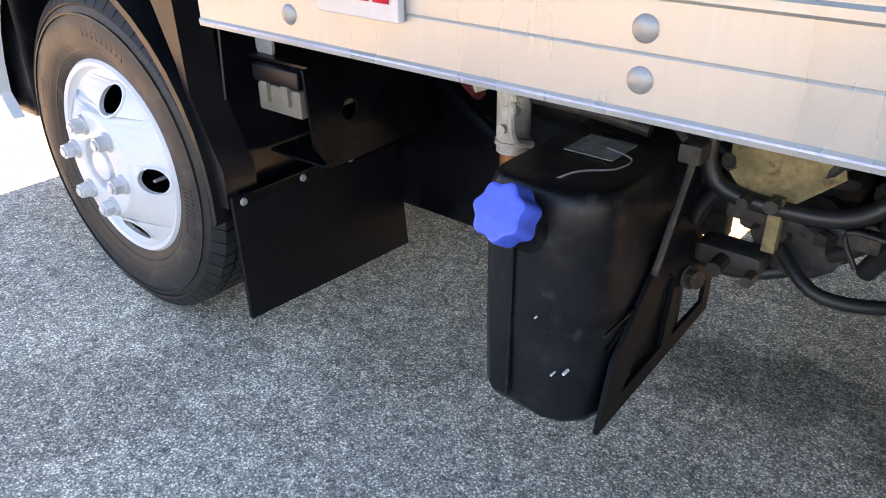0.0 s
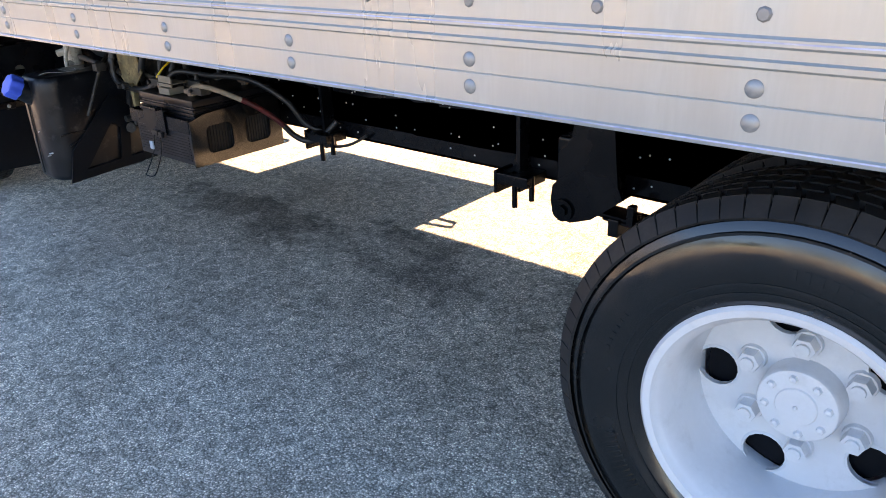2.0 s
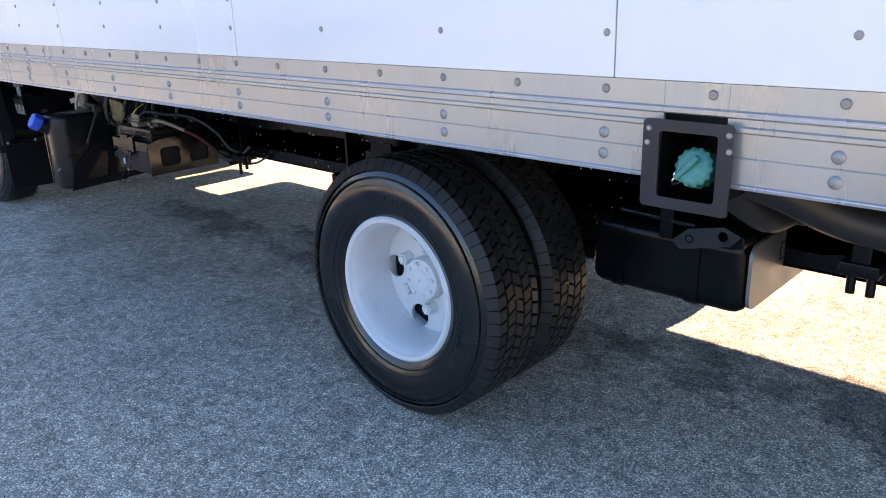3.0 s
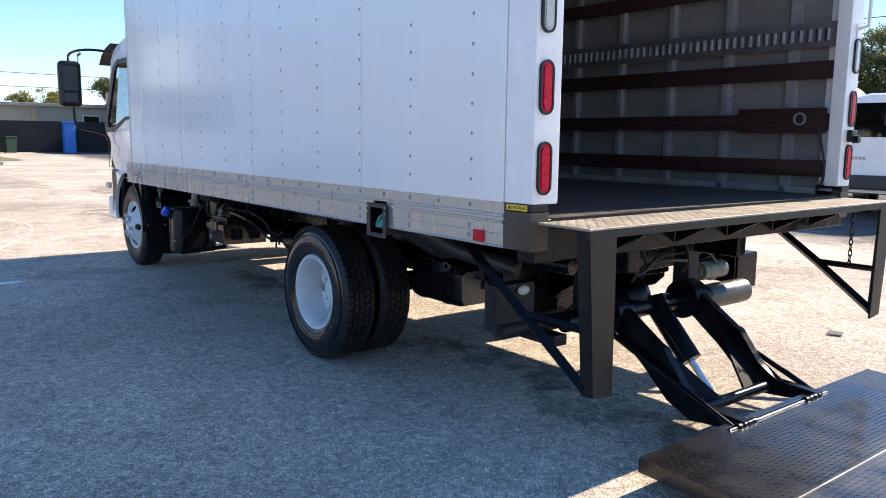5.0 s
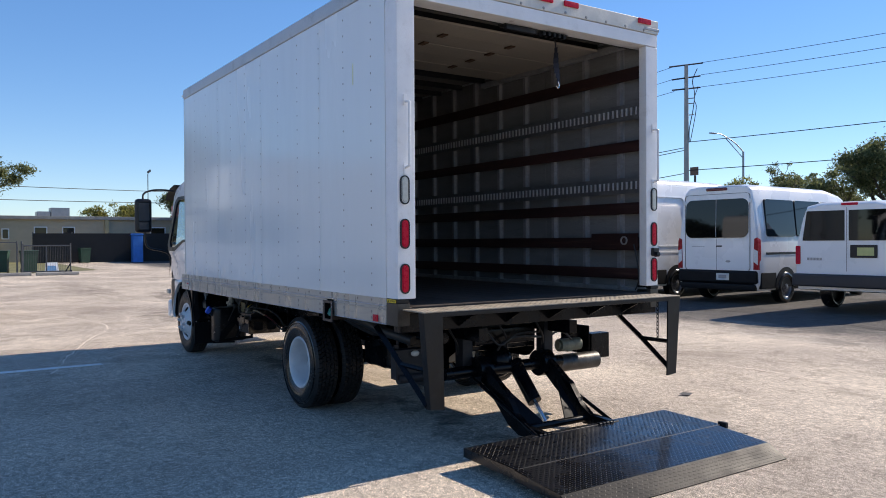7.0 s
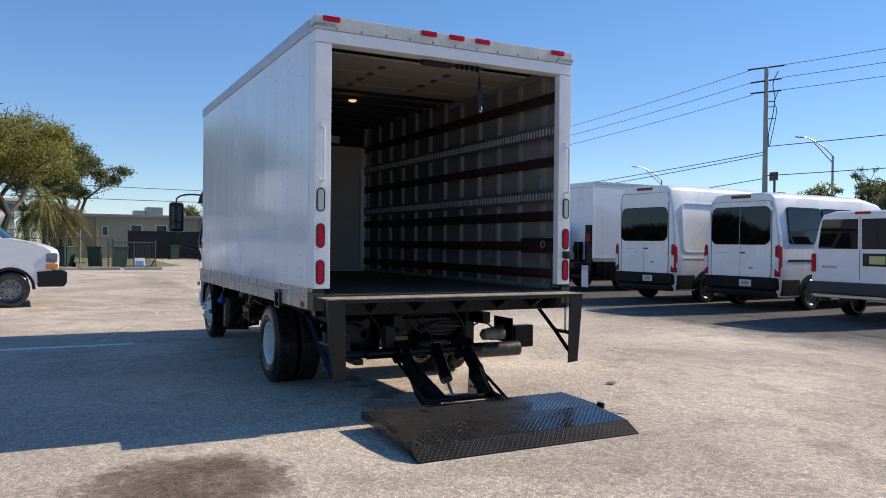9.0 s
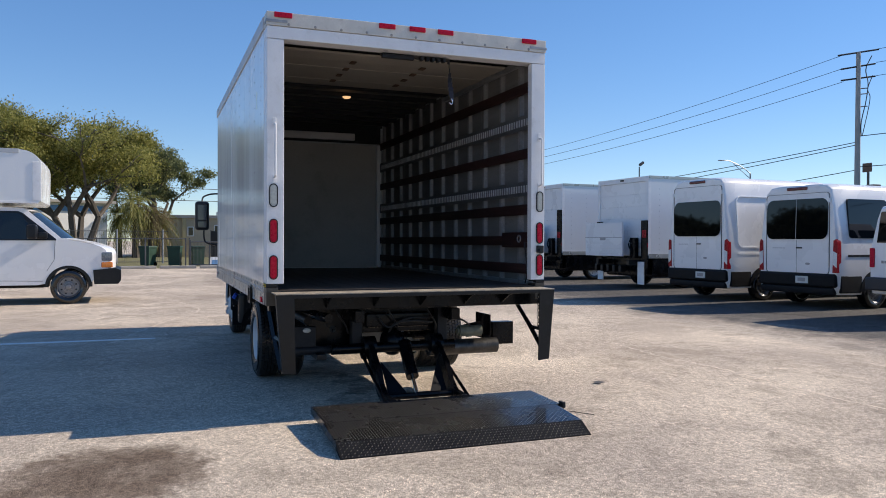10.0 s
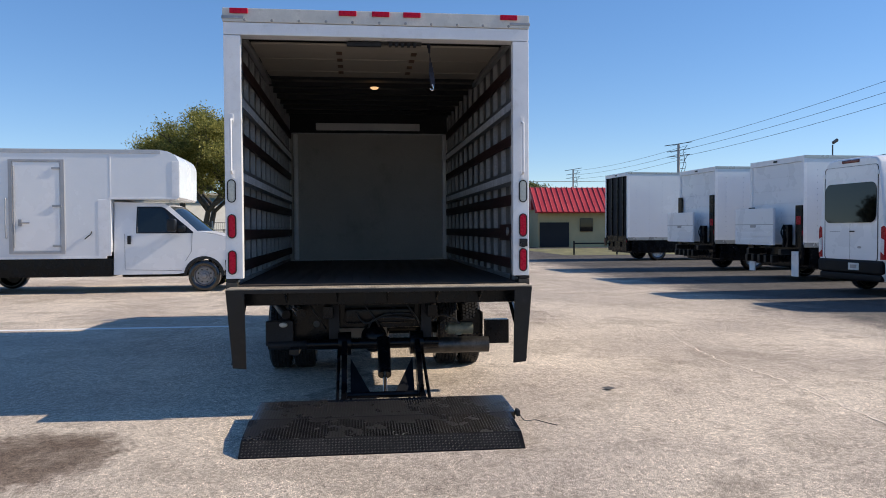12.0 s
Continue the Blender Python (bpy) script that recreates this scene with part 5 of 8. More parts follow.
for pts, r, mm in (([(-4.64, -0.6, 0.66), (-4.56, -0.63, 0.655), (-4.5, -0.64, 0.62), (-4.54, -0.64, 0.55), (-4.57, -0.64, 0.46), (-4.6, -0.62, 0.43)], 0.013, CABLE),
                   ([(-4.53, -0.56, 0.66), (-4.56, -0.6, 0.58), (-4.58, -0.6, 0.49), (-4.53, -0.6, 0.43), (-4.44, -0.58, 0.43), (-4.34, -0.52, 0.47)], 0.014, CABLE),
                   ([(-4.2, -0.66, 0.74), (-4.2, -0.7, 0.65), (-4.24, -0.71, 0.6), (-4.32, -0.7, 0.59), (-4.3, -0.7, 0.54)], 0.004, CABLE),
                   ([(-4.47, -0.6, 0.78), (-4.43, -0.65, 0.7), (-4.38, -0.64, 0.64), (-4.34, -0.6, 0.62)], 0.01, CAST),
                   ([(-4.36, -0.6, 0.8), (-4.33, -0.66, 0.73), (-4.36, -0.67, 0.66), (-4.4, -0.65, 0.62)], 0.012, CABLE),
                   ([(-4.26, -0.5, 0.8), (-4.24, -0.6, 0.7), (-4.26, -0.62, 0.58), (-4.3, -0.58, 0.48)], 0.016, CABLE),
                   ([(-4.88, -0.64, 0.66), (-4.8, -0.68, 0.675), (-4.72, -0.7, 0.68), (-4.62, -0.7, 0.67)], 0.011, CAST),
                   ([(-4.12, -0.68, 0.72), (-4.1, -0.73, 0.7), (-4.13, -0.74, 0.67)], 0.0035, YELLOW)):
    bm = B()
    tube(bm, bend(pts), r, 10)
    part("hose", bm, mm, mc)
for (x, y, z), (dx, dy, dz), r in (((-4.6, -0.63, 0.425), (0.05, -0.03, 0.0), 0.014), ((-4.56, -0.65, 0.415), (0.04, -0.02, 0.01), 0.016), ((-4.64, -0.62, 0.53), (0.03, -0.04, 0.0), 0.012), ((-4.5, -0.66, 0.63), (0.0, -0.03, 0.02), 0.01),
                                  ((-4.38, -0.66, 0.56), (0.04, -0.02, 0.0), 0.012), ((-4.3, -0.62, 0.62), (0.02, -0.03, 0.03), 0.014), ((-4.9, -0.69, 0.76), (0.0, -0.03, 0.01), 0.012)):
    bm = B()
    rod(bm, (x, y, z), (x + dx, y + dy, z + dz), r, seg=8)
    rod(bm, (x + dx * 0.3, y + dy * 0.3, z + dz * 0.3), (x + dx * 0.6, y + dy * 0.6, z + dz * 0.6), r * 1.35, seg=6)
    part("pipe_fitting", bm, CAST, mc)
bm = B()
for c, r, l in (((-4.42, -0.7, 0.605), 0.011, 0.02), ((-4.46, -0.7, 0.6), 0.009, 0.02), ((-4.49, -0.66, 0.47), 0.013, 0.04), ((-4.44, -0.66, 0.46), 0.01, 0.03)):
    rod(bm, c, (c[0], c[1] - l, c[2]), r, seg=8)
    part("fitting", bm, CAST, mc)
    bm = B()
box(bm, -4.54, -4.43, -0.66, -0.6, 0.45, 0.49, 0.012)
part("fitting_block", bm, CAST, mc)
for k, (x, z) in enumerate(((-4.47, 0.54), (-4.44, 0.57), (-4.42, 0.53), (-4.33, 0.59), (-4.3, 0.57))):
    bm = B()
    rod(bm, (x, -0.64, z), (x + 0.02 * (k % 2), -0.58, z - 0.03), 0.012, seg=8)
    part("fitting", bm, CAST, mc)
bm = B()
box(bm, -4.76, -4.55, -0.47, -0.43, 0.4, 0.64, 0.012)
part("casing_bracket", bm, CAST, mc)
bm = B()
box(bm, -4.5, -4.28, -0.66, -0.63, 0.545, 0.575, 0.006)
part("fitting_block", bm, CAST, mc)
bm = B()
rod(bm, (-4.9, -0.66, 0.56), (-4.9, -0.66, 0.8), 0.031, 0.032, 16)
rod(bm, (-4.9, -0.66, 0.7), (-4.9, -0.66, 0.708), 0.035, seg=16)
rod(bm, (-4.9, -0.66, 0.715), (-4.9, -0.66, 0.72), 0.034, seg=16)
rod(bm, (-4.9, -0.66, 0.575), (-4.9, -0.66, 0.583), 0.034, seg=16)
tube(bm, bend([(-4.87, -0.69, 0.72), (-4.87, -0.71, 0.66), (-4.87, -0.7, 0.6), (-4.86, -0.66, 0.58)]), 0.008)
rod(bm, (-4.885, -0.66, 0.645), (-4.885, -0.705, 0.645), 0.012, seg=8)
rod(bm, (-4.9, -0.66, 0.61), (-4.9, -0.7, 0.61), 0.009, seg=8)
rod(bm, (-4.93, -0.66, 0.69), (-4.96, -0.7, 0.68), 0.014, seg=8)
part("filter_can", bm, mat("grimy_white_can", (0.5, 0.46, 0.4), 0.5, var=0.2, scale=30, dirt=(0.12, 0.08, 0.05), dirt_amount=0.9), mc)
bm = B()
rod(bm, (-4.9, -0.66, 0.5), (-4.9, -0.66, 0.56), 0.024, seg=12)
part("copper_fitting", bm, mat("copper_brass", (0.4, 0.16, 0.07), 0.5, 0.7), mc)
bm = B()
tube(bm, bend([(-5.1, -0.56, 0.66), (-5.06, -0.6, 0.655), (-5.0, -0.63, 0.64)]), 0.014)
part("red_hose", bm, RED_CABLE, mc)
bm = B()
box(bm, -5.0, -4.2, -0.3, 0.35, 0.55, 0.95, 0.06, 3)
part("gearbox", bm, BLACK, mc)
bm = B()
tube(bm, bend([(-5.2, -0.5, 0.6), (-5.0, -0.55, 0.52), (-4.85, -0.6, 0.5), (-4.8, -0.66, 0.44)]), 0.016)
part("pipe", bm, BLACK, mc)
bm = B()
tube(bm, bend([(-5.3, -0.4, 0.48), (-5.0, -0.4, 0.46), (-4.6, -0.4, 0.44)]), 0.02)
part("pipe", bm, BLACK, mc)

# batteries in their tray
bt = thing("battery_tray", "", "")
bt.parent = TR
tagged(bt, label="black batteries in a steel tray with a wire handle")
BX0, BX1, BY0, BY1, BZ1 = -4.19, -3.835, -0.82, -0.47, 0.575
bm = B()
box(bm, BX0 + 0.02, BX1 - 0.01, BY0 + 0.012, BY1, 0.42, 0.43)
box(bm, BX0 + 0.02, BX1 - 0.006, BY0, BY0 + 0.012, 0.424, 0.53, 0.003)
part("tray", bm, DUSTY, bt)
bm = B()
for k in range(9):
    box(bm, BX0 + 0.03, BX1 - 0.02, BY0 - 0.003, BY0 + 0.001, 0.438 + 0.0095 * k, 0.442 + 0.0095 * k)
part("tray_ribbing", bm, DUSTY, bt, kind="stuff")
bm = B()
box(bm, BX0, BX1, BY0 - 0.008, BY0 - 0.004, 0.53, BZ1, 0.001, 1)
box(bm, BX0, BX0 + 0.004, BY0 - 0.006, BY1, 0.53, BZ1)
box(bm, -4.09, -3.965, BY0 - 0.014, BY0 - 0.009, 0.512, 0.605, 0.001, 1)
box(bm, -4.075, -3.98, BY0 - 0.03, BY0 - 0.013, 0.592, 0.603, 0.003)
part("front_band", bm, BLACK, bt)
bm = B()
f = lambda u, v, w: (w, u, v)
plate(bm, [(BY0 - 0.006, 0.53), (BY0 - 0.006, 0.42), (BY1, 0.42), (BY1, 0.6), (-0.55, 0.6), (BY0 + 0.05, 0.585), (BY0 - 0.006, 0.57)],
      [rounded(-0.77, -0.67, 0.455, 0.545, 0.02, 4), rounded(-0.62, -0.52, 0.455, 0.545, 0.02, 4)], f, BX1, BX1 + 0.005)
part("side_plate", bm, mat("glossy_black_steel", (0.006, 0.006, 0.0065), 0.14, var=0.25, scale=9, dirt=(0.009, 0.0085, 0.008), dirt_amount=0.4, coat=0.3, spec=0.6), bt, "glossy black side plate with two rounded openings")
bm = B()
for k in range(26):
    y = -0.79 + 0.011 * k
    box(bm, BX1 - 0.008, BX1 - 0.004, y - 0.002, y + 0.002, 0.44, 0.56)
part("grille", bm, DUSTY, bt)
for a, b in ((-4.165, -4.01), (-4.005, -3.85)):
    bm = B()
    box(bm, a, b, -0.79, -0.48, 0.435, 0.606, 0.004)
    battery = part("battery", bm, PLASTIC, bt, "black battery with ridged sides")
    for z in (0.57, 0.583, 0.596):
        bm = B()
        box(bm, a - 0.004, b + 0.004, -0.797, -0.475, z - 0.004, z + 0.004, 0.002)
        part("ridge", bm, PLASTIC, battery)
    bm = B()
    box(bm, a - 0.004, b + 0.004, -0.795, -0.477, 0.607, 0.63, 0.004)
    part("battery_lid", bm, PLASTIC, battery)
    for y in (-0.74, -0.53):
        bm = B()
        rod(bm, ((a + b) / 2, y, 0.628), ((a + b) / 2, y, 0.655), 0.014, seg=10)
        box(bm, (a + b) / 2 - 0.022, (a + b) / 2 + 0.022, y - 0.016, y + 0.016, 0.637, 0.652, 0.003)
        part("terminal", bm, mat("oxidised_terminal", (0.28, 0.2, 0.15), 0.6, 0.5, var=0.4, scale=40), battery)
bm = B()
box(bm, -4.045, -3.98, -0.79, -0.73, 0.632, 0.655, 0.004)
box(bm, -4.05, -3.975, -0.786, -0.72, 0.665, 0.668)
part("terminal_cover", bm, GREY_PLASTIC, bt)
for x, y, z, w in ((-4.13, -0.735, 0.655, 0.03), (-3.95, -0.7, 0.66, 0.045), (-3.88, -0.735, 0.65, 0.03)):
    bm = B()
    box(bm, x - w, x + w, y - 0.02, y + 0.02, z - 0.012, z + 0.012, 0.004)
    rod(bm, (x, y, z), (x, y, z + 0.03), 0.008, seg=6)
    rod(bm, (x - w * 0.7, y - 0.03, z), (x - w * 0.7, y + 0.03, z), 0.006, seg=6)
    part("cable_clamp", bm, CAST, bt)
bm = B()
box(bm, -4.06, -3.985, -0.776, -0.77, 0.61, 0.69, 0.002)
part("clip_plate", bm, GREY_PLASTIC, bt)
bm = B()
tube(bm, bend([(-3.92, -0.74, 0.655), (-3.86, -0.75, 0.67), (-3.8, -0.73, 0.66), (-3.74, -0.68, 0.625)]), 0.0085, 10)
part("sleeve", bm, TAN_SLEEVE, bt)
bm = B()
tube(bm, bend([(-3.74, -0.68, 0.625), (-3.72, -0.645, 0.6), (-3.7, -0.6, 0.56), (-3.685, -0.57, 0.525)]), 0.009, 10)
part("red_cable", bm, RED_CABLE, bt)
bm = B()
tube(bm, bend([(-3.685, -0.57, 0.525), (-3.67, -0.545, 0.49), (-3.64, -0.52, 0.47), (-3.6, -0.49, 0.48), (-3.56, -0.45, 0.53)]), 0.01, 10)
part("cable", bm, CABLE, bt)
bm = B()
tube(bm, bend([(-4.1, -0.72, 0.66), (-4.05, -0.7, 0.69), (-3.95, -0.66, 0.68), (-3.8, -0.6, 0.67), (-3.7, -0.54, 0.6), (-3.66, -0.5, 0.52), (-3.61, -0.46, 0.49)]), 0.0095, 10)
part("cable", bm, CABLE, bt)
bm = B()
tube(bm, bend([(-4.17, -0.7, 0.66), (-4.2, -0.64, 0.72), (-4.18, -0.56, 0.78)]), 0.01, 8)
part("cable", bm, CABLE, bt)
bm = B()
box(bm, -4.045, -4.01, BY0 - 0.022, BY0 - 0.01, 0.505, 0.522, 0.003)
box(bm, -4.005, -3.985, BY0 - 0.022, BY0 - 0.01, 0.5, 0.52, 0.003)
part("latch", bm, PLASTIC, bt)
bm = B()
tube(bm, bend([(-4.03, BY0 - 0.02, 0.51), (-4.03, BY0 - 0.035, 0.45), (-4.034, BY0 - 0.065, 0.395), (-4.027, BY0 - 0.078, 0.384), (-3.992, BY0 - 0.076, 0.384), (-3.984, BY0 - 0.063, 0.395), (-3.992, BY0 - 0.03, 0.45), (-3.994, BY0 - 0.02, 0.51)], 4), 0.0022, 6)
part("wire_handle", bm, BLACK, bt)
bm = B()
box(bm, -4.038, -4.018, BY0 - 0.04, BY0 - 0.034, 0.462, 0.49, 0.002)
part("tag", bm, mat("pale_blue_tag", (0.3, 0.4, 0.5), 0.5), bt)

# dock bumper and its step
bm = B()
box(bm, 0.0, 0.246, -1.185, 1.185, 0.974, 0.982, 0.001, 1)
bp = part("rear_step", bm, TREAD_WORN, TR, "worn steel tread plate step")
bm = B()
treads(bm, lambda u, v, w: (0.003 + u, -1.182 + v, 0.982 + w), 10, 97, 0.024, 0.0243, 0.017, 0.005, 0.0012)
part("step_treads", bm, TREAD_WORN, bp, kind="stuff")
bm = B()
box(bm, 0.234, 0.246, -1.185, 1.185, 0.945, 0.973, 0.003)
part("step_face", bm, BUMPER, TR, "black steel face of the rear step")
for y in (-0.75, -0.35, 0.05, 0.45, 0.8):
    bm = B()
    plate(bm, [(0.0, 0.972), (0.233, 0.972), (0.233, 0.945), (0.16, 0.93), (0.0, 0.85)], [], XZ, y - 0.004, y + 0.004)
    part("gusset", bm, BLACK, TR)
bm = B()
box(bm, -0.09, -0.005, -1.2, 1.2, 0.83, 0.955, 0.006)
part("rear_sill", bm, BLACK, TR)
for side in (-1, 1):
    bm = B()
    # an angle: a tapering face plate with a side plate folded back
    plate(bm, [(side * 1.184, 0.972), (side * 1.046, 0.972), (side * 1.034, 0.37), (side * 1.135, 0.38)], [], YZ, 0.236, 0.247)
    vs = [bm.verts.new((x, side * y + o, z)) for o in (0.0, -side * 0.01) for x, y, z in ((0.235, 1.184, 0.972), (0.185, 1.184, 0.972), (0.19, 1.135, 0.375), (0.235, 1.135, 0.38))]
    for q in ((0, 1, 2, 3), (7, 6, 5, 4), (0, 4, 5, 1), (1, 5, 6, 2), (2, 6, 7, 3), (3, 7, 4, 0)):
        bm.faces.new([vs[i] for i in q])
    part("bumper_leg", bm, BUMPER, TR, "scuffed black steel dock bumper leg")
    bm = B()
    y = side * 1.14
    rod(bm, (-0.42, y, 0.83), (-0.1, y, 0.615), 0.024, seg=4)
    rod(bm, (-0.11, y, 0.622), (0.2, y - side * 0.01, 0.4), 0.024, seg=4)
    rod(bm, (-0.11, y, 0.618), (0.2, y, 0.618), 0.016, seg=4)
    part("brace", bm, BLACK, TR)
bm = B()
for k in range(11):
    z = 0.93 - 0.03 * k
    q = pose(0.08, 1.12, z, 0, 0, 90 * (k % 2))
    pts = [q @ Vector((0.009 * math.cos(a), 0, 0.02 * math.sin(a))) for a in [2 * math.pi * i / 10 for i in range(10)]]
    tube(bm, pts + pts[:1], 0.0035, 5)
part("chain", bm, BLACK, TR, "short black steel safety chain")

# lift gate
lg = thing("lift_gate", "", "")
lg.parent = TR
tagged(lg, label="black hydraulic lift gate lowered to the ground")
bm = B()
rod(bm, (-0.38, -0.62, 0.455), (-0.38, 0.5, 0.455), 0.045, seg=18)
part("torsion_tube", bm, BLACK, lg)
for y in (-0.39, 0.4):
    bm = B()
    box(bm, -0.5, -0.4, y - 0.045, y + 0.045, 0.47, 0.96, 0.006)
    part("mount_post", bm, DUSTY, lg)
for y in (-0.3, 0.31):
    bm = B()
    prof = [(-0.42, 0.5), (-0.34, 0.53), (-0.26, 0.49), (-0.08, 0.37), (-0.05, 0.36), (0.06, 0.22), (0.16, 0.155), (0.36, 0.145), (0.36, 0.1), (0.1, 0.075), (-0.02, 0.13), (-0.16, 0.26), (-0.32, 0.38), (-0.42, 0.41)]
    plate(bm, prof, [], XZ, y - 0.022, y + 0.022)
    rod(bm, (-0.37, y - 0.055, 0.46), (-0.37, y + 0.055, 0.46), 0.1, seg=24)
    part("lift_arm", bm, BLACK, lg)
for y in (-0.25, 0.26):
    bm = B()
    s = 1 if y < 0 else -1
    vs0 = [(-0.16, y, 0.36), (0.1, y, 0.1), (0.12, y + s * 0.17, 0.105)]
    a = [bm.verts.new(p) for p in vs0] + [bm.verts.new((x + 0.008, yy, z + 0.01)) for x, yy, z in vs0]
    for q in ((0, 1, 2), (5, 4, 3), (0, 3, 4, 1), (1, 4, 5, 2), (2, 5, 3, 0)):
        bm.faces.new([a[i] for i in q])
    part("arm_web", bm, FLAP, lg)
bm = B()
rod(bm, (0.12, -0.28, 0.12), (0.12, 0.3, 0.12), 0.026, seg=14)
part("cross_tube", bm, BLACK, lg)
bm = B()
rod(bm, (-0.36, 0.03, 0.46), (-0.14, 0.03, 0.225), 0.055, seg=18)
rod(bm, (-0.38, 0.03, 0.48), (-0.35, 0.03, 0.45), 0.065, seg=14)
cy = part("hydraulic_cylinder", bm, BLACK, lg)
bm = B()
rod(bm, (-0.14, 0.03, 0.225), (-0.02, 0.03, 0.1), 0.016, seg=12)
part("piston_rod", bm, CHROME, cy)
for y in (-0.35, 0.36):
    bm = B()
    rod(bm, (-0.38, y, 0.4), (0.33, y, 0.115), 0.014, seg=10)
    part("parallel_bar", bm, BLACK, lg)
bm = B()
ball(bm, (-0.48, -0.05, 0.49), 0.125, 20, 12, (1, 0.9, 1))
box(bm, -0.6, -0.44, -0.3, 0.3, 0.62, 0.75, 0.02)
part("pump_housing", bm, BLACK, lg)
bm = B()
box(bm, -0.9, -0.53, -0.36, 0.37, 0.57, 0.95, 0.012)
pbx = part("pump_box", bm, BLACK, lg, "black steel pump box under the floor")
bm = B()
box(bm, -0.53, -0.522, -0.3, 0.31, 0.63, 0.9, 0.003)
part("box_lid", bm, DUSTY, pbx)
bm = B()
studs(bm, [(0, 0, 0)], 0.008, 0.006, (1, 0, 0), 6)
bolt = part("bolt", bm, RIVET, pbx, m=pose(-0.522, -0.27, 0.66))
for y, z in ((-0.27, 0.87), (0.28, 0.66), (0.28, 0.87)):
    again(bolt, pose(-0.522, y, z))
bm = B()
plate(bm, [(-0.76, 0.44), (-0.4, 0.44), (-0.4, 0.83), (-0.7, 0.83), (-0.76, 0.7)], [circle(-0.55, 0.6, 0.03, 12)], YZ, -0.64, -0.632)
part("rear_cross_plate", bm, BLACK, TR)
bm = B()
rod(bm, (-0.46, -0.95, 0.445), (-0.46, 0.36, 0.445), 0.036, seg=14)
part("cross_pipe", bm, DUSTY, TR)
for y in (-0.62, -0.16, 0.2):
    bm = B()
    tube(bm, bend([(-0.42, y, 0.86), (-0.36, y + 0.05, 0.76), (-0.38, y + 0.12, 0.66), (-0.44, y + 0.16, 0.58)]), 0.008, 7)
    part("hydraulic_hose", bm, CABLE, lg)
bm = B()
tube(bm, bend([(-0.42, -0.1, 0.58), (-0.38, -0.05, 0.66), (-0.36, 0.1, 0.68), (-0.38, 0.3, 0.66)]), 0.009)
part("hydraulic_hose", bm, CABLE, lg)
bm = B()
tube(bm, bend([(-0.4, -0.2, 0.72), (-0.36, -0.12, 0.63), (-0.37, 0.05, 0.7), (-0.4, 0.3, 0.7)]), 0.008)
part("hydraulic_hose", bm, CABLE, lg)
bm = B()
for y in (-0.3, 0.25):
    for k in range(4):
        rod(bm, (0.35, y - 0.06 + 0.035 * k, 0.125), (0.35, y - 0.04 + 0.035 * k, 0.125), 0.02, seg=10)
rod(bm, (0.35, -0.42, 0.125), (0.35, 0.38, 0.125), 0.011, seg=10)
part("platform_hinge", bm, BLACK, lg)
LUG = mat("rubbed_tread_lugs", (0.01, 0.01, 0.011), 0.36, var=0.3, scale=8, spec=0.45)
# platform: back half flat, outer leaf sloping to a ramp edge
PX0, PXM, PX1, PY0, PY1 = 0.30, 0.80, 1.32, -0.93, 0.93
bm = B()
plate(bm, [(PX0, 0.075), (PXM, 0.06), (PXM, 0.118), (PX0, 0.13)], [], lambda u, v, w: (u, w, v), PY0, PY1)
pf = part("platform", bm, TREAD, lg, "glossy black tread plate platform")
bm = B()
treads(bm, lambda u, v, w: (PX0 + 0.004 + u, PY0 + 0.01 + v, 0.13 - 0.024 * (u + 0.004) + w + 0.0002), 24, 92, 0.0204, 0.02, 0.0165, 0.0058, 0.0014)
part("platform_treads", bm, LUG, pf, kind="stuff")
bm = B()
plate(bm, [(PXM + 0.004, 0.055), (1.16, 0.04), (1.185, 0.03), (1.185, 0.081), (PXM + 0.004, 0.117)], [], lambda u, v, w: (u, w, v), PY0 - 0.01, PY1 - 0.04)
lf = part("outer_leaf", bm, TREAD, lg, "folding outer leaf with a ramp edge")


def leaf_top(u, v, w):
    x = PXM + 0.008 + u
    z = 0.117 - (x - PXM) / (1.185 - PXM) * 0.036 if x < 1.186 else 0.081 - (x - 1.186) / 0.134 * 0.075
    return (x, PY0 - 0.002 + v, z + w + 0.0002)


bm = B()
treads(bm, leaf_top, 18, 90, 0.0209, 0.02, 0.0165, 0.0058, 0.0014)
part("leaf_treads", bm, LUG, lf, kind="stuff")
RAMP = mat("ramp_tread_plate", (0.012, 0.012, 0.013), 0.5, 0.0, var=0.4, scale=6, fine=70, dirt=(0.05, 0.047, 0.045), dirt_amount=0.3, spec=0.08)
# lugs much paler than on the platform: glints put into the colour
RAMP_LUG = mat("glinting_edge_lugs", (0.09, 0.088, 0.085), 0.45, 0.2, var=0.4, scale=8, spec=0.1)
bm = B()
plate(bm, [(1.186, 0.03), (PX1, 0.001), (PX1, 0.006), (1.186, 0.081)], [], lambda u, v, w: (u, w, v), PY0 - 0.01, PY1 - 0.04)
re = part("ramp_edge", bm, RAMP, lf, "sloping tread plate edge of the ramp")
bm = B()
treads(bm, lambda u, v, w: leaf_top(0.384 + u, v, w), 6, 86, 0.0212, 0.0209, 0.017, 0.006, 0.0016)
part("edge_treads", bm, RAMP_LUG, re, kind="stuff")
bm = B()
rod(bm, (PXM, PY0 + 0.02, 0.112), (PXM, PY1 - 0.02, 0.112), 0.007, seg=8)
box(bm, PXM - 0.03, PXM + 0.04, PY1 + 0.002, PY1 + 0.03, 0.09, 0.135, 0.006)
part("leaf_hinge", bm, DUSTY, lf)
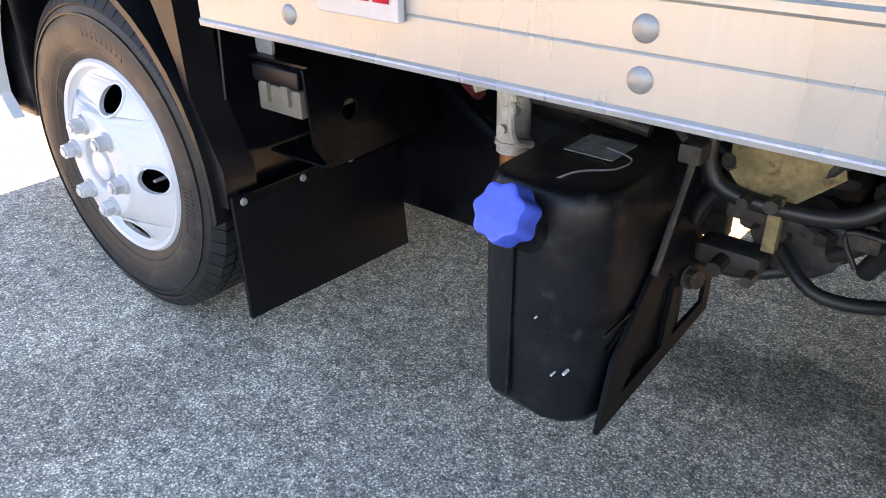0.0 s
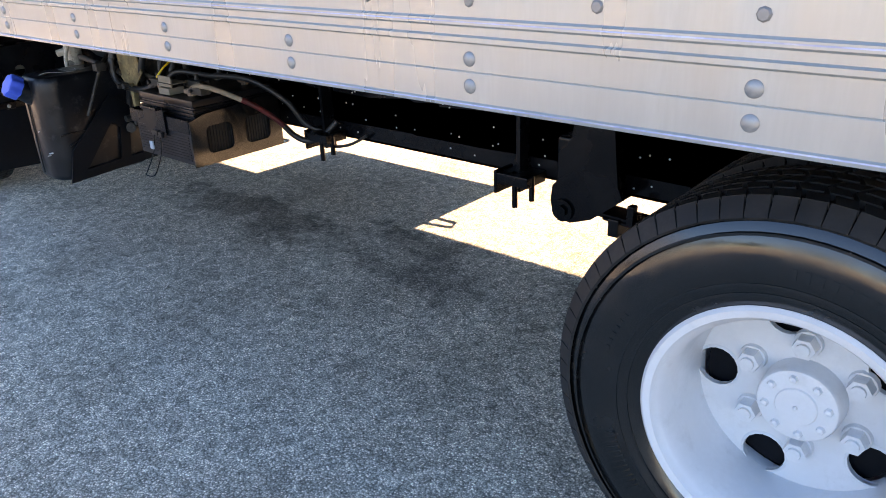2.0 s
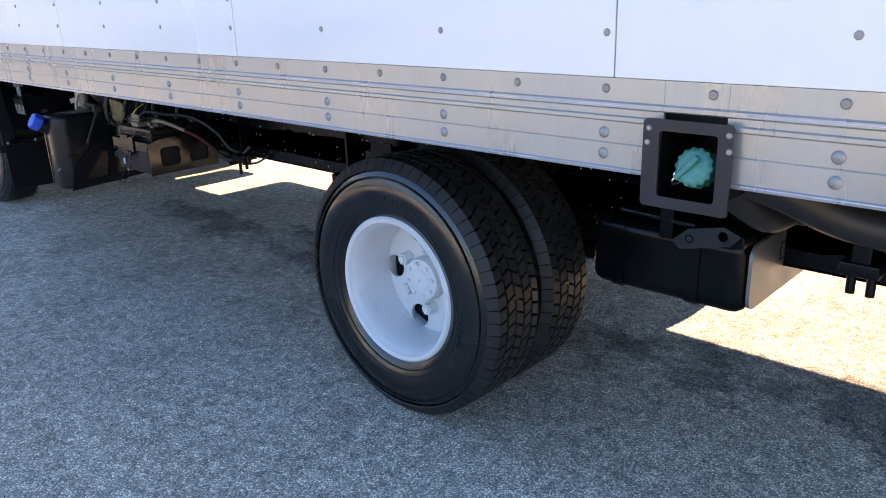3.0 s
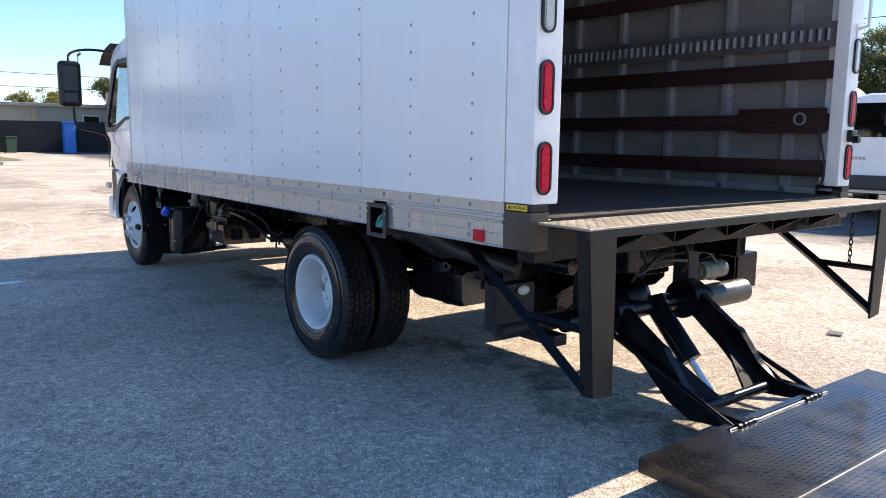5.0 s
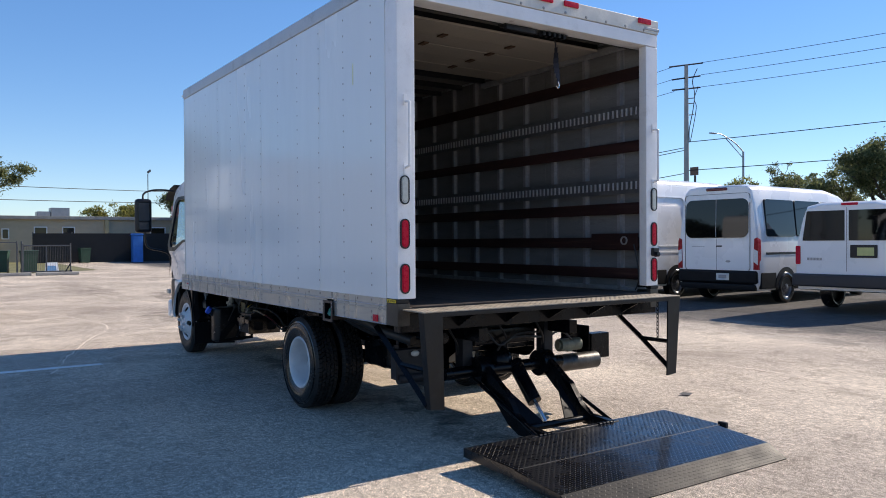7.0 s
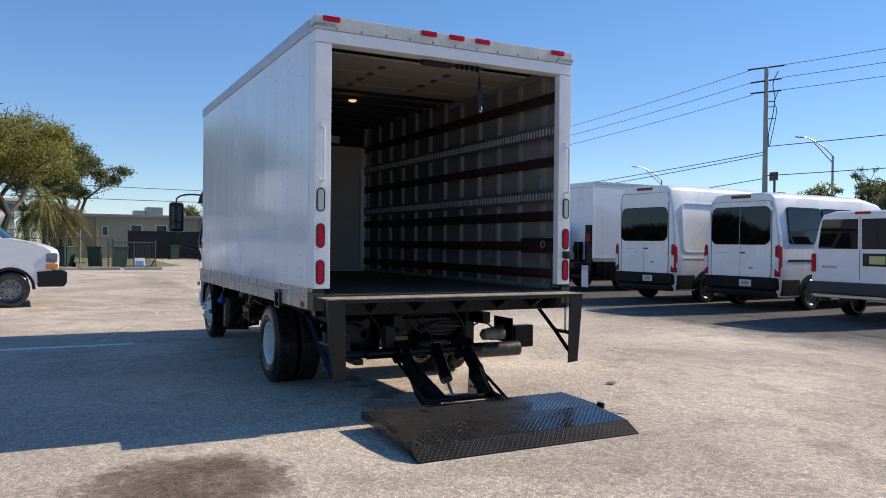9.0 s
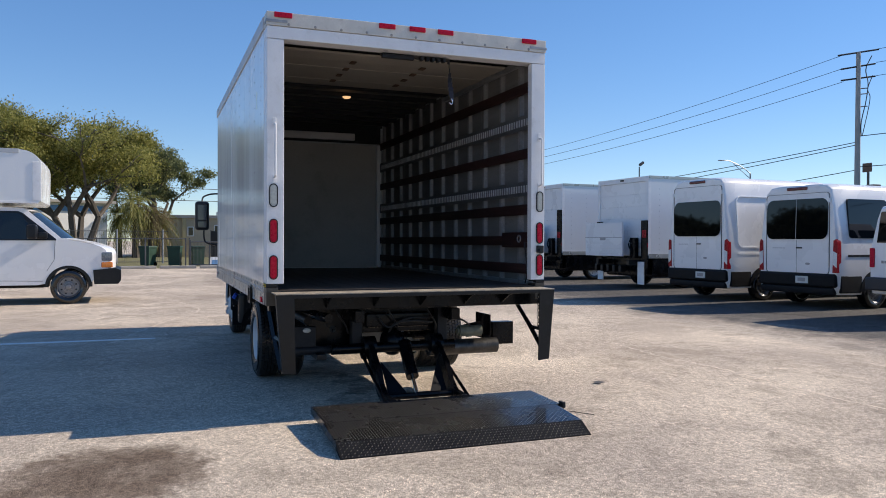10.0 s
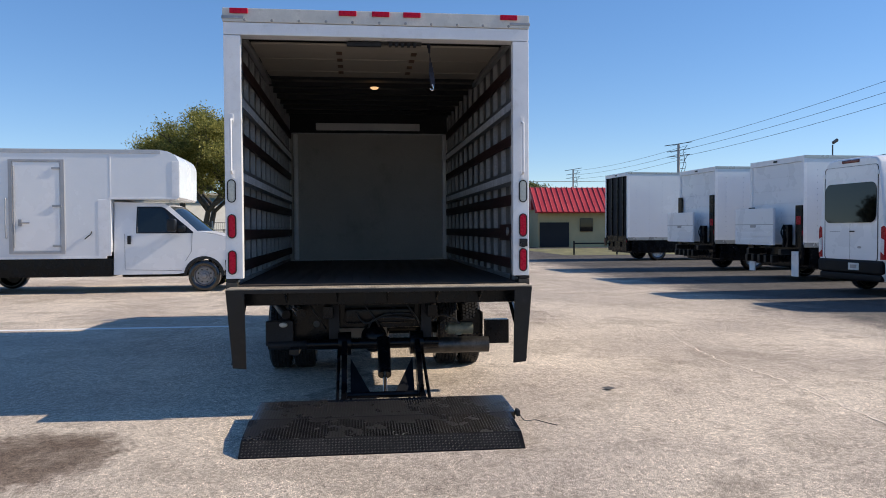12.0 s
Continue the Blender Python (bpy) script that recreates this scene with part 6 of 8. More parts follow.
# exhaust and boxes under the rear
bm = B()
rod(bm, (-0.44, 0.35, 0.42), (-0.44, 0.95, 0.42), 0.07, seg=20, caps=False)
part("exhaust_tip", bm, mat("sooty_pipe_steel", (0.09, 0.088, 0.085), 0.38, 0.8, var=0.3, scale=14, dirt=(0.02, 0.018, 0.016), dirt_amount=0.6), TR, "steel exhaust tail pipe")
bm = B()
plate(bm, [(0.62, 0.5), (0.9, 0.5), (0.9, 0.7), (0.86, 0.7), (0.84, 0.64), (0.62, 0.6)], [], YZ, -0.54, -0.534)
box(bm, -0.8, -0.46, 0.9, 0.906, 0.46, 0.7)
box(bm, -0.56, -0.46, 0.93, 1.14, 0.42, 0.63, 0.006)
part("rear_light_box", bm, BLACK, TR)
bm = B()
rod(bm, (-0.5, 0.6, 0.555), (-0.5, 0.82, 0.555), 0.052, seg=18)
rod(bm, (-0.5, 0.58, 0.555), (-0.5, 0.6, 0.555), 0.03, seg=12)
box(bm, -0.54, -0.46, 0.66, 0.72, 0.5, 0.56, 0.01)
vb = part("valve_body", bm, mat("pale_olive_casing", (0.2, 0.205, 0.15), 0.45, var=0.3, scale=14, dirt=(0.06, 0.055, 0.04), dirt_amount=0.8), TR, "pale olive valve body in an open black box")
bm = B()
tube(bm, bend([(-0.46, 0.42, 0.62), (-0.44, 0.52, 0.68), (-0.45, 0.62, 0.66), (-0.46, 0.7, 0.6)]), 0.009, 8)
part("hose", bm, CABLE, vb)
bm = B()
box(bm, -0.53, -0.45, -0.97, -0.74, 0.44, 0.65, 0.006)
lp = part("plate_bracket", bm, DUSTY, TR)
bm = B()
ball(bm, (-0.44, -0.82, 0.62), 0.028, 10, 6, (0.6, 1.3, 0.8))
part("plate_lamp", bm, CLEAR_LENS, lp)

# far-side blocks added to stop sunlight, with a gap for one lit patch
bm = B()
box(bm, -5.4, -5.07, 0.5, 1.02, 0.3, 0.78, 0.05, 3)
box(bm, -5.1, -4.7, 0.5, 1.02, 0.66, 0.78, 0.03, 2)
box(bm, -4.73, -3.6, 0.5, 1.02, 0.3, 0.78, 0.05, 3)
box(bm, -5.62, -5.41, 0.5, 0.66, 0.36, 0.72, 0.03, 2)
part("exhaust_filter_box", bm, BLACK, TR, "black blocks on the far side, added to shape the sunlit ground")
bm = B()
tube(bm, [(-3.6, 0.7, 0.42), (-3.5, 0.7, 0.42), (-3.48, 0.64, 0.41), (-3.6, 0.63, 0.42)], 0.008, 6)
part("step_loop", bm, BLACK, TR)

# cab
CY = 0.985
side_out = [(-5.028, 0.93), (-5.6, 0.93)] + [(FX + 0.47 * math.cos(radians(a)), 0.44 + 0.47 * math.sin(radians(a))) for a in range(75, 176, 10)] + \
           [(-6.27, 0.42), (-6.68, 0.42), (-6.74, 0.5), (-6.74, 0.9), (-6.72, 1.15), (-6.67, 1.3), (-6.5, 2.02), (-6.44, 2.12), (-6.3, 2.17), (-5.05, 2.2), (-5.028, 2.15)]
win = [(-5.35, 1.42), (-5.35, 2.02), (-6.28, 2.02), (-6.4, 1.95), (-6.55, 1.38), (-6.5, 1.3), (-6.2, 1.3), (-5.8, 1.42)]
cab = thing("cab", "", "")
cab.parent = TR
tagged(cab, label="white tilting truck cab with dark windows")
for side in (-1, 1):
    bm = B()
    plate(bm, side_out, [win], lambda u, v, w: (u, side * (CY - 0.10 * max(0.0, (v - 1.3) / 0.9) ** 1.3 - w - 0.10 * max(0.0, (-6.5 - u) / 0.24) ** 2), v), 0.0, 0.03)
    part("cab_side", bm, VAN_WHITE, cab)
    bm = B()
    tf = lambda u, v, w: (u, side * (CY - 0.10 * max(0.0, (v - 1.3) / 0.9) ** 1.3 - w), v)
    plate(bm, win, [[(-5.39, 1.45), (-5.39, 1.98), (-6.22, 1.98), (-6.3, 1.93), (-6.44, 1.42), (-6.4, 1.35), (-6.22, 1.35), (-5.82, 1.45)]], tf, -0.006, 0.02)
    part("window_trim", bm, PLASTIC, cab)
    bm = B()
    plate(bm, [(-5.38, 1.44), (-5.38, 1.99), (-6.27, 1.99), (-6.39, 1.93), (-6.54, 1.39), (-6.48, 1.33), (-6.22, 1.33), (-5.82, 1.44)], [], tf, 0.008, 0.012)
    gl = part("door_glass", bm, CAB_GLASS, cab)
    gl.visible_shadow = False
    for (xa, za), (xb, zb_) in (((-5.3, 0.66), (-5.3, 2.06)), ((-6.45, 0.95), (-6.45, 1.3)), ((-6.25, 0.95), (-6.45, 0.95))):
        bm = B()
        rod(bm, tf(xa, za, -0.0005), tf(xb, zb_, -0.0005), 0.0025, seg=4)
        part("door_seam", bm, PLASTIC, cab)
    bm = B()
    plate(bm, oval(-5.46, 1.15, 0.035, 0.1), [], tf, -0.012, 0.0)
    part("door_handle", bm, PLASTIC, cab)
    bm = B()
    box(bm, -6.62, -6.5, side * 0.97 - 0.02, side * 0.97 + 0.012, 0.72, 0.78, 0.01)
    part("side_indicator", bm, CLEAR_LENS, cab)
    bm = B()
    pts = [(-6.4, side * 0.93, 2.1), (-6.48, side * 1.05, 2.12), (-6.5, side * 1.2, 2.11), (-6.46, side * 1.31, 2.06), (-6.42, side * 1.33, 1.97)]
    tube(bm, bend(pts), 0.013)
    part("mirror_stay", bm, PLASTIC, cab)
    bm = B()
    tube(bm, bend([(-6.42, side * 1.3, 1.6), (-6.42, side * 1.3, 1.42), (-6.43, side * 1.25, 1.34), (-6.45, side * 1.08, 1.3), (-6.47, side * 0.98, 1.24), (-6.47, side * 0.97, 1.1)]), 0.013)
    ma = part("mirror_bracket", bm, PLASTIC, cab)
    bm = B()
    box(bm, -6.47, -6.36, side * 1.33 - 0.105, side * 1.33 + 0.105, 1.54, 1.99, 0.045, 4)
    part("mirror_housing", bm, PLASTIC, ma)
    bm = B()
    box(bm, -6.362, -6.357, side * 1.33 - 0.068, side * 1.33 + 0.068, 1.7, 1.935, 0.002)
    box(bm, -6.362, -6.357, side * 1.33 - 0.064, side * 1.33 + 0.064, 1.585, 1.68, 0.002)
    part("mirror_pane", bm, MIRROR, ma)
bm = B()
plate(bm, [(-5.03, 2.16), (-5.03, 2.25), (-5.5, 2.26), (-5.95, 2.24), (-6.3, 2.18), (-6.5, 2.1), (-6.5, 2.06), (-6.3, 2.13)], [], XZ, -0.88, 0.88)
part("cab_roof", bm, VAN_WHITE, cab)
bm = B()
box(bm, -5.07, -5.03, -0.95, 0.95, 0.93, 1.35)
box(bm, -5.07, -5.03, -0.93, 0.93, 1.95, 2.18)
for y in (-0.8, 0.75):
    box(bm, -5.07, -5.03, y - 0.1, y + 0.1, 1.35, 1.95)
part("cab_back", bm, VAN_WHITE, cab)
bm = B()
box(bm, -6.78, -6.74, -0.88, 0.88, 0.64, 1.18, 0.01)
part("cab_front", bm, VAN_WHITE, cab)
bm = B()
box(bm, -6.82, -6.66, -0.93, 0.93, 0.38, 0.62, 0.04, 3)
part("front_bumper", bm, VAN_WHITE, cab)
bm = B()
vs = [bm.verts.new(p) for p in ((-6.71, -0.85, 1.2), (-6.71, 0.85, 1.2), (-6.5, 0.82, 2.08), (-6.5, -0.82, 2.08))]
bm.faces.new(vs)
gl = part("windscreen", bm, CAB_GLASS, cab)
gl.visible_shadow = False
bm = B()
plate(bm, [(-6.34, 2.185), (-6.54, 2.15), (-6.7, 2.085), (-6.8, 2.005), (-6.795, 1.998), (-6.695, 2.073), (-6.535, 2.138), (-6.34, 2.173)], [], XZ, -0.95, 0.95)
part("sun_visor", bm, SCREEN, cab, "dark smoked sun visor")
for y in (-0.8, -0.25, 0.0, 0.25, 0.8):
    bm = B()
    box(bm, -6.1, -5.98, y - 0.05, y + 0.05, 2.225, 2.3, 0.02, 3)
    part("marker_lamp", bm, AMBER_LENS, cab, "small orange roof marker lamp")
bm = B()
for y in (-0.5, 0.5):
    box(bm, -5.75, -5.3, y - 0.25, y + 0.25, 1.0, 1.15, 0.03)
    box(bm, -5.45, -5.3, y - 0.25, y + 0.25, 1.15, 1.75, 0.03)
box(bm, -6.7, -6.4, -0.9, 0.9, 0.9, 1.3, 0.03)
box(bm, -6.7, -5.1, -0.9, 0.9, 0.94, 1.0)
part("cab_interior", bm, PLASTIC, cab)
bm = B()
rod(bm, (-6.3, 0.7, 2.2), (-6.35, 0.7, 3.0), 0.004, seg=5)
part("aerial", bm, PLASTIC, cab)


# ---- parked vehicles ----
VAN_TRIM = mat("black_bumper_plastic", (0.01, 0.0105, 0.012), 0.5, var=0.25, scale=8, fine=120, bump=0.0006, spec=0.15)
LAMP_WHITE = mat("white_lamp_lens", (0.72, 0.72, 0.72), 0.2, var=0.1, scale=40, coat=0.4)
VAN_RED = mat("deep_red_lens", (0.34, 0.003, 0.012), 0.3, var=0.25, scale=25, spec=0.25)
SHADED_GLASS = glass("door_glass", (0.009, 0.013, 0.013), 0.02)
SHADED_GLASS.node_tree.nodes["Principled BSDF"].inputs["Specular IOR Level"].default_value = 0.6


def small_wheel(parent, m, r=0.36, w=0.22, rim=SILVER_RIM, holes=8):
    o = thing("wheel", "", "")
    o.parent = parent
    o.matrix_basis = m
    part("tyre", tyre_mesh(r, w, r * 0.62), RUBBER, o)
    bm = B()
    fl = r * 0.63
    lathe(bm, [(fl, 0.0), (fl - 0.01, -0.006), (fl - 0.02, 0.004), (fl - 0.026, 0.03), (fl - 0.034, 0.045)], 36)
    plate(bm, circle(0, 0, fl - 0.034, 36), [circle(0.66 * fl * math.cos(2 * math.pi * (k + 0.5) / holes), 0.66 * fl * math.sin(2 * math.pi * (k + 0.5) / holes), 0.02, 10) for k in range(holes)], XZ, 0.045, 0.051)
    lathe(bm, [(0.5 * fl, 0.045), (0.47 * fl, 0.015), (0.4 * fl, 0.01), (0.3 * fl, 0.012), (0.27 * fl, -0.012), (0.18 * fl, -0.02), (0.0, -0.02)], 28)
    part("rim", bm, rim, o, m=pose(0, -w * 0.4, 0))
    bm = B()
    rod(bm, (0.36 * fl, 0.012, 0), (0.36 * fl, -0.008, 0), 0.012, seg=6)
    nut = part("lug_nut", bm, GUNMETAL, o, m=pose(0, -w * 0.4, 0))
    for k in range(1, holes):
        again(nut, pose(0, -w * 0.4, 0, 0, 360 / holes * k, 0))
    # black disc set behind the rim so its holes look shaded
    bm = B()
    rod(bm, (0, 0.06, 0), (0, 0.1, 0), fl - 0.02, seg=24)
    part("brake_drum", bm, PLASTIC, o, m=pose(0, -w * 0.4, 0))
    return o


def van_shell(bm, stations, levels):
    """Lofts a body: stations (y, floor, roof, width factor), levels (height share, half width)."""
    rows = []
    for y, z0, z1, f in stations:
        left = [(-hw * f, z0 + (z1 - z0) * s) for s, hw in levels]
        ring = left + [(-u, v) for u, v in reversed(left)]
        rows.append([bm.verts.new((u, y, v)) for u, v in ring])
    n = len(rows[0])
    for a, b in zip(rows, rows[1:]):
        for k in range(n):
            bm.faces.new((a[k], a[(k + 1) % n], b[(k + 1) % n], b[k]))
    bm.faces.new(rows[0][::-1]), bm.faces.new(rows[-1])
    return bm


def transit_van(m, roof, wl, label, side_glass):
    """A tall van, its rear face at local y = 0, nose towards +y."""
    v = thing("van", label, "van", "parked vans", m)
    lev = ((0.0, 0.93), (0.06, 0.98), (0.25, 1.0), (0.42, 0.99), (0.6, 0.95), (0.82, 0.89), (0.94, 0.83), (0.985, 0.72), (1.0, 0.5))
    bm = B()
    van_shell(bm, [(0.0, 0.34, roof - 0.07, 0.965), (0.05, 0.31, roof - 0.02, 0.99), (0.35, 0.3, roof, 1.0), (3.4, 0.3, roof, 1.0), (4.2, 0.3, roof - 0.12, 0.98), (4.75, 0.3, 1.45, 0.96), (5.5, 0.3, 1.2, 0.9), (5.7, 0.35, 0.95, 0.8)], lev)
    part("body", bm, VAN_WHITE, v, smooth=50)
    hw = lambda z: 1.0 - 0.13 * max(0.0, (z - 1.2) / (roof - 1.2)) ** 1.4
    # rear doors
    bm = B()
    plate(bm, rounded(-0.8, 0.8, 0.72, roof - 0.2, 0.08, 5), [rounded(-0.794, 0.794, 0.726, roof - 0.206, 0.078, 5)], XZ, -0.012, 0.01)
    box(bm, -0.003, 0.003, -0.012, 0.0, 0.73, wl[0] - 0.02)
    part("door_gap", bm, PLASTIC, v)
    bm = B()
    plate(bm, rounded(-0.78, 0.78, 0.74, roof - 0.22, 0.07, 5), [], XZ, -0.010, 0.004)
    part("rear_door", bm, VAN_WHITE, v)
    lean = lambda u, vv, w: (u, w - 0.024 * (wl[1] - vv) / (wl[1] - wl[0]), vv)
    bm = B()
    plate(bm, rounded(-0.77, 0.77, wl[0], wl[1], 0.16, 6), [], lean, -0.016, -0.004)
    part("rear_window", bm, GLASS, v)
    if side_glass != "one":
        bm = B()
        plate(bm, [(-0.006, wl[0] + 0.01), (0.006, wl[0] + 0.01), (0.006, wl[1] - 0.01), (-0.006, wl[1] - 0.01)], [], lean, -0.02, -0.0165)
        part("window_divider", bm, GUNMETAL, v)
    bm = B()
    box(bm, 0.0, 0.14, -0.03, -0.012, wl[0] - 0.2, wl[0] - 0.17, 0.004)
    part("door_handle", bm, PLASTIC, v)
    bm = B()
    plate(bm, [(0.28 + 0.06 * math.cos(a), wl[0] - 0.52 + 0.025 * math.sin(a)) for a in [2 * math.pi * k / 16 for k in range(16)]], [], XZ, -0.014, -0.01)
    part("badge", bm, GUNMETAL, v)
    bm = B()
    for k in range(6):
        box(bm, -0.62 + 0.055 * k, -0.58 + 0.055 * k, -0.013, -0.0095, wl[0] - 0.2, wl[0] - 0.185)
    part("badge_bars", bm, GUNMETAL, v)
    for s in (-1, 1):
        bm = B()
        plate(bm, [(s * 0.875, 0.76), (s * 0.985, 0.76), (s * 0.992, 1.1), (s * 0.985, 1.38), (s * 0.955, 1.45), (s * 0.895, 1.42), (s * 0.885, 1.1)], [], XZ, -0.012, 0.1)
        tl = part("tail_lamp", bm, VAN_RED, v)
        bm = B()
        plate(bm, [(s * 0.888, 0.93), (s * 0.978, 0.86), (s * 0.984, 1.16), (s * 0.896, 1.2)], [], XZ, -0.02, -0.0125)
        part("clear_lens", bm, LAMP_WHITE, tl)
        bm = B()
        box(bm, s * 0.8 - 0.03, s * 0.8 + 0.03, -0.035, -0.01, roof - 0.42, roof - 0.33, 0.006)
        part("door_hinge", bm, VAN_WHITE, v)
        bm = B()
        box(bm, s * 1.0 - 0.06, s * 1.0 + 0.008, 1.5, 4.35, 0.3, 0.47, 0.02)
        box(bm, s * 0.985 - 0.06, s * 0.985 + 0.012, 0.1, 0.74, 0.34, 0.7, 0.03)
        part("side_sill", bm, VAN_TRIM, v)
    bm = B()
    box(bm, -0.26, 0.26, -0.03, 0.05, roof - 0.13, roof - 0.06, 0.025, 3)
    part("brake_lamp", bm, mat("dark_red_lens", (0.13, 0.02, 0.015), 0.25, coat=0.4), v)
    bm = B()
    box(bm, -0.965, 0.965, -0.06, 0.24, 0.45, 0.735, 0.05, 4)
    box(bm, -0.93, 0.93, -0.04, 0.3, 0.3, 0.45, 0.04, 2)
    part("rear_bumper", bm, VAN_TRIM, v)
    bm = B()
    box(bm, 0.03, 0.34, -0.074, -0.061, 0.52, 0.67, 0.004)
    lp = part("number_plate", bm, mat("pale_plate", (0.62, 0.63, 0.6), 0.5), v)
    bm = B()
    box(bm, 0.09, 0.28, -0.078, -0.0745, 0.56, 0.635)
    part("plate_bar", bm, GUNMETAL, lp)
    for s in (-1, 1):
        fside = lambda u, vv, w: (s * (hw(vv) + 0.0 - w), u, vv)
        if side_glass != "one":
            spans = ((0.35, 1.55), (1.62, 2.8), (2.88, 3.7))
        else:
            spans = ((2.95, 3.75),)
        for a, b in spans:
            bm = B()
            plate(bm, rounded(a, b, wl[0] + 0.02, wl[1] - 0.02, 0.07, 4), [], fside, -0.012, 0.06)
            part("side_window", bm, GLASS, v)
        if side_glass == "one":
            for a, b in ((0.3, 1.55), (1.65, 2.85)):
                bm = B()
                o = rounded(a, b, 1.25, wl[1] + 0.1, 0.15, 5)
                i = rounded(a + 0.02, b - 0.02, 1.27, wl[1] + 0.08, 0.14, 5)
                plate(bm, o, [i], fside, -0.008, 0.05)
                part("pressed_panel", bm, VAN_WHITE, v)
        bm = B()
        box(bm, s * 0.985 - 0.012, s * 0.985 + 0.022, 0.3, 3.1, 1.08, 1.13, 0.006)
        part("slide_rail", bm, PLASTIC if side_glass != "one" else VAN_WHITE, v)
        # flat black half disc in place of the shaded wheel recess
        bm = B()
        arch = [(1.13 + 0.44 * math.cos(radians(a)), 0.36 + 0.44 * math.sin(radians(a))) for a in range(0, 181, 12)]
        plate(bm, arch, [], lambda u, vv, w: (s * (1.004 - w), u, vv), 0.0, 0.3)
        part("wheel_arch", bm, PLASTIC, v)
    for s, y in ((-1, 1.13), (1, 1.13), (-1, 4.75), (1, 4.75)):
        small_wheel(v, pose(s * 0.912, y, 0.35, 0, 0, 90 if s > 0 else -90), 0.35, 0.22)
    return v


transit_van(pose(-6.52, 10.85, 0.004, 0, 0, 4), 2.62, (1.45, 2.3), "white passenger van with dark tinted rear and side windows", "many")
transit_van(pose(-9.05, 10.3, 0.004, 0, 0, 4), 2.92, (1.52, 2.36), "white high-roof cargo van with a single wide rear window", "one")


def club_van(m):
    v = thing("van", "older white passenger van with two rear door windows", "van", "parked vans", m)
    lev = ((0.0, 0.95), (0.1, 0.99), (0.4, 1.0), (0.55, 0.97), (0.85, 0.85), (0.96, 0.78), (1.0, 0.5))
    bm = B()
    van_shell(bm, [(0.0, 0.44, 2.06, 0.975), (0.06, 0.42, 2.11, 0.99), (0.5, 0.4, 2.13, 1.0), (3.4, 0.4, 2.13, 1.0), (4.2, 0.4, 1.35, 0.98), (5.1, 0.4, 1.15, 0.92), (5.25, 0.45, 0.95, 0.86)], lev)
    part("body", bm, VAN_WHITE, v, smooth=50)
    for s in (-1, 1):
        bm = B()
        plate(bm, [(s * 0.04, 1.38), (s * 0.84, 1.38), (s * 0.76, 1.93), (s * 0.74, 1.95), (s * 0.04, 1.95)], [], XZ, -0.012, 0.02)
        part("rear_window", bm, GLASS, v)
        bm = B()
        plate(bm, rounded(s * 0.93 - 0.045, s * 0.93 + 0.045, 0.92, 1.28, 0.02, 3), [], XZ, -0.02, 0.06)
        part("tail_lamp", bm, RED_LENS, v)
        for a, b in ((0.4, 1.5), (1.6, 2.7), (2.8, 3.5)):
            bm = B()
            plate(bm, rounded(a, b, 1.38, 1.9, 0.06, 4), [], lambda u, vv, w: (s * (0.985 - 0.2 * max(0.0, (vv - 1.3)) / 0.8 - w), u, vv), -0.012, 0.06)
            part("side_window", bm, GLASS, v)
    bm = B()
    box(bm, -0.003, 0.003, -0.006, 0.0, 0.8, 2.0)
    part("door_gap", bm, PLASTIC, v)
    bm = B()
    box(bm, -0.99, 0.99, -0.14, 0.1, 0.5, 0.74, 0.03, 3)
    part("rear_bumper", bm, mat("dark_grey_bumper", (0.022, 0.024, 0.03), 0.45), v)
    bm = B()
    box(bm, 0.07, 0.55, -0.03, -0.005, 1.06, 1.3, 0.01)
    ph = part("plate_holder", bm, PLASTIC, v)
    bm = B()
    box(bm, 0.2, 0.5, -0.036, -0.031, 1.1, 1.25, 0.003)
    part("number_plate", bm, mat("yellow_green_plate", (0.5, 0.5, 0.2), 0.5), ph)
    bm = B()
    box(bm, -0.1, 0.2, -0.02, 0.03, 2.04, 2.09, 0.012)
    part("brake_lamp", bm, RED_LENS, v)
    bm = B()
    for k in range(5):
        box(bm, -0.75 + 0.06 * k, -0.705 + 0.06 * k, -0.008, -0.001, 1.0, 1.05)
    part("badge_bars", bm, GUNMETAL, v)
    for s, y in ((-1, 1.2), (1, 1.2), (-1, 4.4), (1, 4.4)):
        small_wheel(v, pose(s * 0.84, y, 0.36, 0, 0, 90 if s > 0 else -90), 0.36, 0.22)
    return v


club_van(pose(-3.46, 10.55, 0.004, 0, 0, 3))


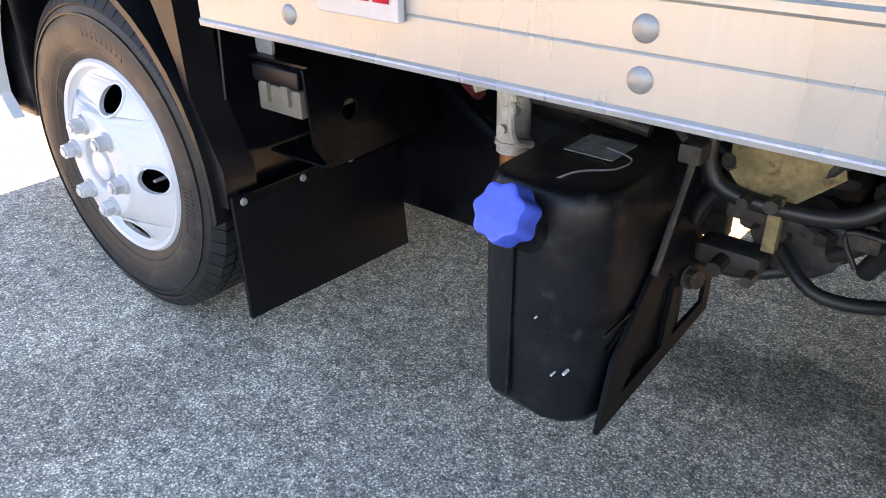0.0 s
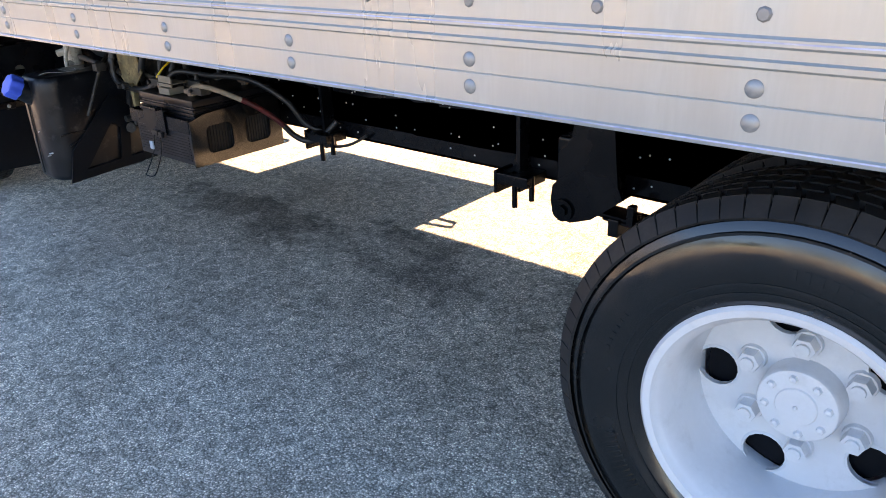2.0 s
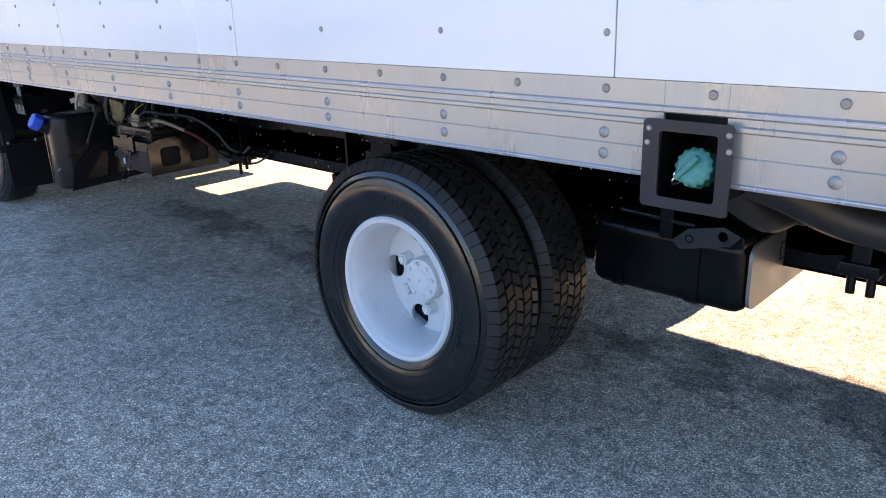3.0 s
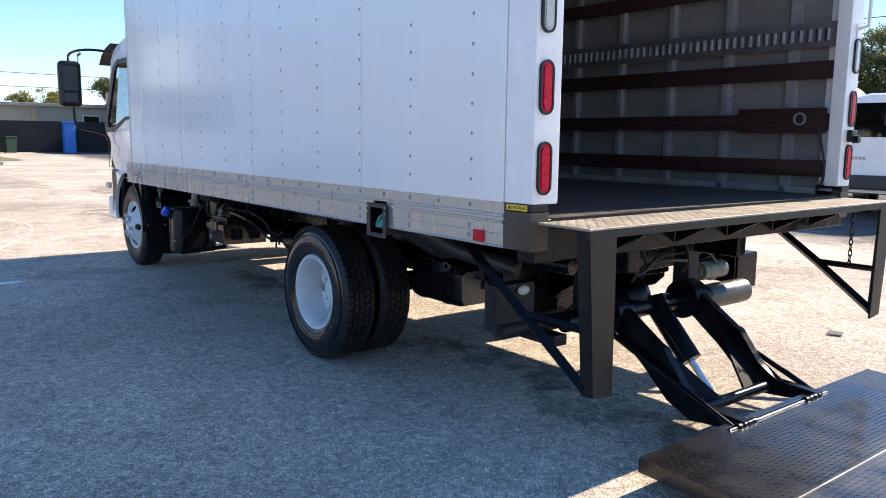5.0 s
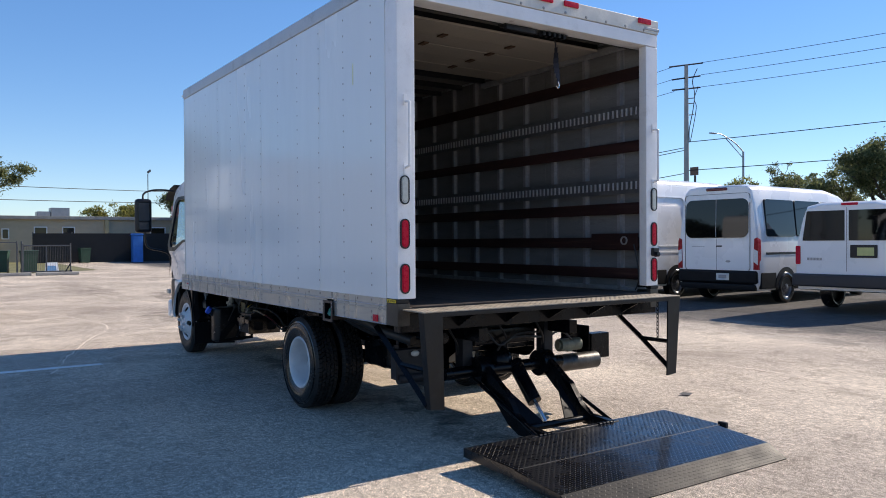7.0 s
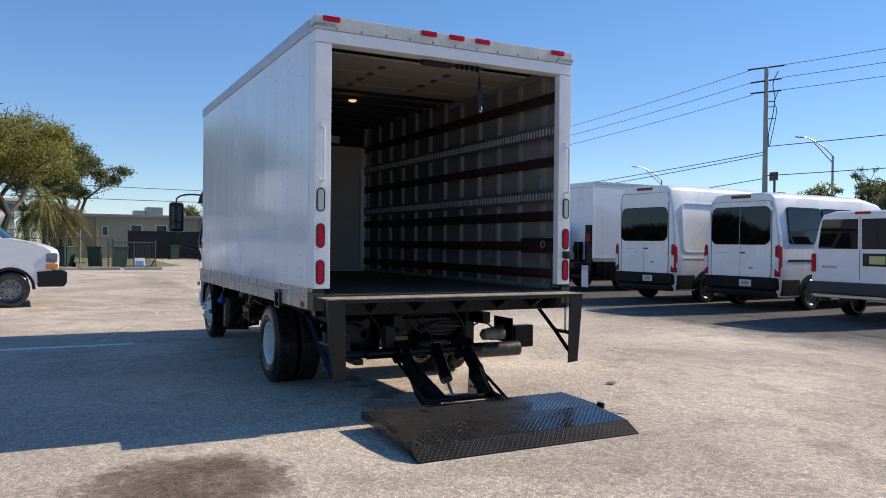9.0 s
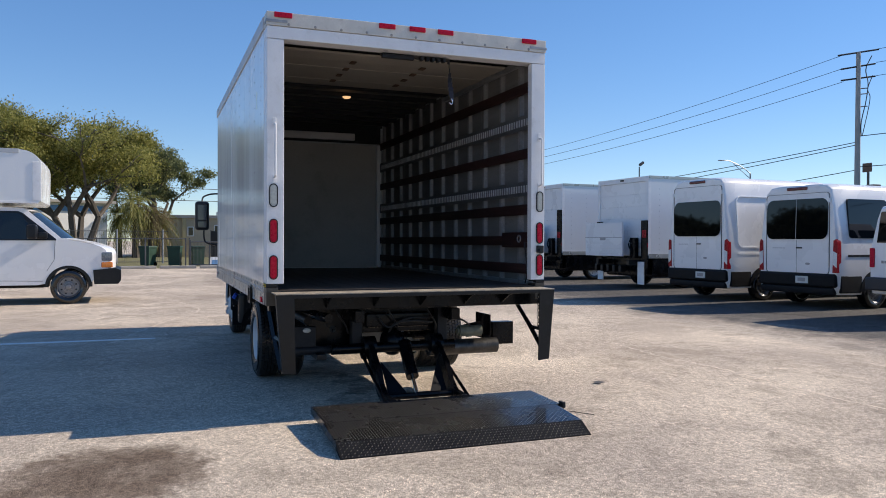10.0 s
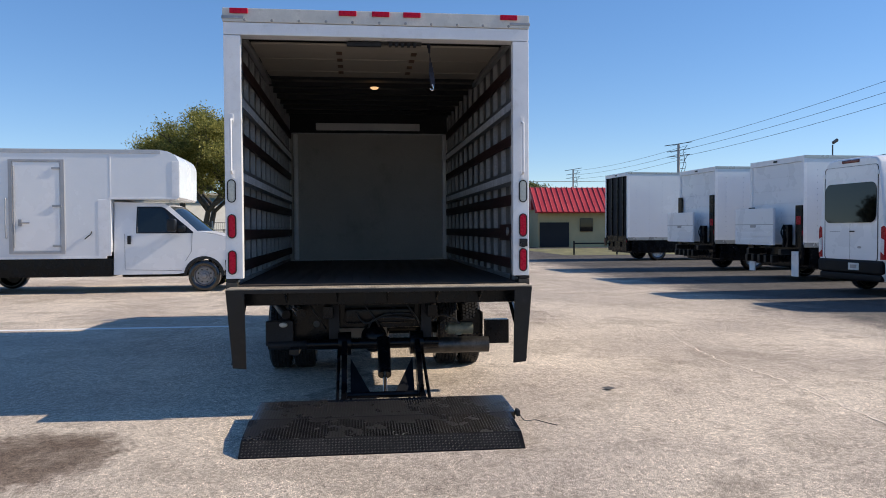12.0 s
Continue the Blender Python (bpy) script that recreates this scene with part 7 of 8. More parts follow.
def parked_box_truck(m, length, top, gate, label, open_rear=False, strip=2.0):
    """A white box truck seen from behind; rear face at y = 0."""
    v = thing("box_truck", label, "truck", "parked box trucks", m)
    bm = B()
    plate(bm, [(-1.22, 0.98), (1.22, 0.98), (1.22, top), (-1.22, top)], [[(-1.12, 1.0), (1.12, 1.0), (1.12, top - 0.14), (-1.12, top - 0.14)]], XZ, 0.0, 0.1)
    part("rear_frame", bm, FRAME_WHITE, v)
    bm = B()
    for a, b in ((-1.22, -1.19), (1.19, 1.22)):
        box(bm, a, b, 0.1, length, 1.02, top)
    box(bm, -1.19, 1.19, length - 0.03, length, 1.02, top)
    box(bm, -1.19, 1.19, 0.1, length - 0.03, top - 0.03, top)
    box(bm, -1.19, 1.19, 0.1, length - 0.03, 0.96, 1.02)
    part("box_body", bm, WHITE_SKIN, v)
    for s in (-1, 1):
        bm = B()
        box(bm, s * 1.222 - 0.012, s * 1.222 + 0.012, 0.02, length, 0.9, 1.03, 0.004)
        box(bm, s * 1.222 - 0.012, s * 1.222 + 0.012, 0.02, length, top - 0.07, top + 0.01, 0.004)
        part("rail", bm, ALU, v)
        bm = B()
        studs(bm, [(s * 1.221, 0.4 + 0.61 * k, 1.15 + 0.16 * j) for k in range(int(length / 0.61)) for j in range(int((top - 1.3) / 0.16))], 0.012, 0.006, (s, 0, 0), 6)
        part("rivet_rows", bm, CHROME, v)
    if not open_rear:
        rd = thing("rear_door", "", "")
        rd.parent = v
        for k in range(6):
            h = (top - 1.15) / 6
            bm = B()
            box(bm, -1.118, 1.118, 0.03, 0.06, 1.005 + h * k + 0.001, 1.005 + h * (k + 1) - 0.001, 0.001, 1)
            part("door_section", bm, VAN_WHITE, rd)
    else:
        bm = B()
        for k in range(4):
            box(bm, -1.05 + 0.6 * k, -0.98 + 0.6 * k, -0.03, 0.02, 0.85, top - 0.15, 0.01)
        box(bm, -1.12, 1.12, -0.02, 0.0, 0.85, 1.1)
        part("ramp_frame", bm, BLACK, v)
        # black sheet stands in for the shaded inside of the open box
        bm = B()
        box(bm, -1.115, 1.115, 0.04, 0.06, 1.02, top - 0.145)
        part("dark_curtain", bm, SCREEN, v)
    bm = B()
    box(bm, -0.08, 0.08, -0.02, 0.0, top - 0.09, top - 0.04, 0.006)
    part("clearance_lamp", bm, PLASTIC, v)
    for s in (-1, 1):
        bm = B()
        box(bm, s * 1.09 - 0.14, s * 1.09 + 0.13, -0.05, -0.002, 0.62, strip if gate else 1.0, 0.01)
        part("lamp_housing", bm, BLACK, v)
        bm = B()
        box(bm, s * 1.17 - 0.09, s * 1.17 + 0.06, -0.04, -0.03, 1.22 if gate else 0.8, 1.34 if gate else 0.9, 0.008)
        part("tail_lamp", bm, RED_LENS, v)
        if gate and strip < 2.2:
            bm = B()
            box(bm, s * 0.98 - 0.14, s * 0.98 + 0.14, -0.08, -0.05, 0.14 if s > 0 else 0.2, 0.8 if s > 0 else 0.55, 0.006)
            part("bumper_leg", bm, VAN_WHITE if s > 0 else FRAME_WHITE, v)
    if gate:
        bm = B()
        box(bm, -1.3, 0.55, -0.42, -0.35, 0.95, 1.95, 0.012)
        lgp = part("gate_platform", bm, VAN_WHITE, v)
        for k in range(3):
            bm = B()
            box(bm, -1.26, 0.51, -0.428, -0.42, 1.02 + 0.16 * k, 1.12 + 0.16 * k, 0.006)
            part("pressed_rib", bm, VAN_WHITE, lgp)
        for k in range(5):
            bm = B()
            box(bm, -0.95 + 0.3 * k, -0.83 + 0.3 * k, -0.32, -0.12, 0.48, 0.68, 0.02)
            part("gate_hinge", bm, BUMPER, v)
        bm = B()
        box(bm, 0.62, 0.86, -0.2, -0.05, 0.9, 1.5, 0.02)
        tube(bm, bend([(0.7, -0.2, 1.5), (0.66, -0.26, 1.3), (0.74, -0.24, 1.1), (0.7, -0.2, 0.9)]), 0.02, 6)
        part("gate_pump", bm, BLACK, v)
        bm = B()
        box(bm, 1.02, 1.2, -0.07, -0.05, 1.5, 1.72, 0.008)
        part("red_placard", bm, VAN_RED, v, "red square reflector placard")
        bm = B()
        box(bm, -1.31, 0.56, -0.425, -0.42, 1.5, 1.515)
        box(bm, -0.52, -0.25, -0.43, -0.42, 1.42, 1.5, 0.01)
        part("gate_seam", bm, GUNMETAL, lgp)
        for s in (-1, 1):
            bm = B()
            box(bm, s * 0.75 - 0.06, s * 0.75 + 0.06, -0.36, 0.05, 0.7, 0.85, 0.01)
            part("gate_arm", bm, BUMPER, v)
    bm = B()
    box(bm, -1.0, 1.0, 0.05, 0.2, 0.42, 0.9, 0.01)
    for s in (-1, 1):
        box(bm, s * 0.42 - 0.04, s * 0.42 + 0.04, 0.0, length + 1.5, 0.6, 0.82)
    part("chassis", bm, BLACK, v)
    bm = B()
    box(bm, -1.12, 1.12, 0.25, length, 0.34, 0.93, 0.05)
    part("underfloor", bm, BLACK, v)
    bm = B()
    van_shell(bm, [(length + 0.1, 0.6, 2.3, 0.98), (length + 1.0, 0.6, 2.3, 1.0), (length + 1.7, 0.6, 1.4, 0.95)], ((0, 0.95), (0.5, 1.0), (0.9, 0.93), (1, 0.8)))
    part("cab", bm, VAN_WHITE, v)
    for s in (-1, 1):
        small_wheel(v, pose(s * 0.95, 1.5, 0.4, 0, 0, 90 if s > 0 else -90), 0.4, 0.24, RIM, 5)
        small_wheel(v, pose(s * 0.92, length + 0.9, 0.4, 0, 0, 90 if s > 0 else -90), 0.4, 0.24, RIM, 5)
    return v


parked_box_truck(pose(-13.55, 11.2, 0.004, 0, 0, 3), 4.9, 3.28, True, "white box truck with a folded white lift gate")
parked_box_truck(pose(-18.75, 11.35, 0.004, 0, 0, 3), 4.9, 3.42, True, "white box truck with raised lift gate and black corners", strip=2.5)
parked_box_truck(pose(-27.0, 11.4, 0.004, 0, 0, 4), 7.3, 3.85, False, "long white box truck with an open black-railed rear", True)


# cutaway box truck, nose towards +y, its near side at local x = 0
def cutaway(m):
    v = thing("cutaway_truck", "white cutaway box truck with a side door and cab-over attic", "truck", "", m)
    Y0, Y1 = -7.5, -2.05
    bm = B()
    plate(bm, [(Y0, 0.8), (Y1 - 0.18, 0.8), (Y1, 0.95), (Y1, 2.15), (-0.6, 2.15), (-0.55, 2.2), (-0.54, 2.95), (-0.56, 3.05), (-0.61, 3.14), (-0.69, 3.21), (-0.8, 3.26), (-0.95, 3.28), (Y0, 3.28)], [], lambda u, vv, w: (w, u, vv), -2.36, 0.0)
    part("box_body", bm, WHITE_SKIN, v)
    bm = B()
    box(bm, -0.02, 0.012, Y0, -0.95, 3.2, 3.29, 0.006)
    part("trim_rail", bm, RAIL_GREY, v)
    bm = B()
    box(bm, -0.02, 0.01, Y0, Y1 - 0.1, 0.8, 0.86, 0.004)
    part("trim_rail", bm, FRAME_WHITE, v)
    bm = B()
    box(bm, -0.02, 0.012, -0.71, -0.53, 2.2, 3.04, 0.02)
    part("trim_rail", bm, FRAME_WHITE, v)
    bm = B()
    box(bm, -0.01, 0.008, Y1 - 0.05, -0.6, 2.15, 2.2, 0.004)
    part("trim_rail", bm, FRAME_WHITE, v)
    bm = B()
    box(bm, -0.01, 0.004, Y1 - 0.02, Y1 + 0.01, 2.2, 3.2, 0.002)
    part("trim_rail", bm, FRAME_WHITE, v)
    bm = B()
    box(bm, -0.01, 0.006, Y1 - 0.28, Y1, 0.86, 2.15, 0.006)
    part("trim_rail", bm, FRAME_WHITE, v)
    bm = B()
    plate(bm, [(-4.22, 0.92), (-3.04, 0.92), (-3.04, 3.05), (-4.22, 3.05)], [[(-4.14, 0.97), (-3.12, 0.97), (-3.12, 3.0), (-4.14, 3.0)]], lambda u, vv, w: (w, u, vv), 0.0, 0.03)
    part("door_frame", bm, mat("grey_door_frame", (0.4, 0.4, 0.41), 0.45, 0.4), v)
    bm = B()
    box(bm, 0.0, 0.02, -4.12, -3.14, 0.99, 2.98, 0.004)
    sd = part("side_door", bm, VAN_WHITE, v)
    for z in (1.1, 2.0, 2.85):
        bm = B()
        box(bm, 0.02, 0.045, -3.3, -3.1, z - 0.025, z + 0.025, 0.004)
        part("hinge", bm, GALV, sd)
    bm = B()
    rod(bm, (0.05, -4.0, 1.62), (0.05, -3.78, 1.62), 0.014, seg=8)
    box(bm, 0.02, 0.05, -4.02, -3.94, 1.55, 1.7, 0.006)
    part("door_handle", bm, GUNMETAL, sd)
    bm = B()
    rod(bm, (0.05, -4.1, 1.05), (0.05, -4.1, 2.9), 0.016, seg=8)
    tube(bm, bend([(0.02, -4.27, 1.3), (0.07, -4.27, 1.35), (0.07, -4.27, 2.1), (0.02, -4.27, 2.15)]), 0.014)
    part("lock_rod", bm, GALV, sd)
    bm = B()
    tube(bm, bend([(0.0, -2.62, 1.25), (0.05, -2.55, 1.3), (0.05, -2.48, 1.36), (0.02, -2.47, 1.42)]), 0.012)
    part("door_holder", bm, PLASTIC, v)
    bm = B()
    box(bm, -2.0, -0.05, Y0, Y1, 0.38, 0.8, 0.02)
    part("under_box", bm, BLACK, v)
    # cab
    bm = B()
    prof = [(Y1 + 0.02, 0.42), (-0.62, 0.42)] + [(-0.02 + 0.44 * math.cos(radians(a)), 0.37 + 0.44 * math.sin(radians(a))) for a in range(170, 9, -16)] + \
           [(0.46, 0.5), (0.7, 0.5), (0.74, 0.7), (0.76, 0.96), (0.745, 1.08), (0.7, 1.17), (0.6, 1.235), (0.42, 1.295), (0.2, 1.345), (-0.02, 1.385), (-0.16, 1.42), (-0.8, 2.0), (-0.92, 2.06), (Y1 + 0.02, 2.1)]
    dwin = [(-1.5, 1.4), (-1.5, 1.96), (-1.0, 1.96), (-0.93, 1.93), (-0.58, 1.4)]
    dtrim = [(-1.53, 1.37), (-1.53, 1.99), (-0.99, 1.99), (-0.9, 1.95), (-0.26, 1.4), (-0.26, 1.37)]
    for s in (0, -2.0):
        lean = lambda u, vv, w: (-0.08 + s + (-0.14 if s == 0 else 0.14) * max(0.0, (vv - 1.36) / 0.7) + w, u, vv)
        bm2 = B()
        plate(bm2, prof, [dwin], lean, -0.02, 0.0)
        part("cab_side", bm2, VAN_WHITE, v)
        bm2 = B()
        plate(bm2, dwin, [], lean, -0.014, -0.008)
        part("door_glass", bm2, SHADED_GLASS, v)
        if s == 0:
            bm2 = B()
            plate(bm2, dtrim, [dwin], lean, 0.0005, 0.005)
            part("window_trim", bm2, PLASTIC, v)
    bm.free()
    bm = B()
    # roof, windscreen and bonnet, bowed forward across the width
    top = [(Y1 + 0.02, 2.1, 0.22, 0.0), (-0.92, 2.06, 0.22, 0.1), (-0.8, 2.0, 0.22, 0.16), (-0.16, 1.42, 0.09, 0.24), (-0.02, 1.39, 0.085, 0.22), (0.2, 1.355, 0.085, 0.2), (0.42, 1.305, 0.085, 0.19), (0.6, 1.24, 0.085, 0.18), (0.7, 1.175, 0.085, 0.18), (0.745, 1.085, 0.085, 0.17), (0.76, 0.96, 0.085, 0.16), (0.74, 0.7, 0.085, 0.16), (0.7, 0.5, 0.085, 0.16)]
    ws = B()
    for t, grid_rows in ((bm, [k for k in range(len(top) - 1) if k != 2]), (ws, [2])):
        for k in grid_rows:
            lines = []
            for y, z, i, bow in top[k:k + 2]:
                lines.append([t.verts.new((-i - (2.16 - 2 * i) * j / 10, y + bow * (1 - (2 * j / 10 - 1) ** 2), z)) for j in range(11)])
            for j in range(10):
                t.faces.new((lines[0][j], lines[0][j + 1], lines[1][j + 1], lines[1][j]))
    bmesh.ops.remove_doubles(bm, verts=bm.verts[:], dist=0.001)
    part("cab_skin", bm, VAN_WHITE, v, smooth=60)
    part("windscreen", ws, SHADED_GLASS, v, smooth=60)
    bm = B()
    for (ya, za), (yb, zb_) in (((-1.78, 0.55), (-1.78, 1.36)), ((-0.44, 0.72), (-0.3, 0.95)), ((-0.3, 0.95), (-0.28, 1.37)), ((-1.78, 0.53), (-0.52, 0.5))):
        rod(bm, (-0.079, ya, za), (-0.079, yb, zb_), 0.0035, seg=4)
    part("door_seam", bm, PLASTIC, v)
    bm = B()
    box(bm, -0.08, -0.05, -1.72, -1.64, 1.12, 1.32, 0.012)
    part("handle", bm, PLASTIC, v)
    bm = B()
    box(bm, -0.02, 0.22, -0.8, -0.6, 1.4, 1.7, 0.05, 3)
    box(bm, -0.1, 0.04, -0.66, -0.42, 1.41, 1.54, 0.03)
    part("mirror", bm, PLASTIC, v)
    bm = B()
    box(bm, -0.3, -0.06, 0.62, 0.84, 0.92, 1.12, 0.03)
    part("head_lamp", bm, mat("smoked_lamp_glass", (0.16, 0.18, 0.2), 0.12, var=0.3, scale=30, coat=0.6), v)
    bm = B()
    box(bm, -0.3, -0.058, 0.62, 0.85, 0.78, 0.9, 0.02)
    part("indicator", bm, AMBER_LENS, v)
    bm = B()
    plate(bm, [(0.48, 0.42), (0.96, 0.42), (1.02, 0.5), (1.02, 0.72), (0.9, 0.77), (0.46, 0.73)], [], lambda u, vv, w: (w, u, vv), -2.1, -0.05)
    part("bumper", bm, PLASTIC, v)
    bm = B()
    arch = [(-0.02 + 0.46 * math.cos(radians(a)), 0.37 + 0.46 * math.sin(radians(a))) for a in range(0, 181, 12)]
    arch2 = [(-0.02 + 0.4 * math.cos(radians(a)), 0.37 + 0.4 * math.sin(radians(a))) for a in range(180, -1, -12)]
    plate(bm, arch + arch2, [], lambda u, vv, w: (w, u, vv), -0.5, -0.072)
    part("wheel_arch", bm, PLASTIC, v)
    bm = B()
    box(bm, -1.9, -0.3, -1.9, -0.5, 0.35, 0.55, 0.02)
    part("floor_pan", bm, BLACK, v)
    for y in (-0.02, -4.9):
        small_wheel(v, pose(-0.18, y, 0.37, 0, 0, 90), 0.37, 0.24)
        small_wheel(v, pose(-1.95, y, 0.37, 0, 0, -90), 0.37, 0.24)
    return v


cutaway(pose(-12.08, -3.72, 0, 0, 0, 2))


# ---- surroundings ----
def wall_block(name, x0, x1, y0, y1, h, material, label, openings=(), roof=None, over=0.0, cap=0.25):
    """A low building: walls, roof edge and openings on its +x face."""
    o = thing(name, label, "building")
    bm = B()
    box(bm, x0, x1, y0, y1, 0.0, h)
    part("wall", bm, material, o)
    bm = B()
    box(bm, x0 - over, x1 + over, y0 - over, y1 + over, h, h + cap, 0.02)
    part("roof", bm, roof or CONCRETE, o)
    for a, b, c, d, mm in openings:
        bm = B()
        plate(bm, [(a, c), (b, c), (b, d), (a, d)], [[(a + 0.07, c + 0.07), (b - 0.07, c + 0.07), (b - 0.07, d - 0.07), (a + 0.07, d - 0.07)]], lambda u, vv, w: (w, u, vv), x1 - 0.02, x1 + 0.06)
        wf = part("window", bm, FRAME_WHITE, o)
        bm = B()
        box(bm, x1 + 0.004, x1 + 0.02, a + 0.07, b - 0.07, c + 0.07, d - 0.07)
        part("pane", bm, mm, wf)
    return o


tan = wall_block("tan_building", -72, -60, -3.0, 26.0, 3.2, STUCCO, "long low tan stucco building with a flat roof",
                 [(2.7, 3.6, 1.7, 2.65, GLASS), (4.6, 5.5, 1.7, 2.65, GLASS), (11, 12.2, 1.7, 2.65, GLASS), (0.6, 1.1, 1.7, 2.5, GLASS)], over=0.25)
bm = B()
box(bm, -63, -61.5, 3.1, 4.0, 3.45, 3.85, 0.03)
box(bm, -63, -61.5, 4.05, 5.35, 3.45, 4.15, 0.03)
part("roof_unit", bm, GUNMETAL, tan)
bm = B()
box(bm, -60, -59.8, 0.2, 0.5, 0, 3.2)
part("pilaster", bm, STUCCO_YELLOW, tan)
bm = B()
box(bm, -60, -59.8, 7.6, 7.9, 0, 3.2)
part("pilaster", bm, STUCCO_YELLOW, tan)

# black screened fence with posts
bs = thing("screen_fence", "chain-link fence hung with black mesh screen", "fence")
bm = B()
box(bm, -54.02, -54.0, 2.05, 24.0, 0.05, 2.08)
part("screen", bm, SCREEN, bs)
bm = B()
rod(bm, (-54.05, 2.05, 0), (-54.05, 2.05, 2.15), 0.04, seg=6)
po = part("post", bm, FENCE, bs)
for k in range(1, 9):
    again(po, pose(0, 2.4 * k, 0))

tl = thing("portable_toilet", "tall bright blue plastic cabin beside the fence", "toilet")
bm = B()
box(bm, -53.8, -53.1, 8.25, 8.95, 0.0, 1.95, 0.05)
part("body", bm, BLUE_TOILET, tl)
bm = B()
plate(bm, [(8.2, 1.95), (9.0, 1.95), (8.9, 2.08), (8.3, 2.08)], [], lambda u, vv, w: (w, u, vv), -53.85, -53.05)
part("roof", bm, BLUE_TOILET, tl)


def wheelie_bin(m):
    v = thing("wheelie_bin", "dark green plastic wheeled bin with closed lid", "bin", "bins by the fence", m)
    bm = B()
    rows = [[bm.verts.new((sx * w, sy * w * 1.1, z)) for sx, sy in ((-1, -1), (1, -1), (1, 1), (-1, 1))] for w, z in ((0.25, 0.05), (0.26, 0.3), (0.295, 0.94), (0.31, 0.95), (0.31, 1.0))]
    for a, b in zip(rows, rows[1:]):
        for k in range(4):
            bm.faces.new((a[k], a[(k + 1) % 4], b[(k + 1) % 4], b[k]))
    bm.faces.new(rows[0][::-1]), bm.faces.new(rows[-1])
    part("body", bm, BIN_GREEN, v)
    bm = B()
    box(bm, -0.33, 0.33, -0.36, 0.36, 1.0, 1.07, 0.03)
    part("lid", bm, BIN_GREEN, v)
    for y in (-0.26, 0.26):
        bm = B()
        rod(bm, (-0.25, y - 0.03, 0.12), (-0.25, y + 0.03, 0.12), 0.12, seg=12)
        part("wheel", bm, RUBBER, v)
    return v


b0 = wheelie_bin(pose(-53.2, 5.1, 0, 0, 0, 10))
for x, y in ((-37.2, -2.3), (-37.2, -0.95), (-37.0, 0.2)):
    copy_thing(b0, pose(x, y, 0, 0, 0, 5 + 20 * y))

# wire fence with gate, kerb stones
cf = thing("wire_fence", "open wire fence with dark posts and a top rail", "fence")
bm = B()
rod(bm, (-34.2, -9.5, 1.45), (-34.2, -0.5, 1.45), 0.025, seg=6)
part("top_rail", bm, FENCE, cf)
bm = B()
rod(bm, (-34.2, 0, 0), (-34.2, 0, 1.5), 0.035, seg=6)
po = part("post", bm, FENCE, cf, m=pose(0, -9.4, 0))
for y in (-7, -4.6, -2.4, -0.52, -0.34):
    again(po, pose(0, y, 0))
gt = thing("gate", "swung wire gate on a wheel", "gate")
bm = B()
for a, b in (((-34.0, -0.3, 1.3), (-33.7, 1.55, 1.3)), ((-34.0, -0.3, 0.15), (-33.7, 1.55, 0.15)), ((-34.0, -0.3, 0.1), (-34.0, -0.3, 1.4)), ((-33.7, 1.55, 0.1), (-33.7, 1.55, 1.4)), ((-33.85, 0.6, 0.15), (-33.85, 0.6, 1.3))):
    rod(bm, a, b, 0.028, seg=6)
part("gate_frame", bm, FENCE, gt)
bm = B()
for k in range(28):
    y = -0.3 + 1.85 * k / 28
    rod(bm, (-34.0 + 0.3 * k / 28, y, 0.15), (-34.0 + 0.3 * k / 28, y, 1.3), 0.004, seg=4, caps=False)
part("wires", bm, FENCE, gt)
bm = B()
rod(bm, (-33.7, 1.53, 0.1), (-33.7, 1.59, 0.1), 0.1, seg=14)
tube(bm, [(-33.7, 1.55, 0.5), (-33.6, 1.3, 0.08)], 0.03, 6)
part("gate_wheel", bm, RUBBER, gt)
bm = B()
box(bm, -0.11, 0.11, -0.85, 0.85, 0, 0.14, 0.03)
kb = tagged(part("kerb_stone", bm, CONCRETE, None), label="pale concrete wheel stop lying on the lot edge", category="kerb", group="kerb stones")
kb.matrix_basis = pose(-33.2, -8.3, 0, 0, 0, 1)
rng = random.Random(5)
for k in range(1, 6):
    copy_thing(kb, pose(-33.2 + rng.uniform(-0.1, 0.1), -8.3 + 1.85 * k, 0, 0, 0, rng.uniform(-5, 5)))
bm = B()
vs = [bm.verts.new(p) for p in ((-34.0, -60, 0.006), (-33.6, -1.0, 0.006), (-36.5, 0.5, 0.006), (-38.5, 3.5, 0.006), (-59, 3.5, 0.006), (-90, -60, 0.006))]
bm.faces.new(vs)
setting("verge", bm, GRASS, "patchy dry grass verge behind the wire fence")
bm = B()
vs = [bm.verts.new(p) for p in ((-33.5, 10.9, 0.006), (-33.5, 34, 0.006), (-47, 34, 0.006), (-47, 10.9, 0.006))]
bm.faces.new(vs)
setting("verge", bm, GRASS, "grass strip before the red-roofed building")
bm = B()
for y in np.arange(11.5, 30, 2.4):
    rod(bm, (-34, y, 0), (-34, y, 0.75), 0.05, seg=6)
rod(bm, (-34, 11.5, 0.62), (-34, 30, 0.62), 0.04, seg=6)
tagged(part("guard_rail", bm, BUMPER, None), label="low dark steel guard rail along the kerb", category="rail")

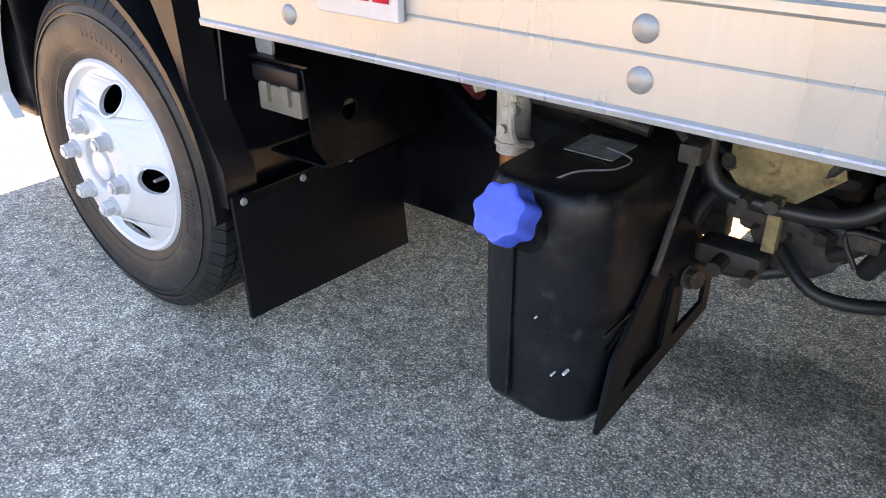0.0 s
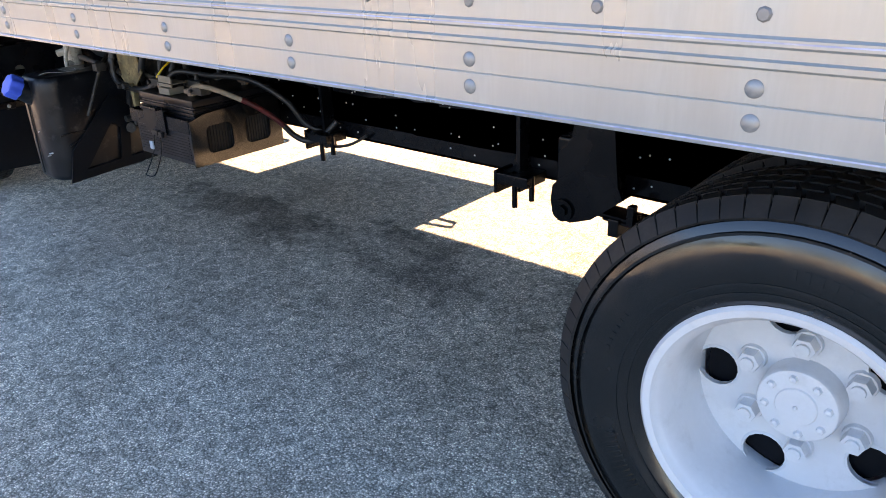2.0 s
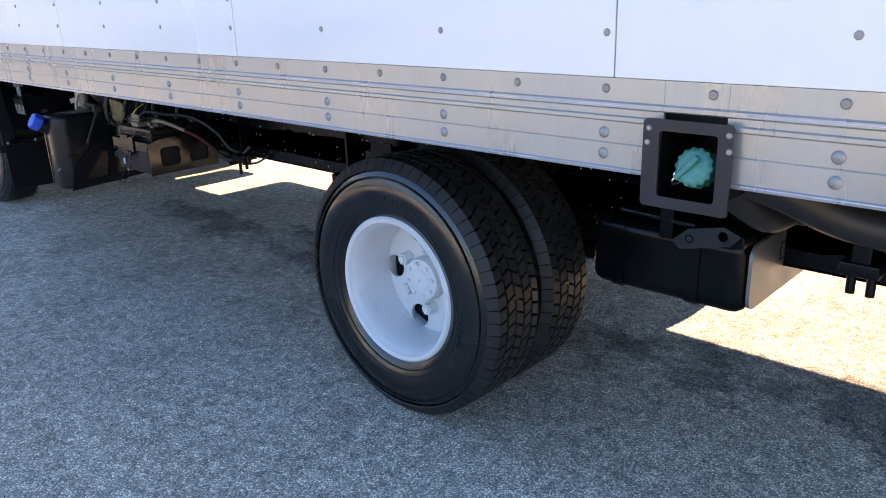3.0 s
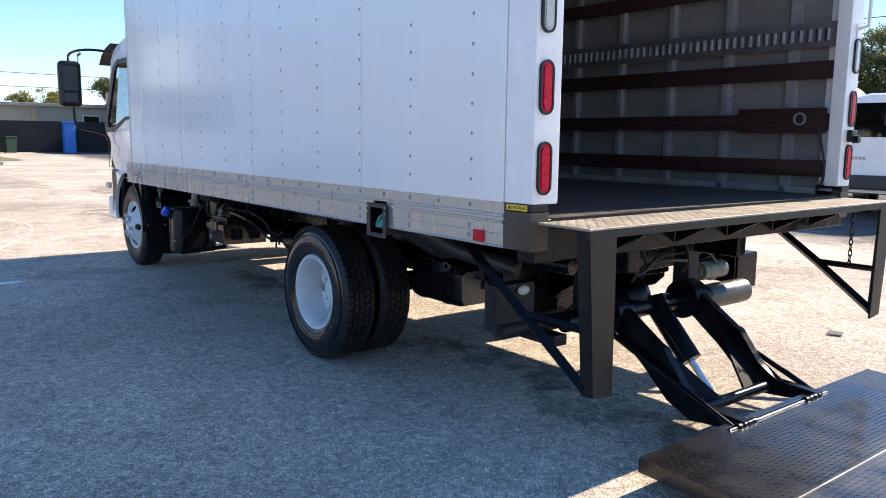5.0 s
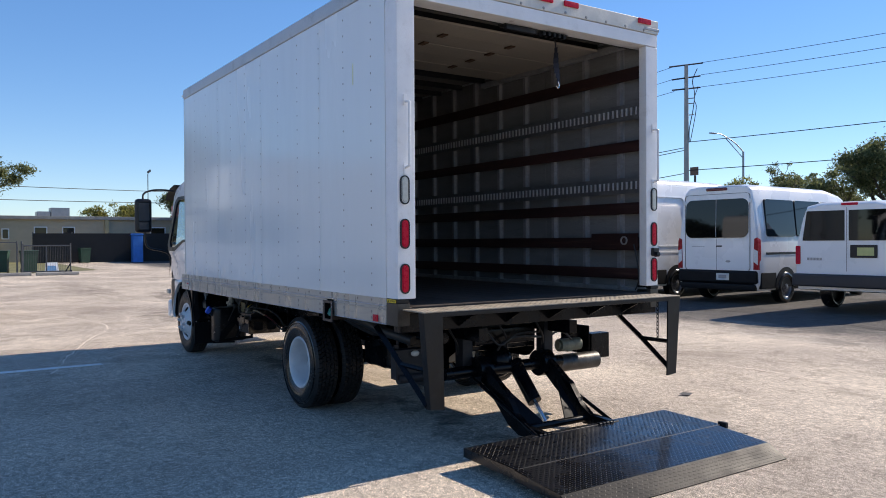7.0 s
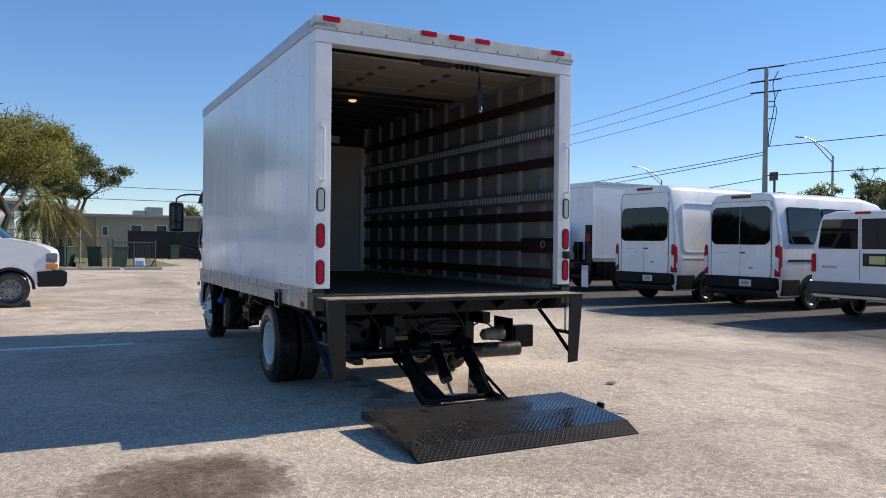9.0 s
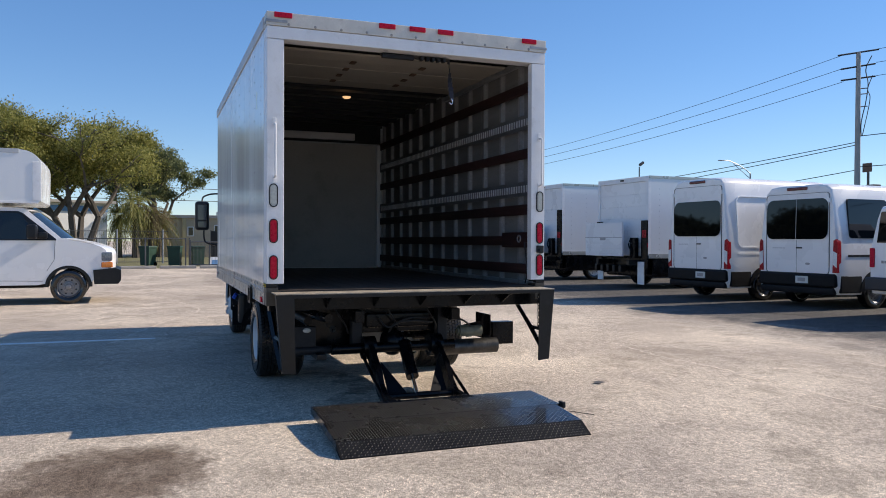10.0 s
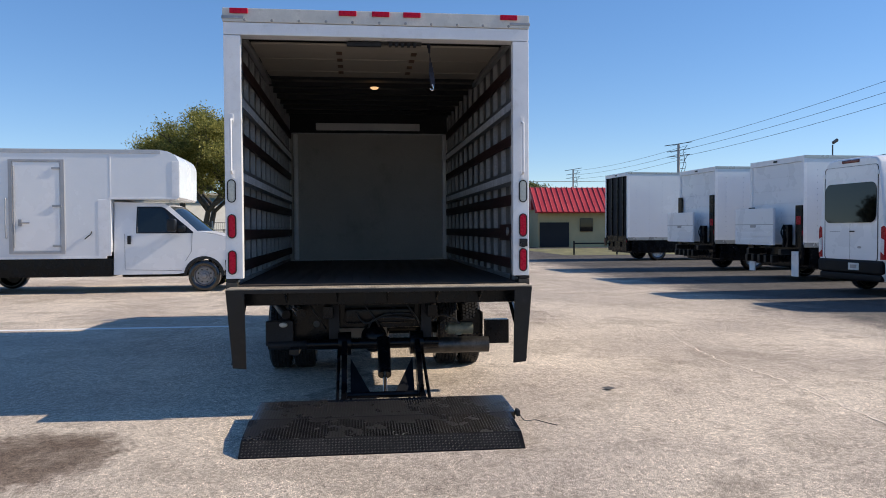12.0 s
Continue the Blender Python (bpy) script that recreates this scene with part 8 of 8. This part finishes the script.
# back fence of thin pickets
pk = thing("mesh_fence", "tall grey chain-link fence among the trees", "fence")
bm = B()
for k in range(90):
    y = -12 + 0.12 * k
    rod(bm, (-42, y, 0), (-42, y, 1.9), 0.005, seg=4, caps=False)
for z in (0.1, 1.9):
    rod(bm, (-42, -12, z), (-42, -1.2, z), 0.02, seg=5)
part("mesh", bm, FENCE, pk, kind="stuff")
bm = B()
rod(bm, (-42, 0, 0), (-42, 0, 2.0), 0.045, seg=6)
po = part("post", bm, GALV, pk, m=pose(0, -11.5, 0))
for k in range(1, 5):
    again(po, pose(0, -11.5 + 2.5 * k, 0))

hs = wall_block("white_house", -62, -52, -16.5, -5.0, 4.1, STUCCO_WHITE, "white stucco house with a blue band under the eaves", [(-14, -13, 1.2, 2.4, GLASS), (-9.5, -8.7, 1.2, 2.4, GLASS)], over=0.5, cap=0.2)
bm = B()
box(bm, -52.02, -51.96, -16.5, -5.0, 3.5, 3.9)
box(bm, -62, -52, -5.0, -4.96, 3.5, 3.9)
part("blue_band", bm, BLUE_TRIM, hs)
hs.matrix_basis = pose(-57, -5.3, 0, 0, 0, 24) @ pose(52, 5, 0) @ hs.matrix_basis

# red-roofed building
rb = thing("red_roof_building", "yellow stucco building with a ribbed red metal roof", "building")
bm = B()
box(bm, -62, -50, 13.4, 30.0, 0, 2.9)
part("wall", bm, STUCCO_YELLOW, rb)
bm = B()
plate(bm, [(-49.2, 2.68), (-49.3, 2.58), (-51.5, 4.5), (-51.4, 4.6)], [], lambda u, vv, w: (u, w, vv), 13.0, 30.5)
box(bm, -62, -51.5, 13.2, 30.3, 2.9, 4.45)
rf = part("roof", bm, RED_ROOF, rb)
bm = B()
for k in range(43):
    y = 13.1 + 0.41 * k
    rod(bm, (-49.2, y, 2.7), (-51.4, y, 4.63), 0.045, seg=4)
part("roof_ribs", bm, RED_ROOF, rf)
bm = B()
box(bm, -50.0, -49.9, 13.5, 15.75, 0.05, 1.9)
part("dark_gate", bm, SCREEN, rb)
for y in (16.6, 20.3):
    bm = B()
    box(bm, -50.0, -49.9, y, y + 1.0, 1.2, 2.2, 0.02)
    part("window", bm, GLASS, rb)


def tree(name, label, m, height, spread, trunks, n, leaf, seed, low=0.3, size=0.17, clump=1.0):
    """Tapered trunk, forking limbs, and a crown of many small leaves gathered at the twig ends."""
    r = random.Random(seed)
    t = thing(name, label, "tree", "", m)
    bm = B()
    tips = []

    def grow(p, d, length, rad, depth):
        q = p + d * length
        mid = p + d * length * 0.5 + Vector((r.uniform(-1, 1), r.uniform(-1, 1), r.uniform(-0.3, 0.3))) * length * 0.08
        tube(bm, [p, mid, q], [rad, rad * 0.85, rad * 0.7], 6 if depth < 2 else 4)
        if depth == 4:
            tips.append(q)
            return
        if depth >= 2:
            tips.append(mid), tips.append(q)
        for _ in range(3 if depth in (0, 2) else 2):
            a = Vector((r.uniform(-1, 1), r.uniform(-1, 1), r.uniform(-0.15, 0.75)))
            dd = (d * 0.75 + a * 0.85)
            dd.x *= spread / height * 1.5
            dd.y *= spread / height * 1.5
            grow(q, dd.normalized(), length * r.uniform(0.68, 0.85), rad * 0.62, depth + 1)

    for k in range(trunks):
        a = 2 * math.pi * k / max(1, trunks) + seed
        base = Vector((0.25 * math.cos(a), 0.25 * math.sin(a), 0)) if trunks > 1 else Vector((0, 0, 0))
        d = Vector((0.35 * math.cos(a), 0.35 * math.sin(a), 1)) if trunks > 1 else Vector((0.05, 0.05, 1))
        grow(base, d.normalized(), height * low, height * 0.025, 0)
    part("trunk", bm, BARK, t)
    g = np.random.default_rng(seed)
    tp = np.array([[*p] for p in tips])
    tp = tp[tp[:, 2] > height * 0.28]
    share = g.gamma(0.7, 1.0, len(tp)) + 0.05
    c = tp[g.choice(len(tp), n, p=share / share.sum())] + g.normal(0, 1, (n, 3)) * np.array([0.55, 0.55, 0.38]) * (spread / 9) * clump
    u = g.normal(0, 1, (n, 3))
    u /= np.linalg.norm(u, axis=1)[:, None]
    w = np.cross(u, g.normal(0, 1, (n, 3)))
    w /= np.linalg.norm(w, axis=1)[:, None]
    s = size * g.uniform(0.6, 1.3, (n, 1))
    v = np.stack([c - u * s, c + w * s * 0.45, c + u * s, c - w * s * 0.45], 1).reshape(-1, 3)
    me = bpy.data.meshes.new("crown")
    me.from_pydata(v.tolist(), [], np.arange(4 * n).reshape(n, 4).tolist())
    me.materials.append(leaf)
    o = new("crown", me)
    o.parent = t
    return t


tree("oak_tree", "broad olive-green tree with several bare trunks", pose(-44.0, -6.3, 0), 9.8, 9.0, 4, 76000, LEAF, 3, size=0.08, clump=0.7)
tree("oak_tree", "broad olive-green tree with yellowing leaves", pose(-46.0, -10.4, 0), 9.5, 7.5, 3, 65000, LEAF, 11, size=0.08, clump=0.85)
tree("oak_tree", "dark green tree behind the fence", pose(-64.0, -2.0, 0), 9.8, 5.0, 3, 60000, LEAF_DARK, 7, size=0.1)
tree("oak_tree", "dense green tree behind the white house", pose(-66.0, -22.0, 0), 7.4, 7.0, 2, 20000, LEAF_DARK, 15, size=0.13)
tree("oak_tree", "large dark tree beyond the parked vans", pose(-18.2, 44.0, 0), 9.9, 7.0, 3, 52000, LEAF_DARK, 22, low=0.24, size=0.085, clump=0.62)
tree("oak_tree", "dark green tree beyond the parked vans", pose(-23.3, 44.5, 0), 7.6, 5.6, 3, 30000, LEAF_DARK, 27, low=0.22, size=0.085, clump=0.7)
tree("oak_tree", "thin-leaved tree beyond the parked vans", pose(-29.0, 50.0, 0), 6.9, 3.6, 2, 9000, LEAF_DARK, 23, size=0.09, clump=0.7)
tree("oak_tree", "thin-leaved tree beyond the parked vans", pose(-31.6, 51.0, 0), 7.0, 3.6, 2, 9000, LEAF, 29, size=0.09, clump=0.7)
tree("oak_tree", "large dark tree beyond the parked vans", pose(-8.0, 46.0, 0), 9.2, 7.0, 3, 60000, LEAF_DARK, 33, low=0.26, size=0.085, clump=0.7)
tree("oak_tree", "green tree behind the tan building", pose(-80.0, 19.0, 0), 7.4, 4.5, 2, 26000, LEAF_DARK, 41, size=0.12)
tree("oak_tree", "pale thin tree behind the tan building", pose(-84.0, 13.0, 0), 6.0, 4.0, 2, 9000, LEAF, 43, size=0.12)


def palm(m, seed, dry):
    r = random.Random(seed)
    t = thing("palm", "squat palm with drooping fronds", "palm", "palms", m)
    bm = B()
    tube(bm, [(0, 0, 0), (0.05, 0, 1.2), (0.0, 0.05, 2.2)], [0.22, 0.16, 0.15], 8)
    part("trunk", bm, BARK, t)
    bm = B()
    for k in range(84):
        a, el = r.uniform(0, 6.28), r.uniform(-1.0, 1.25)
        d = Vector((math.cos(a) * math.cos(el), math.sin(a) * math.cos(el), math.sin(el)))
        length = r.uniform(1.2, 1.65)
        tip = [Vector((0, 0, 2.2)) + d * length * (i / 13) + Vector((0, 0, -0.75 * (i / 13) ** 2)) for i in range(14)]
        side = d.cross(Vector((0, 0, 1))).normalized()
        for i in range(2, 13):
            for sg in (-1, 1):
                p, q = tip[i], tip[i].lerp(tip[i + 1], 0.5)
                e = p + (tip[i + 1] - p).normalized() * 0.22 + side * sg * 0.34 * (1.1 - i / 14) + Vector((0, 0, -0.1 - 0.12 * r.random()))
                bm.faces.new([bm.verts.new(x) for x in (p, q, e)])
    part("fronds", bm, PALM_DRY if dry else PALM, t, smooth=0)
    return t


palm(pose(-58.0, -4.5, 0) @ Matrix.Diagonal((1.2, 1.2, 1.5, 1)), 1, False)
palm(pose(-57.6, -3.3, 0) @ Matrix.Diagonal((1.4, 1.4, 1.9, 1)), 2, False)
palm(pose(-58.4, -2.2, 0) @ Matrix.Diagonal((1.3, 1.3, 1.5, 1)), 3, True)
palm(pose(-60.0, -1.6, 0) @ Matrix.Diagonal((1.2, 1.2, 1.4, 1)), 4, False)


# utility poles, wires and lamps
def utility_pole(m, h):
    t = thing("utility_pole", "tall grey concrete utility pole with insulators", "pole", "utility poles", m)
    bm = B()
    rod(bm, (0, 0, 0), (0, 0, h), 0.24, 0.15, 10)
    part("shaft", bm, POLE_CONCRETE, t)
    for k, z in enumerate((h + 0.05, h - 1.0, h - 1.9)):
        bm = B()
        l = 1.6 if k == 0 else 1.3
        rod(bm, (-0.3, -l, z - 0.35 + 0.1 * k), (0.3, l, z + 0.25), 0.06, seg=6)
        part("insulator_arm", bm, WIRE, t)
    bm = B()
    tube(bm, bend([(0.25, 1.0, h - 0.2), (0.2, 0.5, h - 1.2), (0.3, 0.6, h - 2.2), (0.25, 0.5, h - 3.4), (0.2, 0.1, h - 5.0), (0.2, 0.1, h - 6)]), 0.035, 5)
    tube(bm, bend([(0.25, 1.1, h - 1.6), (0.2, 0.7, h - 2.6), (0.3, 0.8, h - 3.4), (0.2, 0.2, h - 6)]), 0.03, 5)
    for z in (h - 2.6, h - 3.0, h - 3.9):
        rod(bm, (0, 0, z), (0.1, 0.8, z + 0.1), 0.04, seg=5)
    part("drop_cables", bm, WIRE, t)
    return t


rs = thing("road_sign", "small brown sign board on a dark post", "sign")
bm = B()
rod(bm, (-34.7, 46.5, 0), (-34.7, 46.5, 6.5), 0.09, seg=8)
part("post", bm, FENCE, rs)
bm = B()
box(bm, -35.08, -34.32, 46.36, 46.44, 6.5, 7.15, 0.02)
part("board", bm, mat("brown_sign_paint", (0.16, 0.1, 0.07), 0.6, var=0.2), rs)
PX, PY, PH = -34.5, 45.2, 15.0
utility_pole(pose(PX, PY, 0), PH)
utility_pole(pose(-82, 38.4, 0) @ Matrix.Diagonal((1, 1, 0.77, 1)), PH)
utility_pole(pose(-140, 42.2, 0) @ Matrix.Diagonal((1, 1, 0.87, 1)), PH)
tt = thing("pole_transformer", "grey can beside the utility pole", "transformer", "", pose(PX + 0.8, PY + 0.6, 0))
bm = B()
box(bm, -0.35, 0.35, -0.35, 0.35, 4.7, 5.5, 0.05)
part("can", bm, HINGE, tt)
bm = B()
rod(bm, (0, 0, 0), (0, 0, 4.7), 0.1, seg=6)
part("post", bm, GUNMETAL, tt)


def wire(p, q, sag, r=0.02, label="thin dark overhead power wire"):
    bm = B()
    p, q = Vector(p), Vector(q)
    pts = [p.lerp(q, k / 24) - Vector((0, 0, sag * 4 * (k / 24) * (1 - k / 24))) for k in range(25)]
    tube(bm, pts, r, 4)
    return tagged(part("power_wire", bm, WIRE), label=label, category="wire", group="power wires")


for k in range(3):
    wire((PX, PY - 1.4, PH - 0.3 - 0.95 * k), (-82, 37.4, PH * 0.77 - 0.3 - 0.75 * k), 0.6)
    wire((PX + 0.3, PY + 1.4, PH + 0.3 - 0.95 * k), (12, 60, PH + 2.2 - 0.95 * k), 0.6)
    wire((-82, 39.4, PH * 0.77 - 0.2 - 0.75 * k), (-140, 42, PH * 0.87 - 0.3 - 0.8 * k), 0.5)
wire((PX, PY, 8.6), (-82, 38.4, 6.2), 0.4, 0.03)
wire((PX, PY, 8.4), (-86, 38, 5.4), 0.5, 0.03)
wire((PX, PY, 6.6), (-80, 42, 4.6), 0.5, 0.03)
wire((PX, PY, 6.8), (30, 66, 9.5), 0.6, 0.03)
wire((PX, PY, 9.0), (30, 68, 12.5), 0.6, 0.03)
wire((-60, -30, 5.2), (-88, 40, 6.4), 0.5, 0.03)
wire((-60, -30, 6.4), (-88, 40, 7.6), 0.5, 0.03)


def street_lamp(m, h, label="street lamp with a long curved arm"):
    t = thing("street_lamp", label, "lamp", "street lamps", m)
    bm = B()
    rod(bm, (0, 0, 0), (0, 0, h), 0.12, 0.08, 8)
    part("shaft", bm, GUNMETAL, t)
    bm = B()
    tube(bm, bend([(0, 0, h), (0, -1.2, h + 0.9), (0, -2.6, h + 1.5), (0, -3.4, h + 1.6)]), 0.05, 6)
    tube(bm, [(0, 0, h - 0.7), (0, -2.2, h + 1.2)], 0.035, 6)
    part("arm", bm, GUNMETAL, t)
    bm = B()
    box(bm, -0.12, 0.12, -4.1, -3.4, h + 1.5, h + 1.62, 0.03)
    part("head", bm, GUNMETAL, t)
    return t


street_lamp(pose(-45, 67.7, 0) @ Matrix.Diagonal((1.35, 1.35, 1, 1)), 10.7)
street_lamp(pose(-75, 73, 0) @ Matrix.Diagonal((1.3, 1.3, 1, 1)), 10.6)
fl = thing("flood_lamp", "dark flood lamp on a thin pole behind the trucks", "lamp", "", pose(-37, 28.4, 0))
bm = B()
rod(bm, (0, 0, 0), (0, 0, 6.4), 0.045, seg=6)
part("shaft", bm, FENCE, fl)
bm = B()
box(bm, -0.07, 0.07, -0.2, 0.2, -0.08, 0.08, 0.02, m=pose(0.1, 0.1, 6.6, 35, 20, 20))
part("head", bm, FENCE, fl)
copy_thing(fl, pose(-80, 15.4, 0) @ Matrix.Diagonal((1, 1, 1.35, 1)))

# litter
bm = B()
plate(bm, [(-0.4, 1.97), (-0.31, 2.0), (-0.33, 2.07), (-0.41, 2.04)], [], lambda u, vv, w: (u, vv, 0.006 + 0.02 * abs(math.sin(40 * u)) + w), 0.0, 0.002)
tagged(part("litter_scrap", bm, mat("dark_scrap", (0.08, 0.075, 0.07), 0.7), None), label="crumpled dark scrap of litter on asphalt", category="litter")

# trees along the far edge of the lot, behind the walk; unseen except mirrored in glass
for k, (x, y, h) in enumerate(((-98, -52, 12.5), (-84, -50, 11.0), (-72, -54, 15.0), (-63, -52, 14.0), (-52, -53, 15.5), (-43, -50, 12.0), (-34, -54, 14.0), (-23, -54, 11.5), (-11, -52, 12.5), (2, -55, 11.0))):
    tree("oak_tree", "broad green tree at the far edge of the lot", pose(x, y, 0, 0, 0, 50 * k), h, 9.5, 2, 14000, LEAF_FAR, 60 + k, low=0.17, size=0.36)

# folded board by the gate
ab = thing("sign_board", "small white and blue folding board by the gate", "sign")
bm = B()
plate(bm, [(0.75, 0.0), (1.35, 0.0), (1.3, 0.5), (0.8, 0.5)], [], lambda u, vv, w: (w + 0.3 * (0.5 - vv), u, vv), -36.0, -35.96)
part("board", bm, FRAME_WHITE, ab)
bm = B()
plate(bm, [(0.85, 0.12), (1.25, 0.12), (1.22, 0.35), (0.88, 0.35)], [], lambda u, vv, w: (w + 0.3 * (0.5 - vv), u, vv), -35.955, -35.95)
part("print_bar", bm, BLUE_TRIM, ab)

# strap by the platform and seams in the surfacing
bm = B()
tube(bm, bend([(0.8, 0.96, 0.1), (0.72, 1.02, 0.03), (0.63, 1.12, 0.008), (0.72, 1.18, 0.008), (0.8, 1.24, 0.008)]), 0.003, 6)
tagged(part("loose_strap", bm, CABLE, None), label="thin dark cord lying on the ground beside the platform", category="cord")


def seam(points, width, seed, label):
    """A ragged filled crack, lying flat on the lot."""
    r = random.Random(seed)
    bm = B()
    line = bend(points, 14)
    prev = None
    for k, p in enumerate(line):
        d = (line[min(k + 1, len(line) - 1)] - line[max(k - 1, 0)]).normalized()
        n = Vector((-d.y, d.x, 0))
        c = p + n * r.uniform(-0.03, 0.03)
        w = width * r.uniform(0.2, 1.0)
        now = bm.verts.new(c - n * w), bm.verts.new(c + n * w)
        if prev:
            bm.faces.new((prev[0], now[0], now[1], prev[1]))
        prev = now
    return setting("crack", bm, SEAM, label)


SEAM = mat("sandy_seam", (0.85, 0.74, 0.6), 0.95, var=0.1, scale=14, fine=90)
seam([(-3.0, 3.85, 0.004), (-1.6, 3.7, 0.004), (-0.4, 3.75, 0.004), (0.9, 3.62, 0.004), (2.4, 3.7, 0.004)], 0.012, 1, "pale sandy crack across the lot surfacing")
seam([(-14.0, -2.0, 0.004), (-10.0, -1.2, 0.004), (-7.6, -1.9, 0.004), (-5.0, -2.6, 0.004)], 0.012, 3, "pale sandy crack across the lot surfacing")
